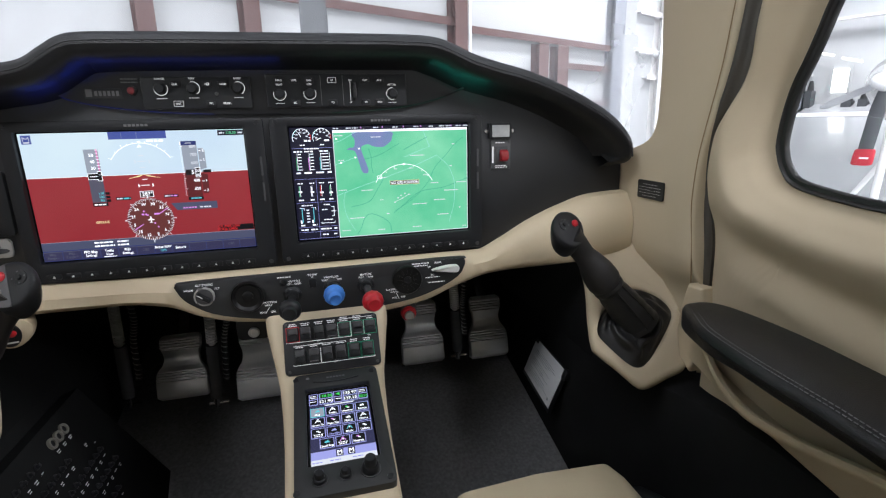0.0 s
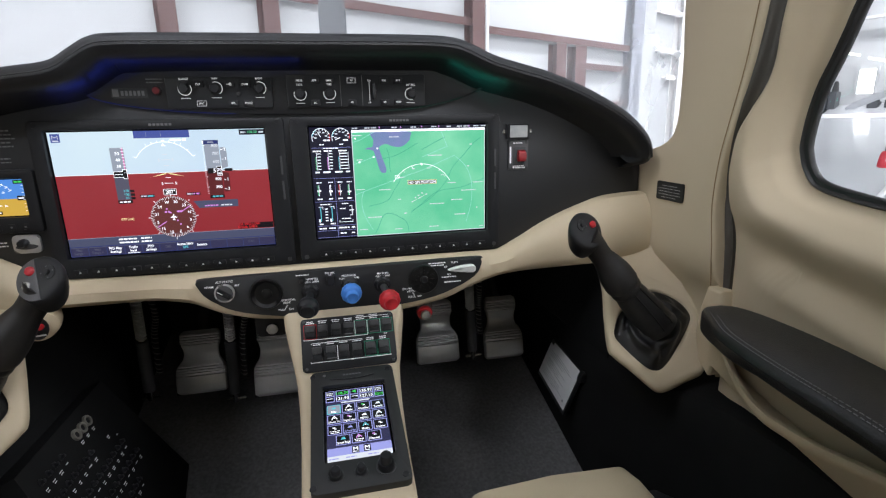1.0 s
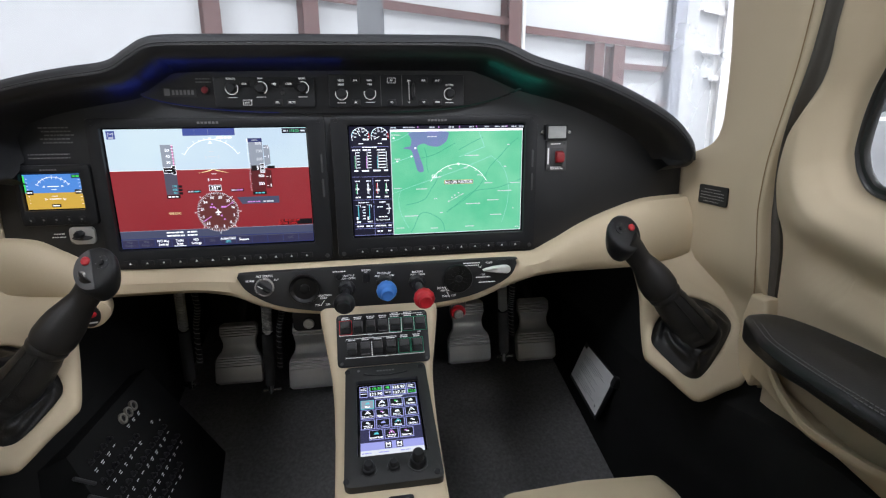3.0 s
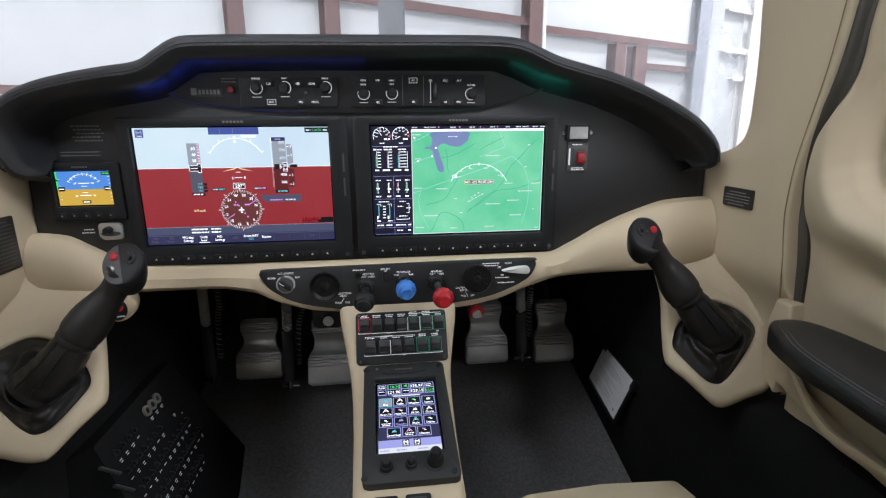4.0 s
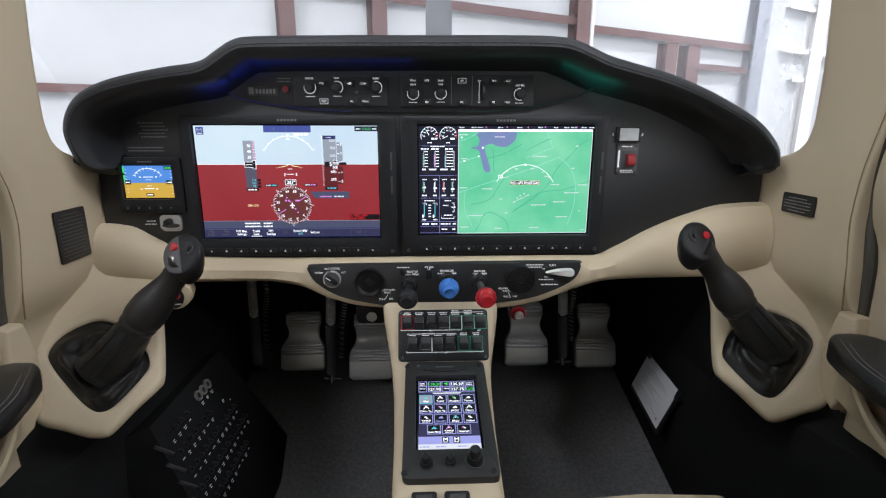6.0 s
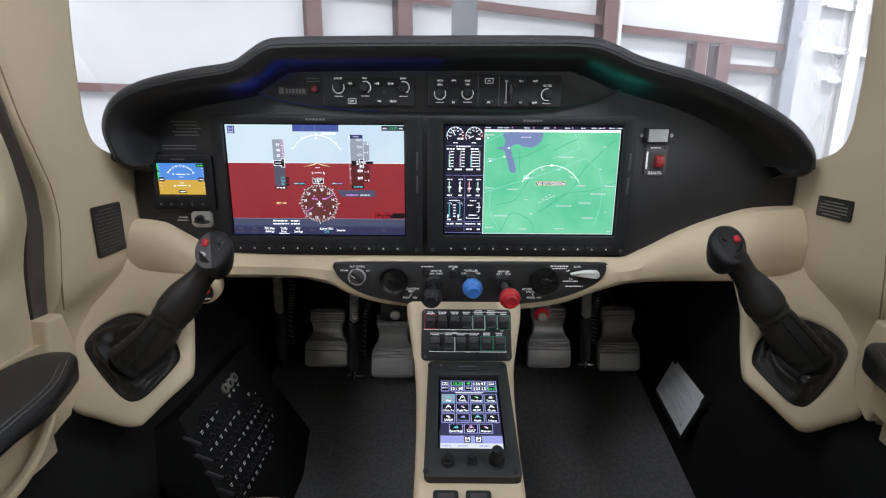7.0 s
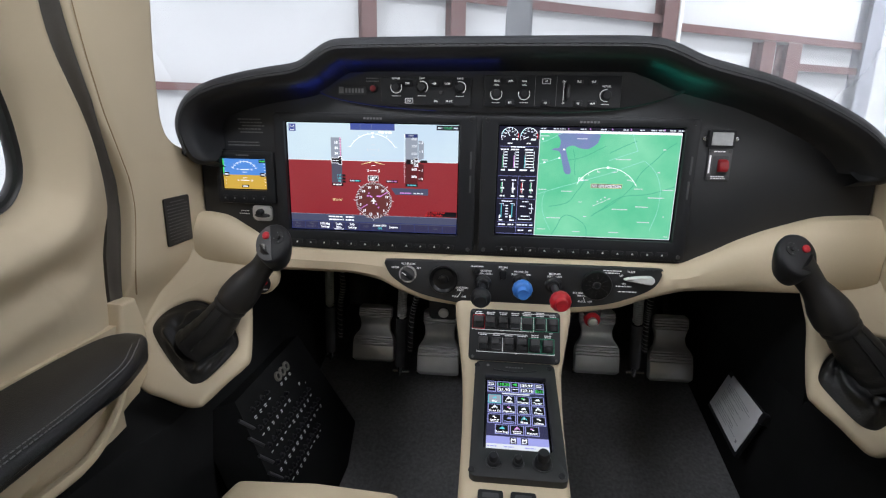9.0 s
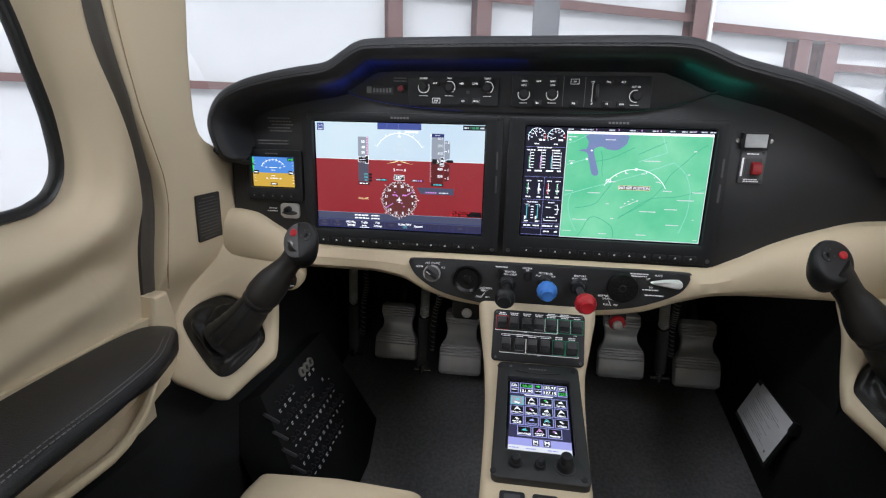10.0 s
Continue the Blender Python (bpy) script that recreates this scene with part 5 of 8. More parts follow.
    s.bars(E_WHITE, 2, rng, 0.542, 0.088, 0.083, 0.024)
    for v, w in ((0.190, 0.012), (0.234, 0.020), (0.282, 0.012), (0.378, 0.012), (0.425, 0.020)):
        s.rect(E_WHITE if v > 0.3 else E_PALE, 2, 0.508 - w, v - 0.003, 0.508 + w, v + 0.002)
    for v in (0.246, 0.437):
        for u in (0.477, 0.541):
            s.text(E_WHITE if v > 0.3 else E_PALE, 2, "5", u, v, 0.0052)
    s.area(E_YELLOW, 2, [(0.426, 0.372), (0.507, 0.337), (0.492, 0.352)])
    s.area(E_YELLOW, 2, [(0.588, 0.372), (0.507, 0.337), (0.522, 0.352)])
    # heading box and compass card
    s.rect(E_BLACK, 3, 0.477, 0.473, 0.537, 0.520)
    s.line(E_WHITE, 4, [(0.477, 0.473), (0.537, 0.473), (0.537, 0.520), (0.477, 0.520), (0.477, 0.473)], 0.0006)
    s.text(E_WHITE, 4, "287\u00b0", 0.509, 0.510, 0.0066)
    hc, R = (0.507, 0.705), 0.108
    polar = lambda a, r: (hc[0] + r * math.sin(radians(a)), hc[1] - r * asp * math.cos(radians(a)))
    ring = [polar(a, R) for a in range(0, 361, 8)]
    s.area(E_ROSE, 1, ring[:-1])
    for a in range(0, 360, 5):
        k = 0.014 if a % 10 == 0 else 0.008
        s.line(E_WHITE, 3, [polar(a + 3, R), polar(a + 3, R - k)], 0.0005)
    for a in range(0, 360, 45):
        s.line(E_WHITE, 3, [polar(a, R + 0.002), polar(a, R + 0.012)], 0.0007)
    for i, tx in enumerate(("30", "33", "N", "3", "6", "E", "12", "15", "S", "21", "24", "W")):
        u, v = polar(13 + 30 * i, R - 0.026)
        s.text(E_WHITE, 3, tx, u, v + 0.013, 0.0054)
    s.line(E_MAGENTA, 3, [polar(58, R - 0.008), polar(58, 0.045)], 0.0011)
    s.line(E_MAGENTA, 3, [polar(238, R - 0.012), polar(238, 0.045)], 0.0011)
    s.bars(E_MAGENTA, 3, rng, 0.467, 0.672, 0.025, 0.020)
    s.bars(E_MAGENTA, 3, rng, 0.525, 0.672, 0.025, 0.020)
    plane = ((0, -0.028), (0.003, -0.018), (0.003, -0.008), (0.015, 0.004), (0.015, 0.009), (0.003, 0.006), (0.002, 0.018), (0.007, 0.024), (0.007, 0.028), (0, 0.026))
    s.area(E_WHITE, 4, [(hc[0] + u, hc[1] + v) for u, v in plane] + [(hc[0] - u, hc[1] + v) for u, v in plane[-2:0:-1]])
    for du, dv in ((0.016, 0.033), (0.029, 0.065), (-0.028, -0.068), (-0.012, -0.035)):
        s.area(E_MAGENTA, 3, [(hc[0] + du + 0.0045 * math.cos(q), hc[1] + dv + 0.0072 * math.sin(q)) for q in [k * math.pi / 4 for k in range(8)]])
    s.rect(E_BLACK, 1, 0.364, 0.512, 0.432, 0.536)
    s.bars(E_PALE, 2, rng, 0.368, 0.531, 0.026, 0.016)
    s.bars(E_CYAN, 2, rng, 0.399, 0.531, 0.03, 0.016)
    s.rect(E_BLACK, 1, 0.583, 0.509, 0.651, 0.533)
    s.bars(E_PALE, 2, rng, 0.587, 0.528, 0.026, 0.016)
    s.bars(E_MAGENTA, 2, rng, 0.617, 0.528, 0.03, 0.016)
    s.area(E_GREYBAR, 1, [(0.611, 0.582), (0.831, 0.582), (0.831, 0.643), (0.636, 0.643)])
    s.line(E_TAPE_G, 2, [(0.611, 0.583), (0.831, 0.583)], 0.0006)
    s.bars(E_MAGENTA, 2, rng, 0.665, 0.634, 0.065, 0.016)
    s.bars(E_PALE, 2, rng, 0.745, 0.634, 0.055, 0.016)
    s.text(E_YELLOW, 2, "GPS LOC", 0.288, 0.714, 0.0040)
    s.rect(E_BLACK, 1, 0.826, 0.793, 0.998, 0.842)
    s.text(E_RED, 2, "OIL PRES LOW", 0.876, 0.813, 0.0044)
    s.text(E_RED, 2, "DOOR OPEN", 0.865, 0.838, 0.0044)
    for v in (0.880, 0.908):
        s.bars(E_WHITE, 1, rng, 0.231, v, 0.09, 0.017)
        s.bars(E_WHITE, 1, rng, 0.335, v, 0.05, 0.017)
    # soft key row
    for k in range(12):
        s.rect(E_KEY, 1, k / 12 + 0.002, 0.924, (k + 1) / 12 - 0.002, 0.996)
        s.rect(E_TAPE_G, 2, k / 12 + 0.002, 0.922, (k + 1) / 12 - 0.002, 0.928)
        s.line(E_GREYBAR, 2, [(k / 12, 0.924), (k / 12, 0.996)], 0.0004)
    for k, mt, tx in ((0, E_TAPE_G, "Map|Range -"), (1, E_TAPE_G, "Map|Range +"), (2, E_WHITE, "PFD Map|Settings"), (3, E_WHITE, "Traffic|Inset"), (4, E_WHITE, "PFD|Settings"), (5, E_TAPE_G, "OBS"), (6, E_CYAN, "Active NAV|GPS"), (7, E_WHITE, "Sensors"), (10, E_TAPE_G, "CAS")):
        rows = tx.split("|")
        for r, word in enumerate(rows):
            s.text(E_WHITE if k == 6 and r == 0 else mt, 3, word, (k + 0.5) / 12, 0.953 + 0.028 * r if len(rows) > 1 else 0.966, 0.0050, 0.85)
    s.rect(E_WHITE, 3, 0.262, 0.988, 0.322, 0.993)
    s.finish({"display_sky": "sky_area", "display_ground": "ground_area", "display_white": "white_print"})


def map_display():
    rng = random.Random(12)
    e, s = display_unit("multifunction_display", "lit multifunction display with engine gauges and green map", 0.0045, 0.3075, 0.510, 0.7145, 0.0295, 0.700, 0.257, 0.1600)
    s.rect(E_DARK, 0, 0, 0, 1, 1)
    L = 0.226
    s.rect(E_MAP, 1, L, 0.035, 0.998, 0.998)
    s.rect(E_WHITE, 2, L, 0.031, 0.998, 0.052)
    s.line(E_PALE, 2, [(L + 0.002, 0.05), (L + 0.002, 0.996), (0.997, 0.996), (0.997, 0.05)], 0.0010)
    for k, u in enumerate((0.23, 0.30, 0.335, 0.45, 0.56, 0.68, 0.77, 0.83, 0.87, 0.93, 0.975)):
        s.bars(E_PALE, 2, rng, u, 0.022, 0.03, 0.014)
    for u in (0.38, 0.50, 0.62, 0.72, 0.90):
        s.rect(E_MAGENTA, 2, u, 0.006, u + 0.006, 0.020)
    # lake
    lake = [(0.333, 0.054), (0.45, 0.052), (0.553, 0.056), (0.556, 0.10), (0.545, 0.142), (0.502, 0.187), (0.452, 0.182), (0.415, 0.160), (0.379, 0.183), (0.383, 0.235), (0.398, 0.31), (0.412, 0.385), (0.405, 0.418), (0.378, 0.405), (0.360, 0.31), (0.345, 0.225), (0.322, 0.206), (0.297, 0.202), (0.315, 0.186), (0.338, 0.180), (0.345, 0.12)]
    s.area(E_LAKE, 2, [(p.x, max(p.y, 0.052)) for p in spline([(*q, 0) for q in lake], 84, True)])
    # roads and rivers, faint; airspace edges, pale
    for pts in (((0.975, 0.12), (0.90, 0.22), (0.80, 0.40), (0.72, 0.60), (0.56, 0.78)), ((0.36, 0.30), (0.47, 0.26), (0.60, 0.16)), ((0.42, 0.20), (0.44, 0.42)), ((0.62, 0.22), (0.76, 0.11)), ((0.998, 0.50), (0.86, 0.58), (0.70, 0.62), (0.55, 0.80)), ((0.30, 0.72), (0.42, 0.66), (0.50, 0.44)), ((0.53, 0.98), (0.50, 0.86), (0.40, 0.80), (0.33, 0.98))):
        q = spline([(*a, 0) for a in pts], 24)
        s.line(E_MAP_D, 2, [(p.x + 0.004 * math.sin(29 * p.y), p.y) for p in q], 0.0007)
    for pts in (((L, 0.61), (0.345, 0.545), (0.47, 0.482), (0.62, 0.405), (0.811, 0.281)), ((0.735, 0.052), (0.771, 0.196), (0.620, 0.286)), ((L, 0.335), (0.344, 0.272)), ((L, 0.14), (0.27, 0.120), (0.35, 0.052))):
        s.line(E_AIRSPACE, 3, pts, 0.0006)
    for pts in (((0.811, 0.281), (0.86, 0.345), (0.893, 0.42), (0.914, 0.52), (0.918, 0.62), (0.912, 0.745), (0.881, 0.92)), ((0.275, 0.585), (0.263, 0.66), (0.268, 0.76), (0.288, 0.85), (0.318, 0.94))):
        s.line(E_AIRSPACE, 3, [(p.x, p.y) for p in spline([(*a, 0) for a in pts], 30)], 0.0005)
    asp = s.w / s.h
    P = lambda a, r: (0.616 + r * math.cos(radians(a)), 0.652 - r * asp * math.sin(radians(a)))
    s.line(E_WHITE, 4, [P(a, 0.188) for a in range(28, 153, 3)], 0.0007)
    for a in (40, 55, 72, 108, 125, 140):
        s.line(E_WHITE, 4, [P(a, r) for r in (0.188, 0.176)], 0.0006)
    s.rect(E_WHITE, 5, 0.611, 0.340, 0.621, 0.360)
    u, v = 0.472, 0.459
    s.line(E_WHITE, 5, [(u - 0.012, v - 0.012), (u + 0.012, v - 0.012), (u + 0.012, v + 0.012), (u - 0.012, v + 0.012), (u - 0.012, v - 0.012)], 0.0007)
    u, v = 0.617, 0.517
    s.rect(E_YELLOW, 4, u - 0.086, v - 0.020, u + 0.086, v + 0.020)
    s.rect(E_BLACK, 5, u - 0.0845, v - 0.0175, u + 0.0845, v + 0.0175)
    s.text(E_WHITE, 6, "NO GPS POSITION", u, v + 0.0125, 0.0057, 0.88)
    s.line(E_PALE, 4, [(0.553, 0.700), (0.64, 0.632)], 0.0006)
    for q in ((0.556, 0.698), (0.575, 0.660), (0.60, 0.664), (0.615, 0.620), (0.64, 0.632), (0.593, 0.640)):
        s.rect(E_PALE, 5, q[0] - 0.0045, q[1] - 0.005, q[0] + 0.0045, q[1] + 0.005)
    for u, v, w in ((0.655, 0.280, 0.085), (0.366, 0.579, 0.065), (0.293, 0.831, 0.080), (0.659, 0.733, 0.088), (0.789, 0.704, 0.070), (0.853, 0.618, 0.088), (0.927, 0.545, 0.060), (0.809, 0.847, 0.070), (0.772, 0.541, 0.050), (0.238, 0.568, 0.045), (0.244, 0.942, 0.045), (0.447, 0.956, 0.045), (0.654, 0.951, 0.055), (0.435, 0.104, 0.060), (0.248, 0.300, 0.035), (0.470, 0.675, 0.018), (0.503, 0.809, 0.018), (0.558, 0.396, 0.022), (0.646, 0.395, 0.024), (0.728, 0.463, 0.022), (0.905, 0.187, 0.016), (0.889, 0.389, 0.016), (0.483, 0.472, 0.03), (0.232, 0.085, 0.05), (0.945, 0.790, 0.008), (0.965, 0.975, 0.02)):
        s.bars(E_PALE, 4, rng, u, v, w, 0.012)
    for u, v in ((0.262, 0.315), (0.343, 0.273), (0.366, 0.196), (0.245, 0.105)):
        s.rect(E_WHITE, 5, u - 0.005, v - 0.007, u + 0.005, v + 0.007)
    # engine strip: two dials, bars and boxes
    for cu, turn in ((0.061, 118), (0.168, 205)):
        D = lambda a, r: (cu + r * math.cos(radians(a)), 0.088 - r * asp * math.sin(radians(a)))
        s.line(E_WHITE, 1, [D(a, 0.048) for a in range(-12, 206, 9)], 0.0007)
        s.line(E_RED, 2, [D(a, 0.048) for a in range(-12, 25, 8)], 0.0010)
        s.line(E_CYAN, 2, [D(a, 0.046) for a in range(120, 180, 8)], 0.0006)
        for a in range(0, 200, 25):
            s.line(E_WHITE, 2, [D(a, 0.048), D(a, 0.038)], 0.0008)
        for a in (15, 60, 100, 145, 185):
            u, v = D(a, 0.029)
            s.rect(E_PALE, 2, u - 0.006, v - 0.006, u + 0.006, v + 0.005)
        s.line(E_WHITE, 3, [D(turn, 0.034), D(turn, 0.004)], 0.0009)
        s.bars(E_WHITE, 2, rng, cu + 0.012, 0.125, 0.034, 0.022)
        s.bars(E_WHITE, 2, rng, cu - 0.012, 0.157, 0.026, 0.013)
    s.bars(E_WHITE, 1, rng, 0.068, 0.190, 0.08, 0.014)
    for v in (0.178, 0.447, 0.658, 0.882, 0.928):
        s.line(E_LAV, 1, [(0.006, v), (L - 0.004, v)], 0.0004)
    s.line(E_LAV, 1, [(0.119, 0.447), (0.119, 0.998)], 0.0004)
    s.line(E_LAV, 1, [(0.006, 0.99), (L - 0.004, 0.99)], 0.0004)
    for u in (0.012, 0.070, 0.150):
        s.bars(E_WHITE, 1, rng, u, 0.215, 0.045, 0.017)
    for u, c, both in ((0.030, E_GREEN_D, 0), (0.094, E_MAGENTA, 0), (0.155, E_CYAN, 1)):
        s.line(E_WHITE, 1, [(u, 0.222), (u, 0.372)], 0.0006)
        s.line(c, 2, [(u - 0.005, 0.26), (u - 0.005, 0.368)], 0.0009)
        for k in range(6):
            s.rect(E_WHITE, 2, u + 0.004, 0.226 + k * 0.027, u + (0.022 if not both else 0.042), 0.233 + k * 0.027)
        if both:
            s.line(E_WHITE, 1, [(u + 0.047, 0.222), (u + 0.047, 0.372)], 0.0006)
        s.bars(E_WHITE, 2, rng, u - 0.012, 0.402, 0.022, 0.02)
        s.bars(E_WHITE, 2, rng, u + 0.03, 0.402, 0.022, 0.02)
    for u, c in ((0.030, E_GREEN_D), (0.094, E_WHITE), (0.145, E_RED), (0.196, E_GREEN_D)):
        s.bars(E_WHITE, 1, rng, u - 0.012, 0.492, 0.028, 0.014)
        s.line(E_WHITE, 1, [(u, 0.505), (u, 0.605)], 0.0006)
        s.line(c, 2, [(u - 0.005, 0.51), (u - 0.005, 0.60)], 0.0010)
        s.rect(E_WHITE, 2, u - 0.010, 0.558 + 0.1 * (u - 0.1), u + 0.010, 0.572 + 0.1 * (u - 0.1))
        s.bars(E_WHITE, 2, rng, u - 0.013, 0.642, 0.028, 0.018)
    s.bars(E_WHITE, 1, rng, 0.03, 0.690, 0.06, 0.014)
    for u in (0.030, 0.092):
        s.line(E_CYAN, 2, [(u, 0.71), (u, 0.835)], 0.0012)
        s.line(E_WHITE, 2, [(u - 0.012, 0.705), (u + 0.012, 0.705), (u + 0.012, 0.725)], 0.0006)
        s.rect(E_WHITE, 2, u - 0.013, 0.815, u - 0.004, 0.845)
        s.bars(E_WHITE, 2, rng, u - 0.012, 0.872, 0.026, 0.018)
    for k in range(5):
        s.rect(E_WHITE, 1, 0.053, 0.720 + k * 0.027, 0.069, 0.729 + k * 0.027)
    s.bars(E_WHITE, 1, rng, 0.150, 0.690, 0.035, 0.014)
    s.line(E_WHITE, 1, [(0.192, 0.705), (0.205, 0.705), (0.205, 0.79), (0.192, 0.79)], 0.0008)
    s.line(E_WHITE, 1, [(0.19, 0.745), (0.214, 0.745)], 0.0012)
    s.bars(E_WHITE, 1, rng, 0.138, 0.735, 0.032, 0.014)
    s.bars(E_WHITE, 1, rng, 0.145, 0.828, 0.05, 0.014)
    s.line(E_WHITE, 1, [(0.132, 0.838), (0.132, 0.852), (0.205, 0.852), (0.205, 0.838)], 0.0008)
    for u, v, w in ((0.016, 0.914, 0.045), (0.07, 0.914, 0.035), (0.125, 0.914, 0.065), (0.198, 0.914, 0.02), (0.132, 0.966, 0.035), (0.195, 0.966, 0.018)):
        s.bars(E_WHITE, 1, rng, u, v, w, 0.018)
    s.finish({"display_map": "map_area", "display_lake": "lake_area", "display_white": "white_print"})


def standby_display():
    rng = random.Random(13)
    e = thing("standby_display", "small lit standby attitude display with blue and amber halves", "flight display")
    outer, inner = rrect(-0.406, 0.575, -0.313, 0.6555, 0.004), rrect(-0.3995, 0.5955, -0.3265, 0.645, 0.002)
    part("bezel", frame_ring(FRONT, outer, inner, 0.0, 0.007, 0.0008), BEZEL, e)
    part("screen", plate(FRONT, inner, 0.0002, 0.001, 0.0002), LENS, e)
    s = Screen(e, FRONT @ Matrix.Translation((-0.398, 0.6435, 0.0008)), 0.070, 0.0465)
    s.rect(E_SBY_SKY, 0, 0, 0, 1, 0.53)
    s.rect(E_SBY_GND, 0, 0, 0.53, 1, 1)
    s.line(E_WHITE, 1, [(0.5 + 0.32 * math.cos(radians(a)), 0.52 - 0.44 * math.sin(radians(a))) for a in range(30, 151, 10)], 0.0005)
    for a in range(30, 151, 15):
        s.line(E_WHITE, 1, [(0.5 + r * math.cos(radians(a)), 0.52 - r * 1.4 * math.sin(radians(a))) for r in (0.28, 0.34)], 0.0006)
    s.rect(E_GREEN, 1, 0.0, 0.02, 0.03, 0.5)
    s.rect(E_BLACK, 1, 0.02, 0.45, 0.14, 0.58)
    s.rect(E_BLACK, 1, 0.86, 0.45, 0.99, 0.58)
    s.rect(E_BLACK, 1, 0.84, 0.02, 0.99, 0.12)
    s.bars(E_GREEN, 2, rng, 0.86, 0.10, 0.12, 0.06)
    s.rect(E_WHITE, 2, 0.035, 0.50, 0.12, 0.53)
    s.rect(E_WHITE, 2, 0.88, 0.50, 0.97, 0.53)
    s.rect(E_WHITE, 2, 0.40, 0.34, 0.60, 0.36)
    s.rect(E_WHITE, 2, 0.40, 0.70, 0.60, 0.72)
    s.rect(E_BLACK, 2, 0.42, 0.86, 0.58, 0.95)
    s.rect(E_WHITE, 3, 0.44, 0.89, 0.56, 0.92)
    for tx, u, v in (("20", 0.34, 0.37), ("20", 0.66, 0.37), ("20", 0.34, 0.74), ("20", 0.66, 0.74)):
        s.text(E_WHITE, 2, tx, u, v, 0.0032)
    for k in range(8):
        s.rect(E_WHITE, 2, 0.95, 0.16 + k * 0.1, 0.985, 0.168 + k * 0.1)
        s.rect(E_WHITE, 2, 0.045, 0.12 + k * 0.1, 0.07, 0.128 + k * 0.1)
    for w, v in ((0.05, 0.43), (0.05, 0.62)):
        s.rect(E_WHITE, 2, 0.5 - w, v, 0.5 + w, v + 0.014)
    s.finish({})
    for k in range(5):
        u = -0.394 + k * 0.0155
        part("button", plate(FRONT, rrect(u - 0.004, 0.5795, u + 0.004, 0.587, 0.001, 2), 0.006, 0.0078, 0.0005), PLASTIC, e)
        part("button_mark", quads(FRONT, [(u - 0.0012, 0.582, u + 0.0012, 0.5845)], 0.0088), INK_DIM, e, smooth=0)
    part("maker_mark", quads(FRONT, [(-0.372 + i * 0.0035, 0.6485, -0.3695 + i * 0.0035, 0.6505) for i in range(6)], 0.0073), INK_DIM, e, smooth=0)


primary_display()
map_display()
standby_display()


# ---- controls on the panel ----
def knob(parent, frame_m, r, h, mat=PLASTIC, name="knob", label=""):
    return part(name, revolve(frame_m, [(r * 1.12, 0), (r * 1.12, h * 0.15), (r, h * 0.2), (r * 0.95, h * 0.85), (r * 0.82, h), (0.0003, h * 1.02)], 20), mat, parent, label)


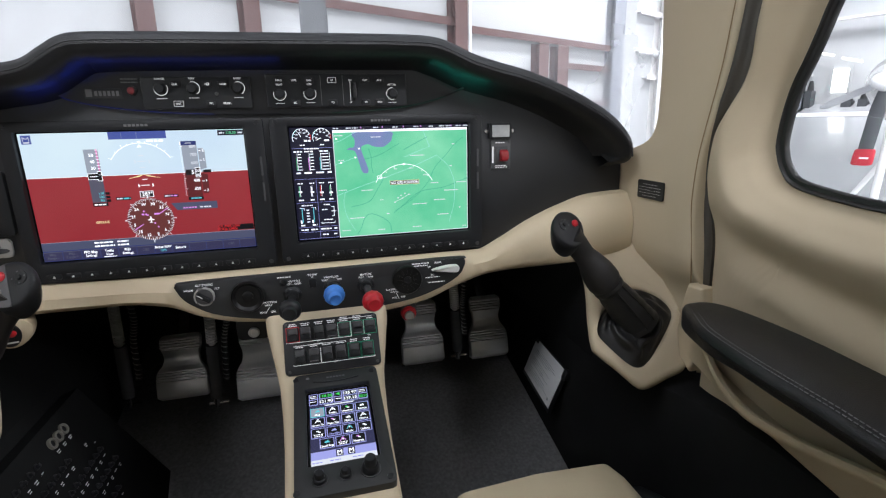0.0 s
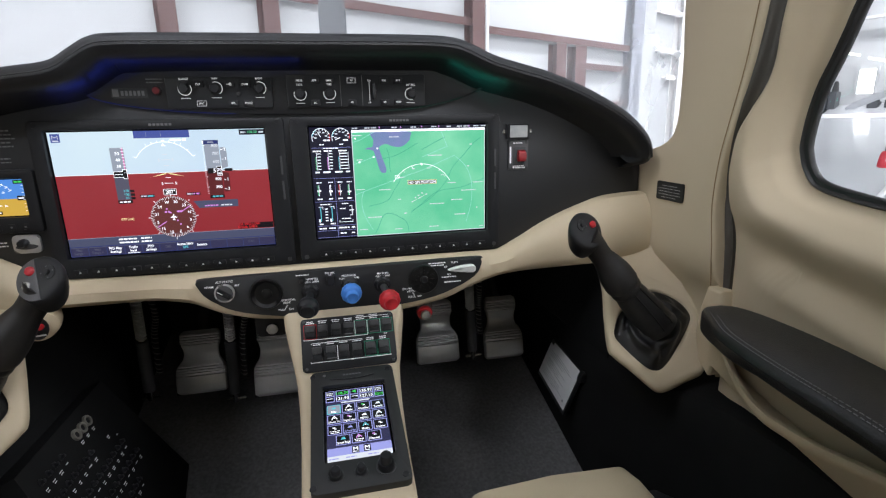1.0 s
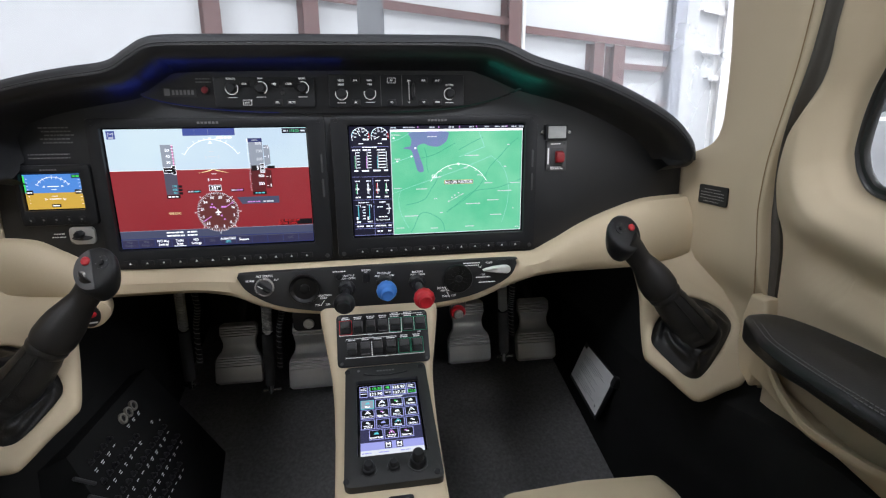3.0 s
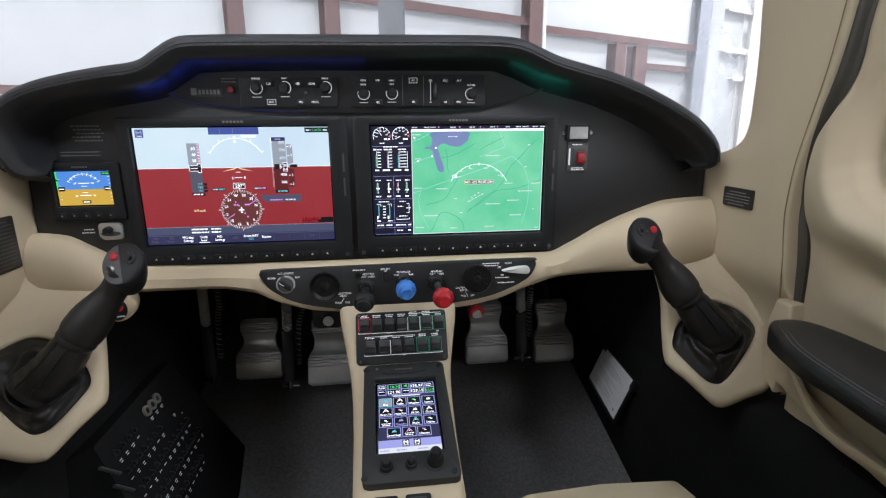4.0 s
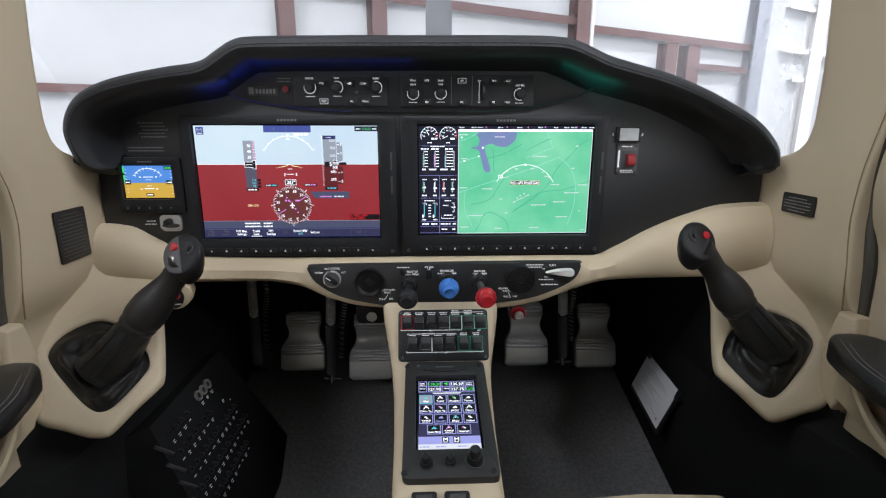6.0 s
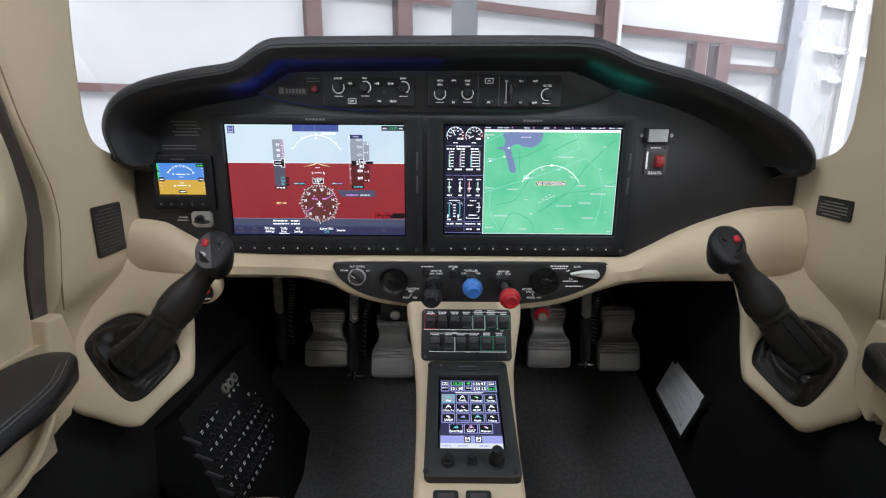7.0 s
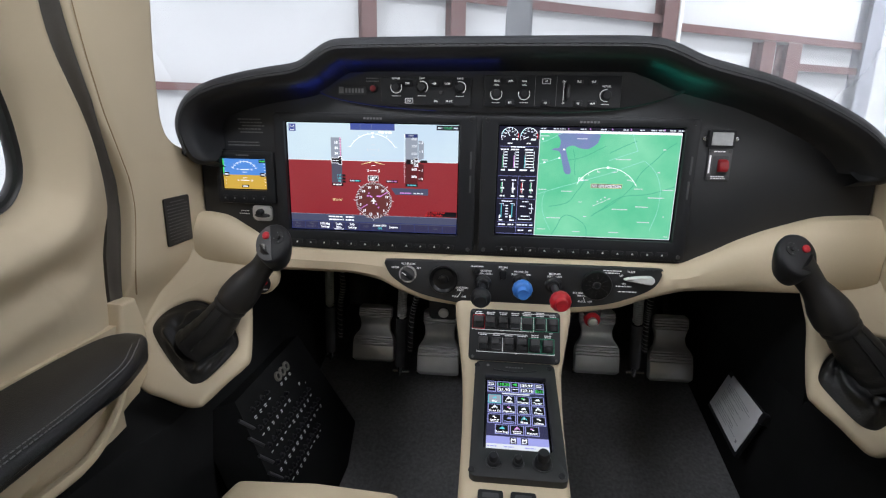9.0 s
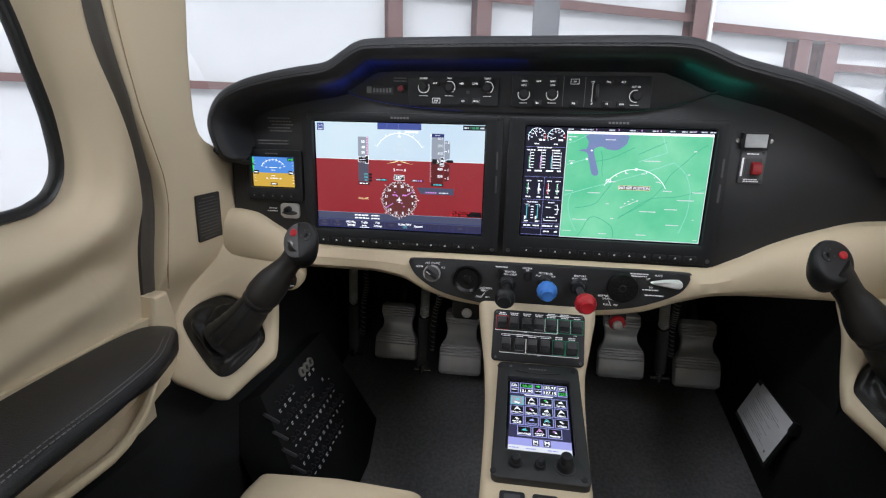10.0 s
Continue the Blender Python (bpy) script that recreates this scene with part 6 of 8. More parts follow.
def autopilot_panels():
    rng = random.Random(21)
    # the sunken bed under the hood, with a curved lower edge
    bed = thing("control_bed", "curved black bed under the glareshield holding control panels", "panel bed")
    lower = [(-0.262, 0.757), (-0.225, 0.738), (-0.17, 0.727), (-0.10, 0.7205), (0.0, 0.7175), (0.10, 0.7185), (0.18, 0.7235), (0.24, 0.735), (0.288, 0.752)]
    low = spline([(x, z, 0) for x, z in lower], 60)
    b = loft([[Vector((p.x, -0.001, p.y)) for p in low], [Vector((p.x, -0.0045, p.y + 0.0005)) for p in low], [Vector((p.x, -0.0055, p.y + 0.002)) for p in low],
              [Vector((p.x, -0.005, max(p.y + 0.004, 0.775 - 0.5 * max(0, abs(p.x - 0.01) - 0.2)))) for p in low]], closed=False, caps=False)
    part("lip", b, HOOD_SKIN, bed, "glossy black curved lip")
    # the lip's blue and green reflections, put in as thin glowing tubes
    part("edge_light", tube([Vector((p.x, -0.0052, p.y + 0.0008)) for p in low[6:26]], 0.0005, 5), LIP_BLUE, bed, "thin blue lit edge")
    part("edge_light", tube([Vector((p.x, -0.0052, p.y + 0.0008)) for p in low[36:54]], 0.0005, 5), LIP_GREEN, bed, "thin green lit edge")
    for x0, x1, z0, z1, nm, lb in ((-0.1435, -0.0135, 0.7265, 0.7655, "display_controller", "black display control panel with three lit knobs"), (0.0055, 0.1945, 0.7265, 0.770, "autopilot_controller", "black autopilot control panel with three lit knobs and keys")):
        e = thing(nm, lb, "control panel")
        part("plate", plate(FRONT, rrect(x0, z0, x1, z1, 0.002, 3), 0.004, 0.009, 0.0008), BEZEL, e)
        F9 = FRONT @ Matrix.Translation((0, 0, 0.0093))
        ink = bmesh.new()
        kn = ((-0.121, 0.7515, "RANGE"), (-0.0835, 0.752, "NAV"), (-0.029, 0.752, "BARO")) if x0 < 0 else ((0.0225, 0.744, "HDG"), (0.0615, 0.7445, "CRS"), (0.174, 0.7435, "ALT SEL"))
        for u, v, tx in kn:
            knob(e, F9 @ Matrix.Translation((u, v, 0)), 0.0066, 0.010)
            strokes(F9, [arc(u, v, 0.0080, -70 if x0 > 0 else -60, 120 if x0 > 0 else 110) if tx in ("NAV", "BARO") else arc(u, v, 0.0080, 80, 290) if tx == "ALT SEL" else arc(u, v, 0.0080, -200, 30)], 0.0008, 0.0004, ink)
            letters(F9, tx, u, v + 0.011, 0.0035, 0.0004, ink)
            for r in writing(rng, u - 0.006, v - 0.0125, 0.012, 0.0012):
                quads(F9, [r], 0.0004, ink)
        keys = ((-0.104, 0.757, "CLR"), (-0.066, 0.757, ""), (-0.047, 0.757, "COM"), (-0.102, 0.733, "ENT"), (-0.063, 0.733, "FPL"), (-0.044, 0.733, "PROC")) if x0 < 0 else \
            ((0.0225, 0.7615, "HDG"), (0.042, 0.7615, "APR"), (0.0615, 0.7615, "NAV"), (0.042, 0.7325, "BC"), (0.0915, 0.7615, "AP"), (0.0915, 0.7325, "FD"), (0.1365, 0.7615, "FLC"), (0.156, 0.7615, "ALT"), (0.1365, 0.7325, "VS"), (0.156, 0.7325, "VNV"))
        for u, v, tx in keys:
            part("key", plate(F9, rrect(u - 0.006, v - 0.0038, u + 0.006, v + 0.0038, 0.0012, 3), -0.001, 0.0018, 0.0006), BEZEL, e)
            if tx:
                letters(F9, tx, u, v - 0.0012, 0.0035, 0.0026, ink)
            else:
                strokes(F9, [[(u - 0.003, v), (u + 0.003, v)], arc(u + 0.001, v, 0.0015, 0, 360, 10)], 0.0006, 0.0026, ink)
            if tx in ("ENT", "AP"):
                strokes(F9, [[(u - 0.0055, v - 0.0032), (u + 0.0055, v - 0.0032), (u + 0.0055, v + 0.0032), (u - 0.0055, v + 0.0032), (u - 0.0055, v - 0.0032)]], 0.0005, 0.0026, ink)
        if x0 > 0:
            part("divider_mark", strokes(F9, [[(0.0765, 0.7285), (0.0765, 0.768)], [(0.106, 0.7285), (0.106, 0.768)]], 0.0006, 0.0004), INK_DIM, e, smooth=0)
            strokes(F9, [[(0.116, 0.735), (0.116, 0.760)]], 0.0007, 0.0004, ink)
            letters(F9, "DN", 0.116, 0.7605, 0.0030, 0.0004, ink)
            letters(F9, "UP", 0.116, 0.7315, 0.0030, 0.0004, ink)
            part("pitch_wheel", revolve(axes((0.1195, -0.0085, 0.7475), (0, 1, 0), (0, 0, 1)), [(0.004, 0), (0.0105, 0.0008), (0.0115, 0.0025), (0.0105, 0.0042), (0.004, 0.005)], 24), GREY_KEY, e, "ribbed pitch wheel")
        else:
            knob(e, F9 @ Matrix.Translation((-0.056, 0.745, 0)), 0.0022, 0.003, GREY_KEY)
        part("lettering", ink, INK_GLOW, e, "white lit lettering", smooth=0)
    # revert button with red lens, and a nameplate
    e = thing("revert_button", "round red push button beside the control panel", "button")
    m = FRONT @ Matrix.Translation((-0.1555, 0.7495, 0.005))
    part("ring", revolve(m, [(0.0062, 0), (0.0058, 0.0025), (0.0045, 0.003), (0.0045, 0.001)], 20), PLASTIC, e)
    part("lens", revolve(m, [(0.0044, 0.001), (0.0042, 0.0042), (0.003, 0.005), (0.0003, 0.0053)], 20), surface("dim_red", (0.16, 0.012, 0.018), 0.4, bump=0), e, "dark red button cap")
    b = quads(FRONT, writing(rng, -0.166, 0.7625, 0.019, 0.0022) + writing(rng, -0.166, 0.7585, 0.019, 0.0022), 0.0066)
    part("lettering", b, INK_DIM, e, smooth=0)
    e = thing("nameplate", "engraved dark metal nameplate with pale marks", "nameplate")
    part("plate", plate(FRONT, rrect(-0.208, 0.7405, -0.166, 0.7525, 0.001, 2), 0.003, 0.0064, 0.0004), PANEL, e)
    part("engraving", quads(FRONT, [(-0.2065, 0.7425, -0.1995, 0.7515)] + [(-0.197 + k * 0.0048, 0.7435, -0.1938 + k * 0.0048, 0.7495) for k in range(6)], 0.0066), INK_DIM, e, smooth=0)
    # printed notes on the panel face
    e = thing("placard", "small grey printed notes on the black panel", "placard", "panel notes")
    b = bmesh.new()
    for k in range(5):
        quads(FRONT, writing(rng, -0.368 + (k % 3) * 0.003, 0.702 - k * 0.0048, 0.036, 0.0026), 0.0006, b)
    for k in range(2):
        quads(FRONT, writing(rng, -0.386, 0.668 - k * 0.0046, 0.050, 0.0022), 0.0006, b)
    part("print", b, INK_DIM, e, smooth=0)


autopilot_panels()


def panel_switches():
    rng = random.Random(31)
    e = thing("master_switch", "silver rocker switch with a black lever slot", "switch")
    part("plate", plate(FRONT, rrect(-0.354, 0.547, -0.322, 0.5715, 0.006, 5), 0.0, 0.004, 0.0012), CHROME, e, "silver plate")
    part("slot", plate(FRONT, ellipse(-0.338, 0.556, 0.013, 0.0035), 0.003, 0.0045, 0.0003), DARK_TRIM, e)
    part("lever", revolve(FRONT @ Matrix.Translation((-0.339, 0.562, 0.004)), [(0.005, 0), (0.0055, 0.006), (0.004, 0.012), (0.0003, 0.013)], 16), PLASTIC, e)
    part("lettering", quads(FRONT, writing(rng, -0.374, 0.561, 0.013, 0.0022) + writing(rng, -0.377, 0.5565, 0.017, 0.0022), 0.0006), INK, e, smooth=0)
    e = thing("annunciator_lamp", "square pale lamp in a black holder", "indicator lamp")
    part("holder", plate(FRONT, rrect(0.3205, 0.6765, 0.3565, 0.6995, 0.002, 3), 0.0, 0.007, 0.001), PLASTIC, e)
    part("lens", plate(FRONT, rrect(0.3245, 0.679, 0.3525, 0.697, 0.001, 3), 0.006, 0.0085, 0.0008), surface("pale_lens", (0.34, 0.35, 0.35), 0.2, vary=0.15, scale=80, bump=0.2, grain=200), e, "pale translucent lens")
    for u in (0.3175, 0.3595):
        part("screw", revolve(FRONT @ Matrix.Translation((u, 0.688, 0)), [(0.0035, 0), (0.003, 0.0016), (0.0005, 0.0017)], 12), STEEL, e)
    e = thing("guarded_switch", "red guarded toggle switch on a grey plate", "switch")
    part("plate", plate(FRONT, rrect(0.3245, 0.630, 0.3565, 0.6745, 0.002, 3), 0.0, 0.003, 0.0006), surface("grey_plate", (0.055, 0.055, 0.058), 0.5, bump=0.05), e, "grey marked plate")
    part("well", plate(FRONT, rrect(0.3315, 0.6375, 0.3515, 0.6645, 0.002, 3), 0.002, 0.0042, 0.0005), DARK_TRIM, e)
    rings = []
    for w, v0, v1 in ((0.004, 0.642, 0.660), (0.008, 0.6422, 0.6598), (0.0115, 0.6435, 0.6575), (0.0125, 0.646, 0.655)):
        rings.append([FRONT @ Vector((u, v, w)) for u, v in rrect(0.338, v0, 0.350, v1, 0.002, 3)])
    part("guard", loft(rings), surface("dark_red_guard", (0.22, 0.010, 0.014), 0.4, bump=0.05), e, "red hinged guard")
    b = quads(FRONT, writing(rng, 0.331, 0.6695, 0.016, 0.002) + writing(rng, 0.331, 0.632, 0.02, 0.002) + writing(rng, 0.331, 0.6345, 0.018, 0.002) + [(0.326, 0.64, 0.3285, 0.665)], 0.0033)
    part("lettering", b, INK, e, smooth=0)
    for u, v in ((0.328, 0.6715), (0.353, 0.6715), (0.328, 0.633), (0.3535, 0.633)):
        part("screw", revolve(FRONT @ Matrix.Translation((u, v, 0.0025)), [(0.0026, 0), (0.0022, 0.0014), (0.0004, 0.0015)], 12), DARK_TRIM, e)


panel_switches()


def engine_controls():
    """The dark strip in the padded band with its knobs."""
    rng = random.Random(41)
    S = FRONT @ Matrix.Translation((0, 0, 0.030))
    e = thing("control_strip", "dark grey control strip with white lettering in the padded band", "control panel")
    out = [(-0.135, 0.4975), (-0.12, 0.5005), (0.0, 0.5015), (0.14, 0.5025), (0.262, 0.5025), (0.270, 0.499), (0.271, 0.491), (0.26, 0.473), (0.226, 0.4555), (0.182, 0.443), (0.095, 0.4345), (0.009, 0.4345), (-0.042, 0.440), (-0.091, 0.4525), (-0.123, 0.473), (-0.134, 0.490)]
    o = spline([(x, z, 0) for x, z in out], 64, True)
    part("plate", plate(S, [(p.x, p.y) for p in o], -0.006, 0.0045, 0.0012), surface("strip_grey", (0.028, 0.0292, 0.032), 0.45, vary=0.12, scale=20, grain=1200, bump=0.08), e, "dark grey strip")
    T = S @ Matrix.Translation((0, 0, 0.0048))
    ink = bmesh.new()
    for tx, u, v, sz in (("ALT STATIC", -0.099, 0.4945, 0.0038), ("NORM", -0.119, 0.4885, 0.0034), ("ALT", -0.083, 0.4885, 0.0034), ("INDUCTION", -0.019, 0.4605, 0.0036), ("HEAT", -0.019, 0.4565, 0.0036), ("PULL", -0.027, 0.4465, 0.0036), ("ON", -0.014, 0.4465, 0.0036),
                          ("THROTTLE", 0.0165, 0.4885, 0.0036), ("PUSH - OPEN", 0.0165, 0.4845, 0.0034), ("PROPELLER", 0.070, 0.4895, 0.0036), ("PUSH - INCR RPM", 0.070, 0.4855, 0.0032), ("MIXTURE", 0.119, 0.4885, 0.0036), ("PULL - LEAN", 0.119, 0.4845, 0.0034),
                          ("FLAPS", 0.228, 0.4965, 0.0036), ("UP", 0.2145, 0.4905, 0.0036), ("TO", 0.219, 0.478, 0.0034), ("SPD BRK", 0.0435, 0.4955, 0.0032), ("UP", 0.0435, 0.4925, 0.0030), ("ECS FIREWALL", 0.160, 0.461, 0.0034), ("SHUTOFF", 0.162, 0.457, 0.0034), ("PULL", 0.160, 0.448, 0.0034), ("OFF", 0.173, 0.448, 0.0034)):
        letters(T, tx, u, v, sz * 1.12, 0.0003, ink)
    quads(T, writing(rng, -0.004, 0.4955, 0.018, 0.0022) + writing(rng, 0.188, 0.4975, 0.026, 0.0022) + writing(rng, 0.190, 0.494, 0.022, 0.0022) + writing(rng, 0.208, 0.4745, 0.022, 0.0022) + writing(rng, 0.212, 0.4665, 0.026, 0.0022), 0.0003, ink)
    strokes(T, [[(-0.0235, 0.447), (-0.0185, 0.4545)], [(0.1665, 0.4475), (0.163, 0.4555)]], 0.0008, 0.0003, ink)
    part("lettering", ink, INK_GLOW, e, "white lettering", smooth=0)
    # static source selector
    m = T @ Matrix.Translation((-0.0995, 0.4805, 0))
    k = part("selector", revolve(m, [(0.0125, 0), (0.0125, 0.003), (0.0105, 0.005), (0.0003, 0.0052)], 28), FACE_GREY, e, "round grey selector knob")
    part("ring", frame_ring(m, ellipse(0, 0, 0.0132, 0.0132), ellipse(0, 0, 0.0112, 0.0112), 0.001, 0.0056, 0.002, 0.0005), CHROME, k, "silver ring")
    part("pointer", plate(m @ Matrix.Rotation(radians(-35), 4, "Z"), rrect(-0.010, -0.0028, 0.010, 0.0028, 0.0025, 4), 0.004, 0.012, 0.001), PLASTIC, k)
    part("pointer_mark", quads(m @ Matrix.Rotation(radians(-35), 4, "Z"), [(-0.009, -0.0007, -0.001, 0.0007)], 0.0123), INK, k, smooth=0)
    # a deep dished pull knob and a flat ribbed one
    m = T @ Matrix.Translation((-0.045, 0.474, 0))
    k = part("heat_knob", revolve(m, [(0.0222, 0), (0.0222, 0.0035), (0.0212, 0.0050), (0.0200, 0.0048), (0.0170, 0.0005), (0.0120, -0.0025), (0.0003, -0.0030)], 36), DEEP_BLACK, e, "large black dished pull knob")
    part("hub", revolve(m, [(0.0075, -0.003), (0.0070, 0.002), (0.0050, 0.0032), (0.0003, 0.0034)], 24), DEEP_BLACK, k)
    m = T @ Matrix.Translation((0.180, 0.476, 0))
    k = part("shutoff_knob", revolve(m, [(0.0222, 0), (0.0222, 0.0040), (0.0210, 0.0056), (0.0180, 0.0058), (0.0120, 0.0050), (0.0003, 0.0048)], 36), DEEP_BLACK, e, "large flat black pull knob")
    part("hub", revolve(m, [(0.0062, 0.004), (0.0058, 0.0072), (0.0040, 0.0080), (0.0036, 0.0066), (0.0003, 0.0064)], 24), PLASTIC, k)
    for a in range(0, 360, 30):
        rm = m @ Matrix.Rotation(radians(a), 4, "Z")
        part("rib", plate(rm, rrect(0.0085, -0.0007, 0.0185, 0.0007, 0.0005, 2), 0.0045, 0.0061, 0.0003), DEEP_BLACK, k)
    # small toggles
    m = T @ Matrix.Translation((0.0045, 0.4895, 0))
    part("guard_knob", revolve(m, [(0.0055, 0), (0.005, 0.004), (0.0035, 0.006), (0.0003, 0.0062)], 16), PLASTIC, e)
    part("rocker", plate(T, rrect(0.0385, 0.4785, 0.0485, 0.4915, 0.001, 2), 0, 0.004, 0.0012), PLASTIC, e, "small rocker switch")
    # flap lever
    fl = [(0.2165, 0.4885), (0.232, 0.4930), (0.251, 0.4945), (0.2575, 0.4925), (0.259, 0.4875), (0.2565, 0.4835), (0.251, 0.4825), (0.233, 0.4850)]
    part("flap_lever", plate(T, [(p.x, p.y) for p in spline([(x, z, 0) for x, z in fl], 40, True)], 0.004, 0.012, 0.002, steps=3), surface("white_lever", (0.7, 0.7, 0.68), 0.4, vary=0.05, bump=0.03), e, "white wedge flap lever")
    # push-pull levers: shaft, collar and shaped knob
    for u, v, mt, dx, dz, ln, nm, lb in ((0.0145, 0.4705, PLASTIC, -0.002, -0.004, 0.052, "throttle", "black push-pull throttle knob"), (0.0705, 0.4765, BLUE, 0.001, -0.0045, 0.024, "propeller_lever", "blue fluted push-pull propeller knob"), (0.118, 0.4735, RED, 0.003, -0.004, 0.060, "mixture_lever", "red fluted push-pull mixture knob")):
        t = thing(nm, lb, "engine control", "engine controls")
        base = T @ Vector((u, v, 0))
        tip = T @ Vector((u + dx, v + dz, ln))
        d = (tip - base).normalized()
        fm = Matrix.Translation(base) @ d.to_track_quat("Z", "Y").to_matrix().to_4x4()
        full = (tip - base).length
        part("bush", revolve(T @ Matrix.Translation((u, v, 0)), [(0.0125, 0), (0.0125, 0.002), (0.009, 0.005), (0.008, 0.012), (0.005, 0.0125)], 24), PLASTIC, t, "black collar")
        part("shaft", revolve(fm, [(0.0052, 0), (0.0052, full - 0.004)], 16), GREY_KEY if mt is RED else PLASTIC, t)
        km = Matrix.Translation(tip) @ d.to_track_quat("Z", "Y").to_matrix().to_4x4()
        seg = 84
        rings = []
        for r, w, flute in ((0.006, -0.013, 0), (0.0088, -0.011, 0), (0.0122, -0.007, 0.02), (0.0140, -0.003, 0.018), (0.0146, 0.001, 0.019), (0.0144, 0.004, 0.018), (0.0134, 0.0066, 0.010), (0.0118, 0.0084, 0), (0.0096, 0.0092, 0), (0.0090, 0.0100, 0), (0.0088, 0.0158, 0), (0.0083, 0.0170, 0), (0.0074, 0.0174, 0), (0.0066, 0.0168, 0), (0.0003, 0.0166, 0)):
            if mt is PLASTIC:
                flute = 0
            wave = [r * (1 + flute * math.cos(12 * 2 * math.pi * j / seg)) for j in range(seg)]
            rings.append([km @ Vector((q * math.cos(2 * math.pi * j / seg), q * math.sin(2 * math.pi * j / seg), w)) for j, q in enumerate(wave)])
        part("knob", loft(rings), mt, t, smooth=65)


engine_controls()


def console_parts():
    rng = random.Random(51)
    # rocker switch panel
    e = thing("switch_panel", "black panel of rocker switches with white and green lettering", "switch panel")
    part("plate", plate(SW, rrect(-0.0625, -0.0715, 0.0695, 0.0035, 0.006, 4), -0.002, 0.004, 0.001), PLASTIC, e)
    T = SW @ Matrix.Translation((0, 0, 0.0043))
    ink, red, green = bmesh.new(), bmesh.new(), bmesh.new()
    row1 = [(-0.0495, "red"), (-0.0320, ""), (-0.0137, ""), (0.0038, "lit"), (0.0214, "green"), (0.0402, "green lit"), (0.0584, "green")]
    row2 = [(-0.0417, ""), (-0.0226, "lit"), (-0.0045, ""), (0.0139, ""), (0.0331, "green"), (0.0518, "green")]
    for row, v, hh in ((row1, -0.0157, 0.0088), (row2, -0.0467, 0.0092)):
        for u, c in row:
            sw = part("rocker", plate(T, rrect(u - 0.0068, v - hh, u + 0.0068, v + hh, 0.001, 2), -0.001, 0.0036, 0.001), BEZEL, e)
            part("rocker_top", plate(T, rrect(u - 0.0064, v - 0.0005, u + 0.0064, v + hh - 0.0005, 0.001, 2), 0.003, 0.0060, 0.0012), GREY_KEY, sw, "grey rocker top")
            if "lit" in c:
                part("rocker_mark", quads(T, [(u - 0.0060, v - hh + 0.0004, u + 0.0060, v - hh + 0.0016)], 0.0039), INK_DIM, sw, smooth=0)
            if c and c != "lit":
                strokes(T, [[(u - 0.0086, v - hh - 0.0012), (u + 0.0086, v - hh - 0.0012), (u + 0.0086, v + hh + 0.0012), (u - 0.0086, v + hh + 0.0012), (u - 0.0086, v - hh - 0.0012)]], 0.0008, 0.0003, red if c == "red" else green)
            top = v + hh + 0.0024
            lines = rng.choice((1, 2, 2, 3)) if v > -0.03 else rng.choice((1, 1, 2))
            for k in range(lines):
                wd = rng.uniform(0.0075, 0.0125)
                quads(T, writing(rng, u - wd / 2, top + 0.0024 * k, wd, 0.0017, 0.3), 0.0003, ink)
    strokes(T, [[(-0.0585, -0.0255), (-0.0585, -0.0270), (0.0305, -0.0270), (0.0305, -0.0255)], [(-0.0505, -0.0572), (-0.0505, -0.0588), (0.0612, -0.0588), (0.0612, -0.0572)], [(-0.0490, -0.0338), (-0.0490, -0.0322), (0.0217, -0.0322), (0.0217, -0.0338)], [(0.014, -0.0008), (0.062, -0.0008)]], 0.0007, 0.0003, ink)
    for u, v0 in ((0.0128, -0.0255), (0.0308, -0.0255), (0.0492, -0.0255), (-0.0135, -0.0575)):
        quads(T, [(u - 0.0007, v0 + k * 0.0029, u + 0.0007, v0 + k * 0.0029 + 0.0021) for k in range(7)], 0.0003, ink)
    for u, v in ((-0.0150, -0.0280), (0.0060, -0.0598), (0.0560, -0.0285)):
        letters(T, "OFF", u, v - 0.0005, 0.0028, 0.0005, ink)
    letters(T, "LIGHTS", -0.0140, -0.0328, 0.0026, 0.0005, ink)
    part("lettering", ink, INK_GLOW, e, "white lettering", smooth=0)
    part("red_marking", red, INK_RED, e, "red outline", smooth=0)
    part("green_marking", green, INK_GREEN, e, "green outlines", smooth=0)
    for u, v in ((-0.058, -0.0005), (0.065, -0.0005), (-0.0565, -0.0665), (0.0640, -0.0665)):
        part("screw", revolve(SW @ Matrix.Translation((u, v, 0.0035)), [(0.0022, 0), (0.002, 0.001), (0.0003, 0.0011)], 12), GREY_KEY, e)

    # touch controller
    e = thing("touch_controller", "lit portrait touch controller with icons and three black knobs", "touch controller")
    outer, inner = rrect(-0.0550, -0.153, 0.0565, 0.0325, 0.008, 5), rrect(-0.0400, -0.1140, 0.0425, 0.0050, 0.003, 5)
    part("bezel", frame_ring(GT, outer, inner, -0.004, 0.010, 0.0018, 0.002), surface("bezel_grey", (0.017, 0.0175, 0.018), 0.5, vary=0.1, grain=1400, bump=0.08), e, "dark grey bezel")
    part("screen", plate(GT, inner, -0.001, 0.0015, 0.0002), LENS, e)
    s = Screen(e, GT @ Matrix.Translation((-0.0365, 0.0010, 0.0014)), 0.0760, 0.1110)
    s.rect(E_KEY, 0, 0, 0, 1, 1)
    for a, b_ in ((0.0, 0.15), (0.175, 0.40), (0.415, 0.56), (0.575, 0.82), (0.835, 1.0)):
        s.rect(E_LAV, 1, a, 0.0, b_, 0.175)
        s.rect(E_BLACK, 2, a + 0.012, 0.010, b_ - 0.012, 0.165)
        s.rect(E_LAV, 3, a + 0.01, 0.084, b_ - 0.01, 0.095)
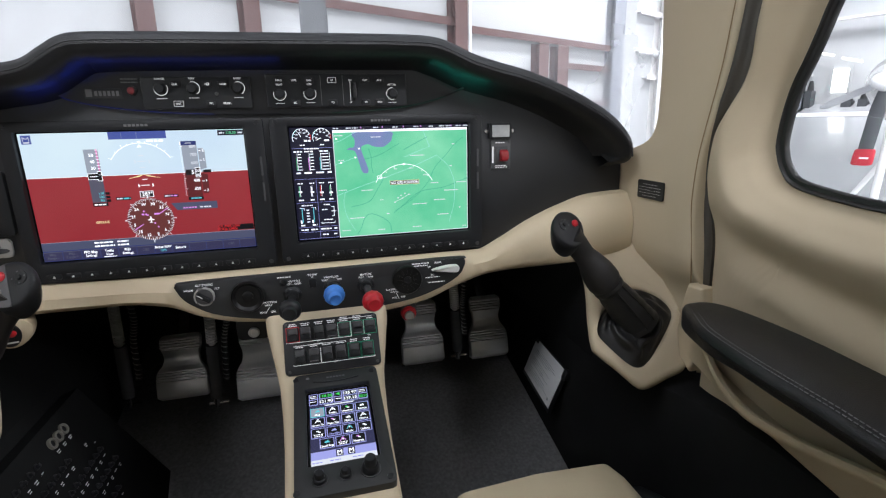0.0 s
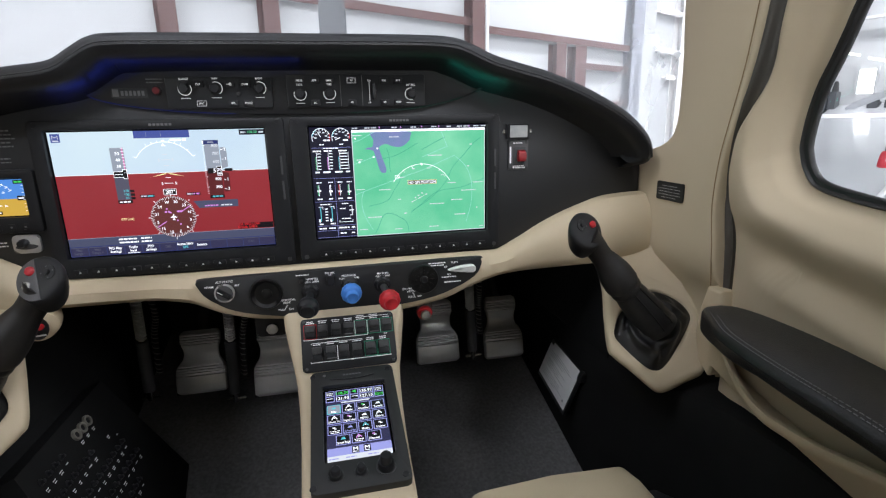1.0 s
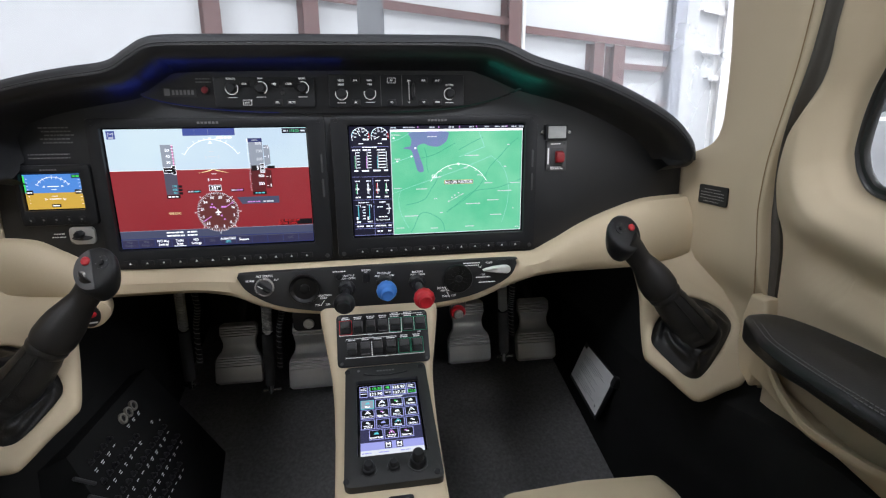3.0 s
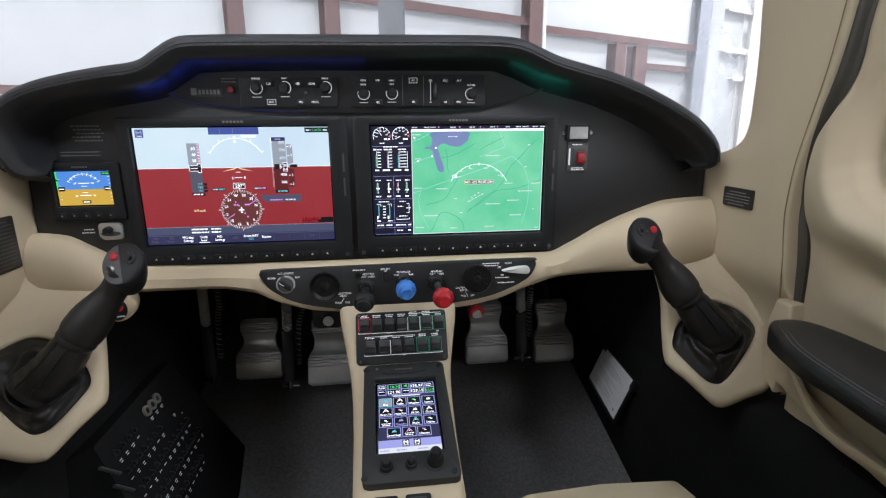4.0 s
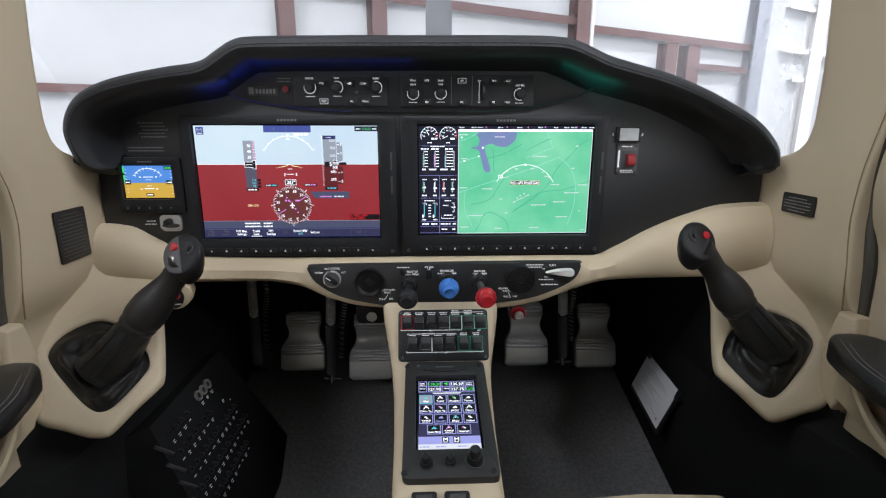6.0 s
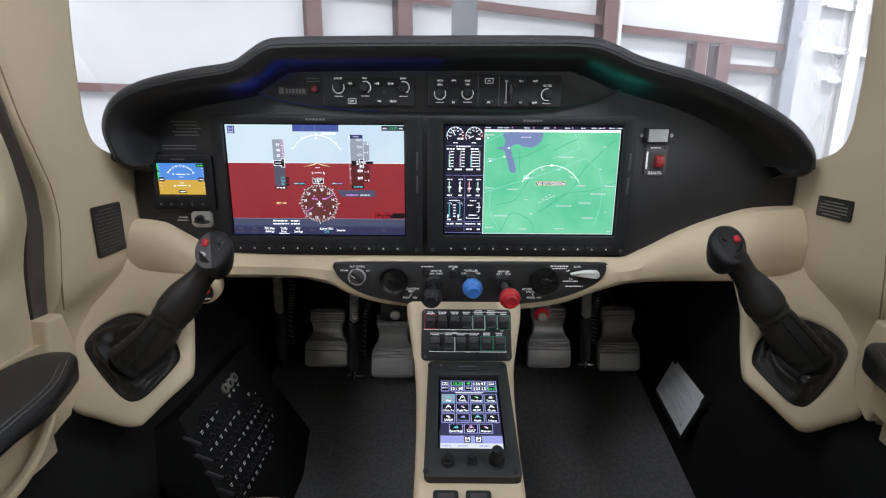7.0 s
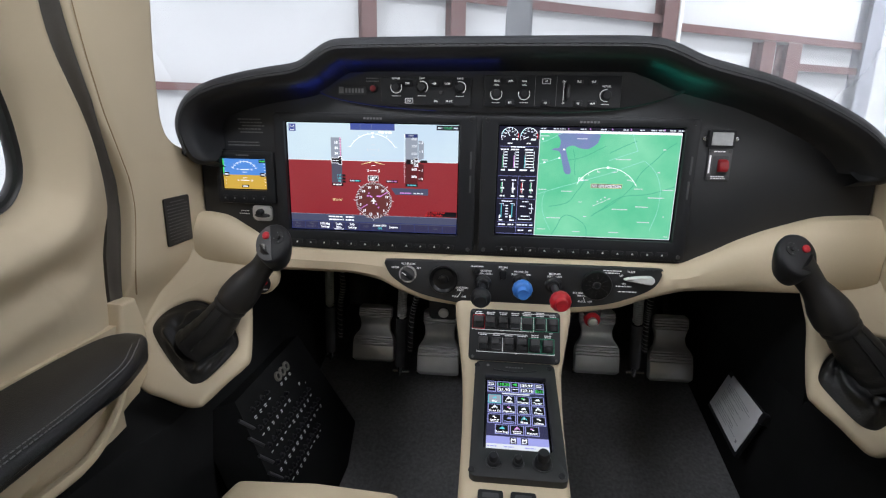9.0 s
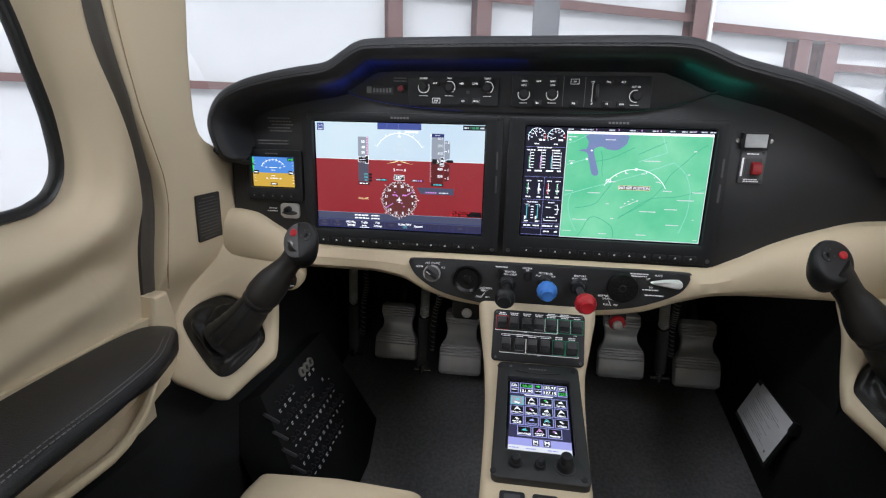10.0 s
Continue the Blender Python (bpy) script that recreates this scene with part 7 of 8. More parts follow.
    for tx, u, v, mt in (("118.30", 0.288, 0.072, E_GREEN), ("121.90", 0.288, 0.155, E_WHITE), ("135.97", 0.70, 0.072, E_WHITE), ("127.15", 0.70, 0.155, E_WHITE), ("5215", 0.918, 0.155, E_GREEN)):
        s.text(mt, 3, tx, u, v, 0.0068 if len(tx) > 4 else 0.0062, 0.95)
    for u, v in ((0.02, 0.045), (0.02, 0.07), (0.02, 0.13), (0.86, 0.045), (0.86, 0.07), (0.45, 0.13)):
        s.bars(E_WHITE, 3, rng, u, v, 0.10, 0.014)
    s.area(E_GREEN, 3, [(0.45, 0.045), (0.52, 0.02), (0.52, 0.07)])
    s.area(E_PALE, 1, [(0.24, 0.185), (0.76, 0.185), (0.73, 0.205), (0.27, 0.205)])
    rows = ((("Map", E_CYAN), ("Traffic", E_WHITE), ("Weather", E_GREEN), ("Terrain", E_WHITE)), (("Direct To", E_WHITE), ("Flight Plan", E_MAGENTA), ("PROC", E_WHITE), ("Charts", E_WHITE)), (("", E_WHITE), ("Checklist", E_LAV), ("Music", E_CYAN), ("Utilities", E_WHITE)), (("Speed Bugs", E_CYAN), ("", E_MAGENTA), ("Nearest", E_MAGENTA)))
    for r, row in enumerate(rows):
        for c, (tx, col) in enumerate(row):
            u0 = 0.015 + c * 0.247 + (0.125 if r == 3 else 0)
            v0 = 0.222 + r * 0.147
            s.rect(E_LAV if not (r == 0 and c == 0) else E_CYAN, 1, u0, v0, u0 + 0.228, v0 + 0.132)
            s.rect(E_BLACK if not (r == 0 and c == 0) else E_TAPE, 2, u0 + 0.012, v0 + 0.008, u0 + 0.216, v0 + 0.124)
            if tx:
                s.text(E_WHITE if tx != "Checklist" else E_LAV, 3, tx, u0 + 0.114, v0 + 0.115, 0.0042 if len(tx) > 8 else 0.0046, 0.85)
            else:
                s.bars(E_WHITE, 3, rng, u0 + 0.04, v0 + 0.095, 0.15, 0.014)
                s.bars(E_WHITE, 3, rng, u0 + 0.05, v0 + 0.117, 0.13, 0.014)
            cu, cv = u0 + 0.114, v0 + 0.048
            if (r + c) % 3 == 0:
                s.area(col, 3, [(cu - 0.042, cv + 0.016), (cu - 0.012, cv - 0.012), (cu, cv - 0.004), (cu + 0.014, cv - 0.022), (cu + 0.045, cv + 0.016)])
            elif (r + c) % 3 == 1:
                s.line(col, 3, [(cu - 0.04, cv + 0.02), (cu, cv - 0.025), (cu + 0.045, cv + 0.015)], 0.0011)
                s.rect(E_WHITE, 3, cu - 0.008, cv - 0.004, cu + 0.012, cv + 0.009)
            else:
                s.rect(col, 3, cu - 0.032, cv - 0.014, cu + 0.012, cv + 0.001)
                s.rect(E_WHITE, 3, cu - 0.006, cv + 0.004, cu + 0.034, cv + 0.015)
    s.rect(E_LAV, 1, 0, 0.825, 1, 0.925)
    s.rect(E_PALE, 1, 0, 0.925, 1, 1)
    for u in (0.38, 0.56):
        s.rect(E_DARK, 2, u, 0.832, u + 0.11, 0.918)
        s.line(E_WHITE, 3, [(u + 0.025, 0.888), (u + 0.025, 0.85), (u + 0.055, 0.868), (u + 0.085, 0.85), (u + 0.085, 0.888)], 0.0013)
        s.bars(E_WHITE, 3, rng, u + 0.015, 0.91, 0.08, 0.012)
    for u in (0.02, 0.28, 0.62):
        s.bars(E_LAV, 2, rng, u, 0.97, 0.16, 0.02)
    s.finish({})
    for u, v, r, h in ((-0.0275, -0.1335, 0.0078, 0.012), (0.0005, -0.1325, 0.0066, 0.010), (0.0285, -0.1315, 0.0098, 0.019)):
        k = knob(e, GT @ Matrix.Translation((u, v, 0.0095)), r, h * 0.55)
        part("skirt_ring", frame_ring(GT @ Matrix.Translation((u, v, 0.0095)), ellipse(0, 0, r * 1.16, r * 1.16), ellipse(0, 0, r * 1.02, r * 1.02), 0, 0.0020, 0.0005, 0.0004), GREY_KEY, k, "worn grey skirt")
        part("inner_knob", revolve(GT @ Matrix.Translation((u, v, 0.0095 + h * 0.5)), [(r * 0.72, 0), (r * 0.7, h * 0.5), (r * 0.55, h * 0.62), (0.0003, h * 0.63)], 18), PLASTIC, k)
    for u, v in ((-0.052, 0.023), (0.049, 0.023), (-0.052, -0.145), (0.049, -0.145)):
        part("screw", revolve(GT @ Matrix.Translation((u, v, 0.0095)), [(0.004, 0), (0.0035, 0.0012), (0.001, 0.0008)], 14), PLASTIC, e)
    part("status_lamp", revolve(GT @ Matrix.Translation((-0.037, 0.0235, 0.0095)), [(0.0025, 0), (0.002, 0.001), (0.0003, 0.0012)], 12), CHROME, e)
    arc_pts = [Vector((u, 0.012 + 0.004 * (u / 0.03) ** 2, 0.0103)) for u in np.linspace(-0.03, 0.03, 12)]
    part("finger_ledge", tube([GT @ p for p in arc_pts], 0.0012, 6), BEZEL, e)
    part("maker_mark", quads(GT, [(-0.012 + i * 0.0042, 0.0195, -0.009 + i * 0.0042, 0.022) for i in range(6)], 0.0104), INK_DIM, e, smooth=0)
    # sockets below the controller
    for u in (-0.030, 0.006):
        t = thing("socket_cover", "small black socket cover on the console", "socket", "console sockets")
        part("cover", plate(GT, rrect(u - 0.014, -0.178, u + 0.014, -0.164, 0.003, 3), -0.003, 0.004, 0.001), PLASTIC, t)
        part("slot", plate(GT, rrect(u - 0.009, -0.174, u + 0.009, -0.168, 0.001, 2), 0.003, 0.0046, 0.0003), DARK_TRIM, t)


console_parts()


# ---- footwell ----
def pedal(cx, y, z, w, h, lean=18):
    """A ribbed alloy rudder pedal: a rounded upper pad, a waist and a wide lower pad, grooved across, on a dark arm."""
    e = thing("rudder_pedal", "ribbed bare alloy rudder pedal", "pedal", "rudder pedals")
    lean = radians(lean)
    fm = axes((cx, y, z), (1, 0, 0), (0, math.sin(lean), math.cos(lean)))
    rows = 170
    rings = []
    for i in range(rows):
        f = i / (rows - 1)
        v = (f - 0.5) * h
        half = curve1([(0, 0.90), (0.02, 0.965), (0.06, 1.0), (0.30, 1.0), (0.38, 0.985), (0.46, 0.90), (0.56, 0.735), (0.66, 0.70), (0.74, 0.735), (0.82, 0.80), (0.92, 0.80), (0.97, 0.76), (1.0, 0.66)], f)
        groove = sum(math.exp(-((f - g) / 0.0085) ** 2) for g in (0.295, 0.345, 0.385, 0.425, 0.785, 0.83, 0.87, 0.91))
        belly = curve1([(0, 0.000), (0.05, 0.008), (0.20, 0.011), (0.40, 0.012), (0.52, 0.004), (0.62, 0.001), (0.72, 0.005), (0.82, 0.011), (0.93, 0.010), (1, 0.002)], f)
        hw = w / 2 * half
        d = belly + 0.0035 - 0.0048 * min(1, groove)
        rings.append([fm @ Vector(q) for q in ((-hw, v, -0.004), (-hw, v, d - 0.004), (-hw + 0.0015, v, d - 0.001), (-hw + 0.004, v, d), (hw - 0.004, v, d), (hw - 0.0015, v, d - 0.001), (hw, v, d - 0.004), (hw, v, -0.004))])
    part("tread", loft(rings), ALLOY, e, "ribbed alloy tread", smooth=28)
    for q in (-0.3, 0.3):
        part("rib", plate(fm, rrect(q * w - 0.002, -h * 0.45, q * w + 0.002, h * 0.45, 0.001, 2), -0.012, -0.0035, 0.0006), ALLOY, e)
    part("pivot", bar(bmesh.new(), fm @ Vector((-w * 0.52, -h * 0.47, -0.004)), fm @ Vector((-w * 0.44, -h * 0.47, -0.004)), 0.006), STEEL, e, "steel pivot pin")
    part("arm", bar(bmesh.new(), fm @ Vector((0, h * 0.35, -0.008)), fm @ Vector((0, h * 0.35 + 0.16, -0.09)), 0.009), DARK_TRIM, e, "dark pedal arm")
    return e


for cx, y, z, w, h in ((-0.221, 0.255, 0.252, 0.092, 0.124), (-0.0775, 0.245, 0.243, 0.090, 0.142), (0.259, 0.27, 0.254, 0.094, 0.138), (0.412, 0.27, 0.248, 0.090, 0.140)):
    pedal(cx, y, z, w, h)


def control_rod(x, y, z0, z1, dx):
    e = thing("brake_cylinder", "dark brake cylinder with a spring and steel rod end", "brake cylinder", "brake cylinders")
    a, b = Vector((x, y, z1)), Vector((x + dx, y + 0.02, z0))
    mid = a.lerp(b, 0.45)
    part("rod", bar(bmesh.new(), a, mid, 0.0055), ZINC, e, "steel rod")
    coil = []
    d = (mid - a)
    for i in range(121):
        f = i / 120
        an = f * 2 * math.pi * 14
        coil.append(a + d * (0.1 + 0.85 * f) + Vector((0.0085 * math.cos(an), 0.0085 * math.sin(an), 0)))
    part("spring", tube(coil, 0.0019, 5), ZINC, e, "coil spring")
    part("cylinder", bar(bmesh.new(), mid, b, 0.011, 0.011, 16), DARK_TRIM, e, "black cylinder body")
    part("fork", bar(bmesh.new(), b, b + Vector((0, 0, -0.022)), 0.007, 0.005), STEEL, e)
    run = spline([a + Vector((0.022, 0.0, 0.02)), a + Vector((0.026, 0.01, -0.04)), mid + Vector((0.02, 0.01, 0.0)), b + Vector((0.02, 0.01, 0.03))], 40)
    hose = part("hose", tube(run, 0.0055, 8), RUBBER, e, "black braided hose")
    wrap = []
    for i in range(200):
        f = i / 199 * 38.999
        p = run[int(f)].lerp(run[int(f) + 1], f - int(f))
        wrap.append(p + Vector((0.0057 * math.cos(i * 0.7), 0.0057 * math.sin(i * 0.7), 0)))
    part("braid", tube(wrap, 0.0009, 4), INK_LABEL, hose, "pale braid thread")
    part("pin", bar(bmesh.new(), b + Vector((-0.015, 0, -0.015)), b + Vector((0.02, 0, -0.015)), 0.0035), STEEL, e)


control_rod(-0.148, 0.20, 0.195, 0.40, -0.012)
control_rod(-0.315, 0.24, 0.20, 0.40, -0.01)
control_rod(0.315, 0.20, 0.225, 0.40, 0.014)


def under_panel_knob(x, z, colour, label):
    e = thing("pull_knob", label, "pull knob")
    m = axes((x, -0.002, z), (1, 0, 0), (0, -0.2, 1))
    if colour is RED:
        part("flange", revolve(m, [(0.0125, -0.004), (0.0125, 0.002), (0.011, 0.004), (0.0003, 0.004)], 24), RED, e, "red flange")
    else:
        part("bracket", plate(m, rrect(-0.024, -0.016, 0.022, 0.02, 0.008, 5), -0.004, 0.002, 0.001), PLASTIC, e, "black bracket")
    part("stem", revolve(m, [(0.0055, 0.003), (0.0055, 0.0055), (0.0078, 0.006), (0.0082, 0.0085), (0.0072, 0.0105), (0.0040, 0.0108), (0.0036, 0.0100), (0.0003, 0.0100)], 20), CHROME, e, "bright metal knob")
    part("mount", brick_box(bmesh.new(), x - 0.012, -0.004, z + 0.006, x + 0.012, 0.012, z + 0.035), DARK_TRIM, e, smooth=0)


under_panel_knob(0.186, 0.409, RED, "red fire shutoff pull knob under the band")
under_panel_knob(-0.0465, 0.411, None, "bright pull knob on a black bracket under the band")


def start_pod():
    """The cream pod under the band by the left stick with its red button."""
    e = thing("start_button_pod", "cream pod with a black plate and red push button", "button pod")
    c = Vector((-0.333, -0.026, 0.455))
    fm = axes(c, (1, 0.25, 0), (0.15, -0.25, 1))
    rings = []
    for w, s in ((-0.04, 0.7), (-0.01, 1.0), (0.0, 1.0), (0.006, 0.93), (0.008, 0.8)):
        rings.append([fm @ Vector((0.025 * s * math.cos(a) * (1 + 0.15 * math.sin(a)), 0.023 * s * math.sin(a), w)) for a in [2 * math.pi * k / 36 for k in range(36)]])
    part("body", loft(rings), CREAM, e)
    part("plate", plate(fm, [(0.012 * math.cos(a), 0.017 * math.sin(a)) for a in [2 * math.pi * k / 28 for k in range(28)]], 0.006, 0.0105, 0.001), PLASTIC, e, "black oval plate")
    part("button", revolve(fm @ Matrix.Translation((0.003, 0.004, 0.010)), [(0.0048, 0), (0.0045, 0.0025), (0.003, 0.0035), (0.0003, 0.004)], 20), RED, e, "red push button")
    part("lettering", quads(fm, [(-0.004, -0.011, 0.008, -0.0085)], 0.0109), INK, e, smooth=0)


start_pod()


def wall_placards():
    rng = random.Random(61)
    for sg, y0, y1, z0, z1, slant, rows in ((1, -0.05, -0.111, 0.581, 0.609, -0.003, 5), (-1, -0.041, -0.100, 0.523, 0.592, -0.004, 13)):
        x = CX + sg * 0.4955
        fm = axes((x, 0, 0), (0, -sg, 0), (0, 0, 1))
        e = thing("placard", "dark placard with rows of fine pale print", "placard", "wall placards")
        u = sorted((-sg * y0, -sg * y1))
        w0 = 0.0
        part("plate", plate(fm, rrect(u[0], z0, u[1], z1, 0.003, 3), -0.001, 0.0012, 0.0004), PLACARD, e)
        b = bmesh.new()
        step = (z1 - z0 - 0.006) / rows
        for k in range(rows):
            quads(fm, writing(rng, u[0] + 0.005 + (0.008 if k in (0, rows - 1) else 0), z1 - 0.004 - (k + 0.6) * step, u[1] - u[0] - 0.011 - (0.016 if k in (0, rows - 1) else 0), step * 0.34, 0.8), 0.0015, b)
        part("print", b, INK_LABEL if sg > 0 else INK_DIM, e, smooth=0)


wall_placards()


def checklist_card():
    rng = random.Random(71)
    e = thing("checklist_card", "white printed card on a black clip board on the footwell side", "card")
    cm = axes((0.483, 0.121, 0.197), (-0.006, -0.129, -0.020), (0.023, -0.012, 0.075))
    part("board", plate(cm, [(-0.068, -0.048), (0.071, -0.048), (0.071, 0.054), (-0.068, 0.043)], -0.006, 0.0, 0.001), PLASTIC, e, "black board")
    part("bracket", bar(bmesh.new(), cm @ Vector((0.0, 0.0, -0.004)), cm @ Vector((0.0, 0.01, -0.04)), 0.012), PLASTIC, e)
    part("sheet", plate(cm, [(-0.0655, -0.040), (0.0655, -0.040), (0.0655, 0.051), (-0.052, 0.041), (-0.052, 0.033), (-0.0655, 0.033)], 0.0, 0.0012, 0.0003), PAPER, e, "white printed sheet")
    b = bmesh.new()
    for k in range(14):
        if k in (4, 9):
            continue
        quads(cm, writing(rng, -0.048 + (0.02 if k == 0 else 0), 0.027 - k * 0.0044, rng.uniform(0.05, 0.095), 0.0015), 0.0016, b)
    quads(cm, [(0.050, -0.030, 0.055, -0.025)], 0.0016, b)
    part("print", b, PAPER_INK, e, smooth=0)
    part("clip", plate(cm, rrect(0.068, 0.036, 0.081, 0.058, 0.005, 4), -0.010, 0.006, 0.002), PLASTIC, e, "black clip")


checklist_card()


def breaker_panel():
    """Rows of circuit breakers on the sloping left footwell side."""
    rng = random.Random(81)
    e = thing("circuit_breaker_panel", "black circuit breaker panel with rows of pale labels", "breaker panel")
    T = axes((-0.3357, 0.089, 0.2578), (0, 1, 0), (-0.42, 0, 0.907))
    part("plate", plate(T, [(-0.235, -0.235), (0.10, -0.235), (0.05, 0.035), (-0.20, 0.035)], -0.075, -0.0004, 0.002), SHADED_TRIM, e)
    ring_tan = surface("tan_ring", (0.22, 0.21, 0.18), 0.5, bump=0.05)
    ink = bmesh.new()
    for u, v in ((-0.077, 0.009), (-0.059, 0.009), (-0.041, 0.010)):
        part("socket_ring", frame_ring(T @ Matrix.Translation((u, v, 0)), ellipse(0, 0, 0.0086, 0.0086, 24), ellipse(0, 0, 0.0052, 0.0052, 24), -0.001, 0.004, 0, 0.001), ring_tan, e, "pale socket ring")
        part("socket", revolve(T @ Matrix.Translation((u, v, 0)), [(0.0050, -0.001), (0.0045, 0.002), (0.0003, 0.002)], 14), PLASTIC, e)
        quads(T, [(u - 0.003, -0.0055, u + 0.005, -0.0040), (u - 0.002, -0.0085, u + 0.004, -0.0070)], 0.0003, ink)
    quads(T, [(-0.031, -0.034, -0.024, -0.032), (-0.030, -0.037, -0.025, -0.0355), (-0.010, -0.045, -0.006, -0.0435)], 0.0003, ink)
    for ua, ub, v, n in ((-0.177, -0.125, -0.008, 4), (-0.181, -0.079, -0.039, 7), (-0.182, -0.012, -0.071, 11), (-0.185, 0.001, -0.102, 12), (-0.187, -0.040, -0.133, 10)):
        for k in range(n):
            u = ua + (ub - ua) * k / (n - 1)
            w = rng.uniform(0.0050, 0.0085)
            quads(T, [(u - w / 2, v + 0.0004, u + w / 2, v + 0.0019)] + ([(u - w * 0.4, v - 0.0028, u + w * 0.4, v - 0.0014)] if rng.random() < 0.65 else []), 0.0003, ink)
            b = part("breaker", revolve(T @ Matrix.Translation((u, v + 0.0135, 0)), [(0.0040, -0.001), (0.0040, 0.0015), (0.0030, 0.002), (0.0028, 0.0052), (0.0022, 0.006), (0.0003, 0.0062)], 12), BEZEL, e)
            part("collar", revolve(T @ Matrix.Translation((u, v + 0.0135, 0)), [(0.0048, -0.0005), (0.0048, 0.0008), (0.0040, 0.0012)], 12), BEZEL, b)
    part("lettering", ink, INK, e, "pale printed labels", smooth=0)
    for k in range(4):
        v = -0.004 - k * 0.0315
        part("divider_strip", tube([T @ Vector((-0.2145, v + 0.0140, 0.001)), T @ Vector((-0.194, v - 0.0145, 0.001))], 0.0026, 8), GREY_KEY, e, "grey divider strip")


breaker_panel()


# ---- seats ----
def seat(sg):
    e = thing("pilot_seat", "cream leather seat cushion with black leather side bolsters", "seat", "front seats")
    cx = CX + sg * 0.243
    rings = []
    for y, zt, zb, w, crown in ((-0.220, 0.222, 0.16, 0.092, 0.0), (-0.224, 0.242, 0.145, 0.106, 0.003), (-0.234, 0.256, 0.14, 0.113, 0.005), (-0.265, 0.262, 0.13, 0.114, 0.006), (-0.4, 0.258, 0.12, 0.116, 0.006), (-0.7, 0.235, 0.1, 0.13, 0.0)):
        r = 0.022
        ring = []
        for k in range(7):
            a = radians(180 - 15 * k)
            ring.append(Vector((cx - w + r + r * math.cos(a), y, zt - r + r * math.sin(a))))
        ring.append(Vector((cx, y, zt + crown)))
        for k in range(7):
            a = radians(90 - 15 * k)
            ring.append(Vector((cx + w - r + r * math.cos(a), y, zt - r + r * math.sin(a))))
        ring += [Vector((cx + w, y, zb)), Vector((cx - w, y, zb))]
        rings.append(ring)
    part("cushion", loft(rings), CREAM, e, "cream leather cushion")
    for s in (-1, 1):
        rings = []
        for y, zt, w in ((-0.205, 0.165, 0.018), (-0.215, 0.19, 0.026), (-0.25, 0.205, 0.032), (-0.4, 0.215, 0.034), (-0.7, 0.215, 0.034)):
            x = cx + s * 0.165
            rings.append([Vector((x + w * math.cos(a), y, zt - 0.045 + 0.045 * math.sin(a))) for a in [2 * math.pi * k / 20 for k in range(20)]])
        part("bolster", loft(rings), BLACK_LEATHER, e, "black leather bolster")
    b = brick_box(bmesh.new(), cx - 0.15, -0.7, 0.02, cx + 0.15, -0.26, 0.14)
    part("seat_base", b, DARK_TRIM, e, "black seat base", smooth=0)
    for s in (-0.12, 0.12):
        part("rail", brick_box(bmesh.new(), cx + s - 0.012, -0.9, 0.0, cx + s + 0.012, -0.24, 0.02), STEEL, e, "steel seat rail", smooth=0)
    rings = []
    for z, y0, y1, w in ((0.2, -0.84, -0.98, 0.2), (0.4, -0.90, -1.02, 0.215), (0.65, -0.97, -1.08, 0.21), (0.75, -1.0, -1.1, 0.18)):
        rings.append([Vector((cx + u, y0 if v > 0 else y1, z)) if abs(u) < w * 0.9 else Vector((cx + u, (y0 + y1) / 2, z)) for u, v in ((-w, 1), (-w * 0.85, 1), (w * 0.85, 1), (w, 1), (w * 0.85, -1), (-w * 0.85, -1))])
    part("backrest", loft(rings), CREAM, e, "cream leather backrest")


seat(1)
seat(-1)


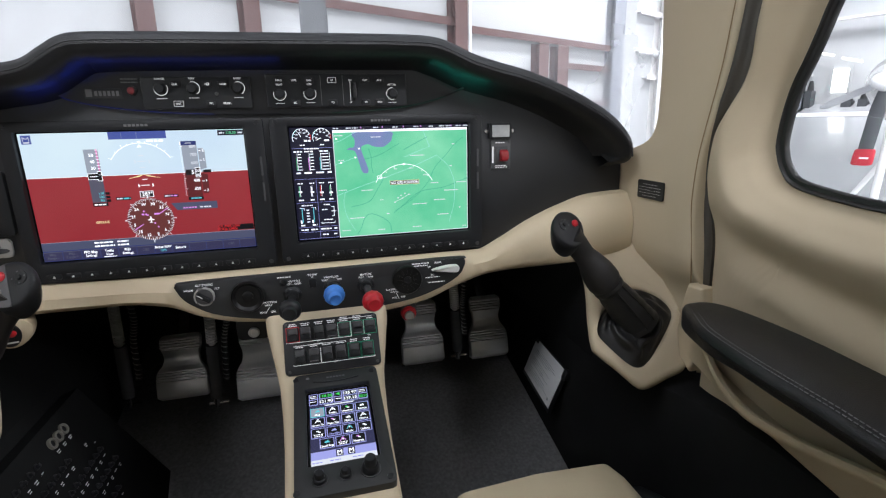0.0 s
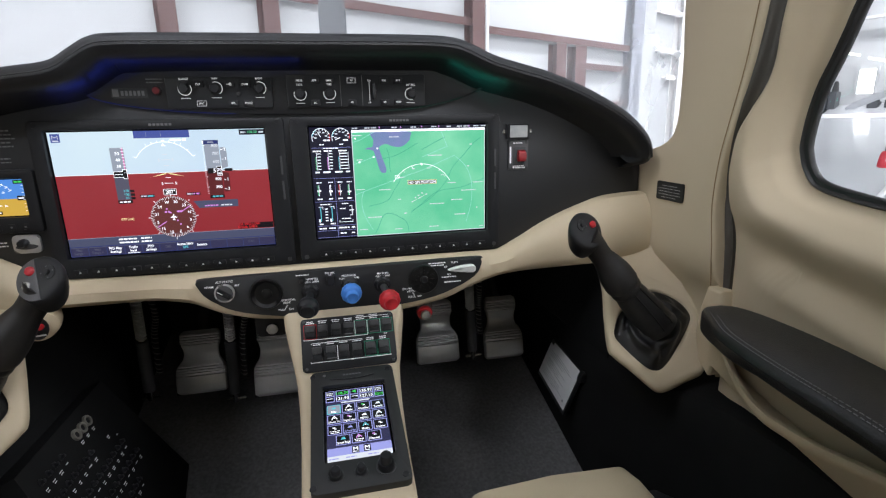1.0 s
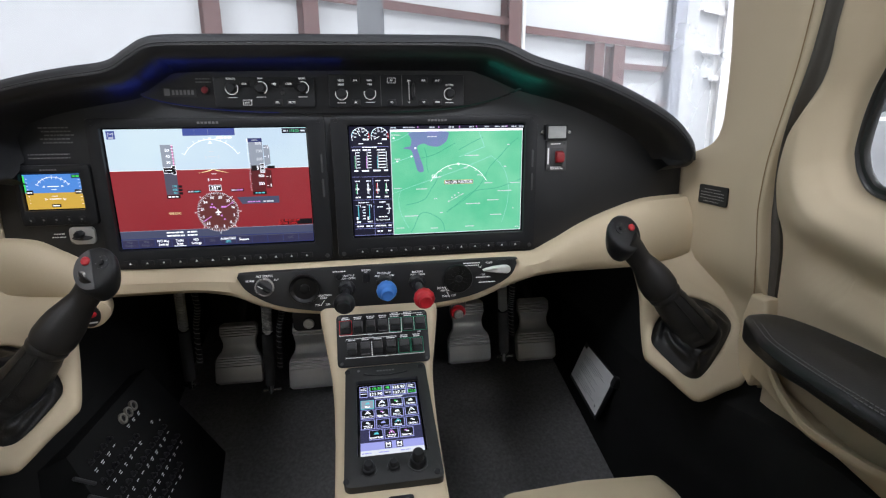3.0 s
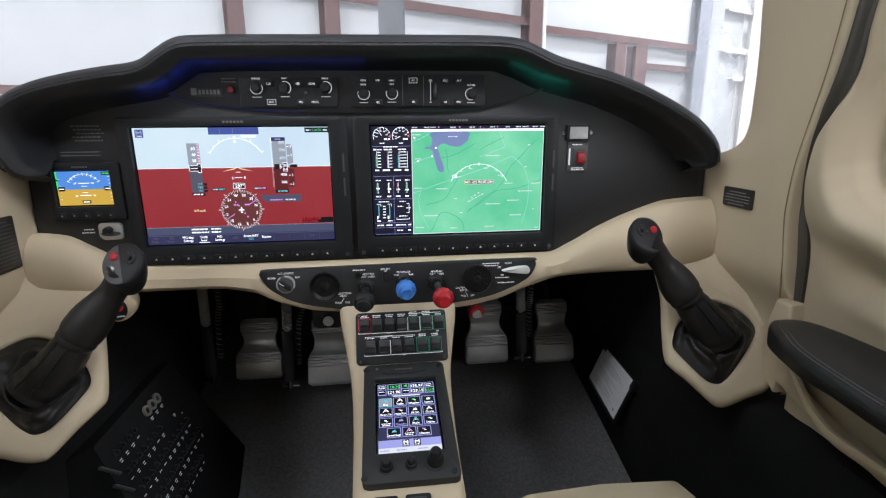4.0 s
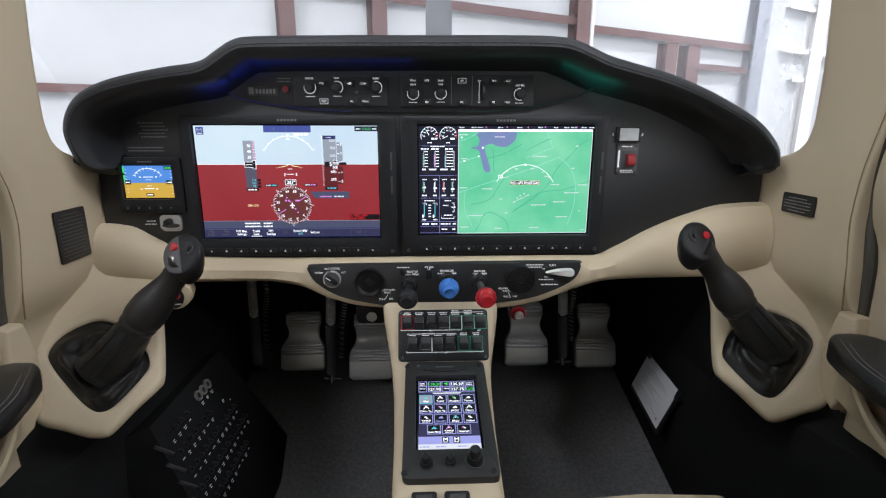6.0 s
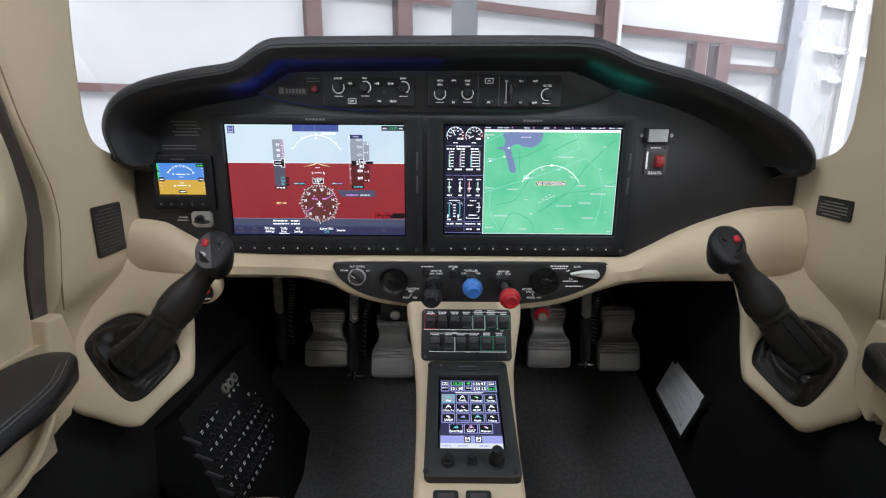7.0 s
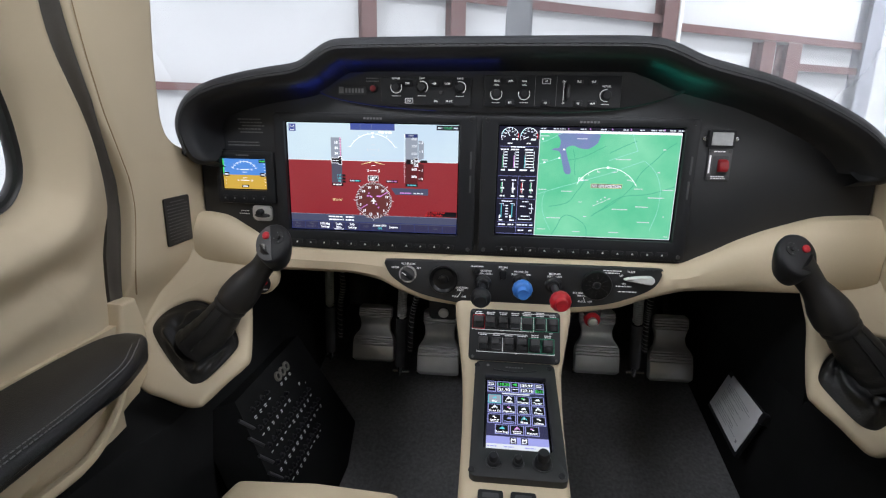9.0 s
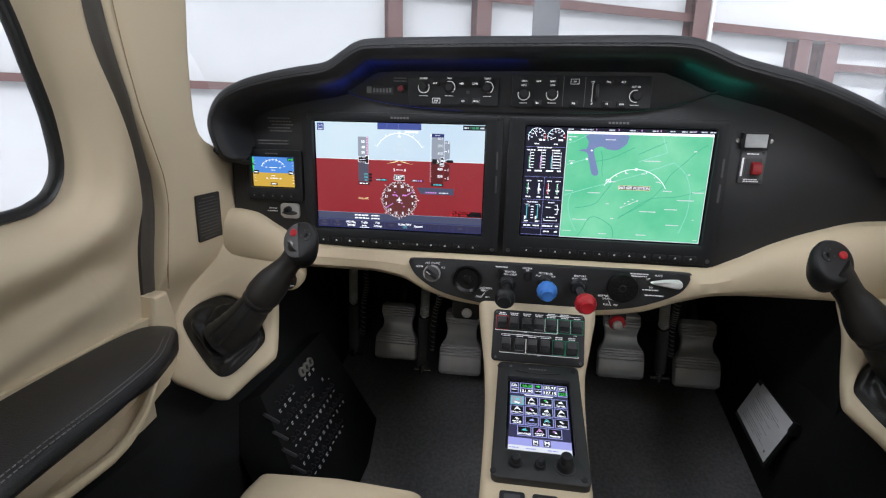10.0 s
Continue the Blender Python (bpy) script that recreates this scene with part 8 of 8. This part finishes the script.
# ---- seen through the side window ----
def parked_aircraft():
    e = thing("parked_aircraft", "white parked aircraft nose with wheel on the hangar floor", "aircraft")
    c = Vector((4.96, 2.71, 0.97))
    d = Vector((-0.93, -0.37, 0)).normalized()
    m = Matrix.Translation(c - d * 0.1) @ d.to_track_quat("Z", "Y").to_matrix().to_4x4()
    part("cowling", revolve(m, [(0.10, 0.02), (0.16, 0.0), (0.24, -0.25), (0.36, -0.8), (0.5, -1.6), (0.6, -3.0), (0.5, -5), (0.2, -7)], 28), WHITE_PAINT, e, "white cowling")
    for off, lat in ((0.35, 0.05), (2.2, -1.0), (2.2, 1.0)):
        p = c - d * off + d.cross(Vector((0, 0, 1))) * lat
        p.z = FLOOR_Z + 0.22
        q = axes(p, d, (0, 0, 1))
        part("tyre", revolve(q, [(0.11, -0.07), (0.19, -0.07), (0.22, -0.035), (0.22, 0.035), (0.19, 0.07), (0.11, 0.07)], 26), RUBBER, e, "black tyre")
        part("wheel_rim", revolve(q, [(0.02, -0.045), (0.11, -0.05), (0.11, 0.05), (0.02, 0.045)], 20), WHITE_PAINT, e)
        part("strut", bar(bmesh.new(), p, c - d * (off + 0.1) + Vector((0, 0, -0.05)), 0.035), WHITE_PAINT, e)
    pale = surface("pale_blade_paint", (0.42, 0.43, 0.45), 0.4, vary=0.08, scale=6, grain=200, bump=0.03)
    pr = propeller("propeller", "two-tone propeller with a red blade cover on a parked aircraft", c, d, (), 0.75, 0.1, BLADE_GREY, 0.09)
    side = d.cross(Vector((0, 0, 1))).normalized()
    up = side.cross(d)

    def blade(tip, w, mat, name, f0=0.0, thick=0.016):
        """A blade from the hub to the point tip across and up."""
        rad = (side * tip[0] + up * tip[1])
        tan = rad.cross(d).normalized()
        rings = []
        for k in range(11):
            f = f0 + (1 - f0) * k / 10
            ww = w * (0.45 + 0.55 * min(1, f * 3)) * (1 if f < 0.85 else math.sqrt(max(0.03, 1 - ((f - 0.85) / 0.153) ** 2)))
            rings.append([c + rad * f + tan * ww / 2 * math.cos(q) + (d + tan * 0.5) * thick * math.sin(q) for q in [2 * math.pi * j / 14 for j in range(14)]])
        return part(name, loft(rings), mat, pr)
    away = 1 if side.y > 0 else -1
    blade((0.46 * away, -0.21), 0.060, pale, "blade")
    blade((0.07 * away, -0.68), 0.115, BLADE_GREY, "blade")
    blade((-0.46 * away, 0.21), 0.060, pale, "blade")
    t = thing("blade_cover", "red fabric cover over a propeller blade tip", "blade cover")
    rad, tan = side * 0.07 * away - up * 0.68, side
    rings = [[c + rad * f + tan * w * math.cos(q) + d * 0.035 * math.sin(q) for q in [2 * math.pi * k / 20 for k in range(20)]] for f, w in ((0.86, 0.066), (0.88, 0.078), (0.98, 0.082), (1.06, 0.080), (1.075, 0.06))]
    part("sleeve", loft(rings), surface("red_fabric", (0.50, 0.03, 0.05), 0.8, bump=0.2, grain=200), t)
    part("tag_print", quads(axes(c + rad * 0.97 + d * 0.04, side, up), [(-0.05, -0.012, 0.02, 0.004)], 0), WHITE_PAINT, t, "white printed line", smooth=0)


parked_aircraft()
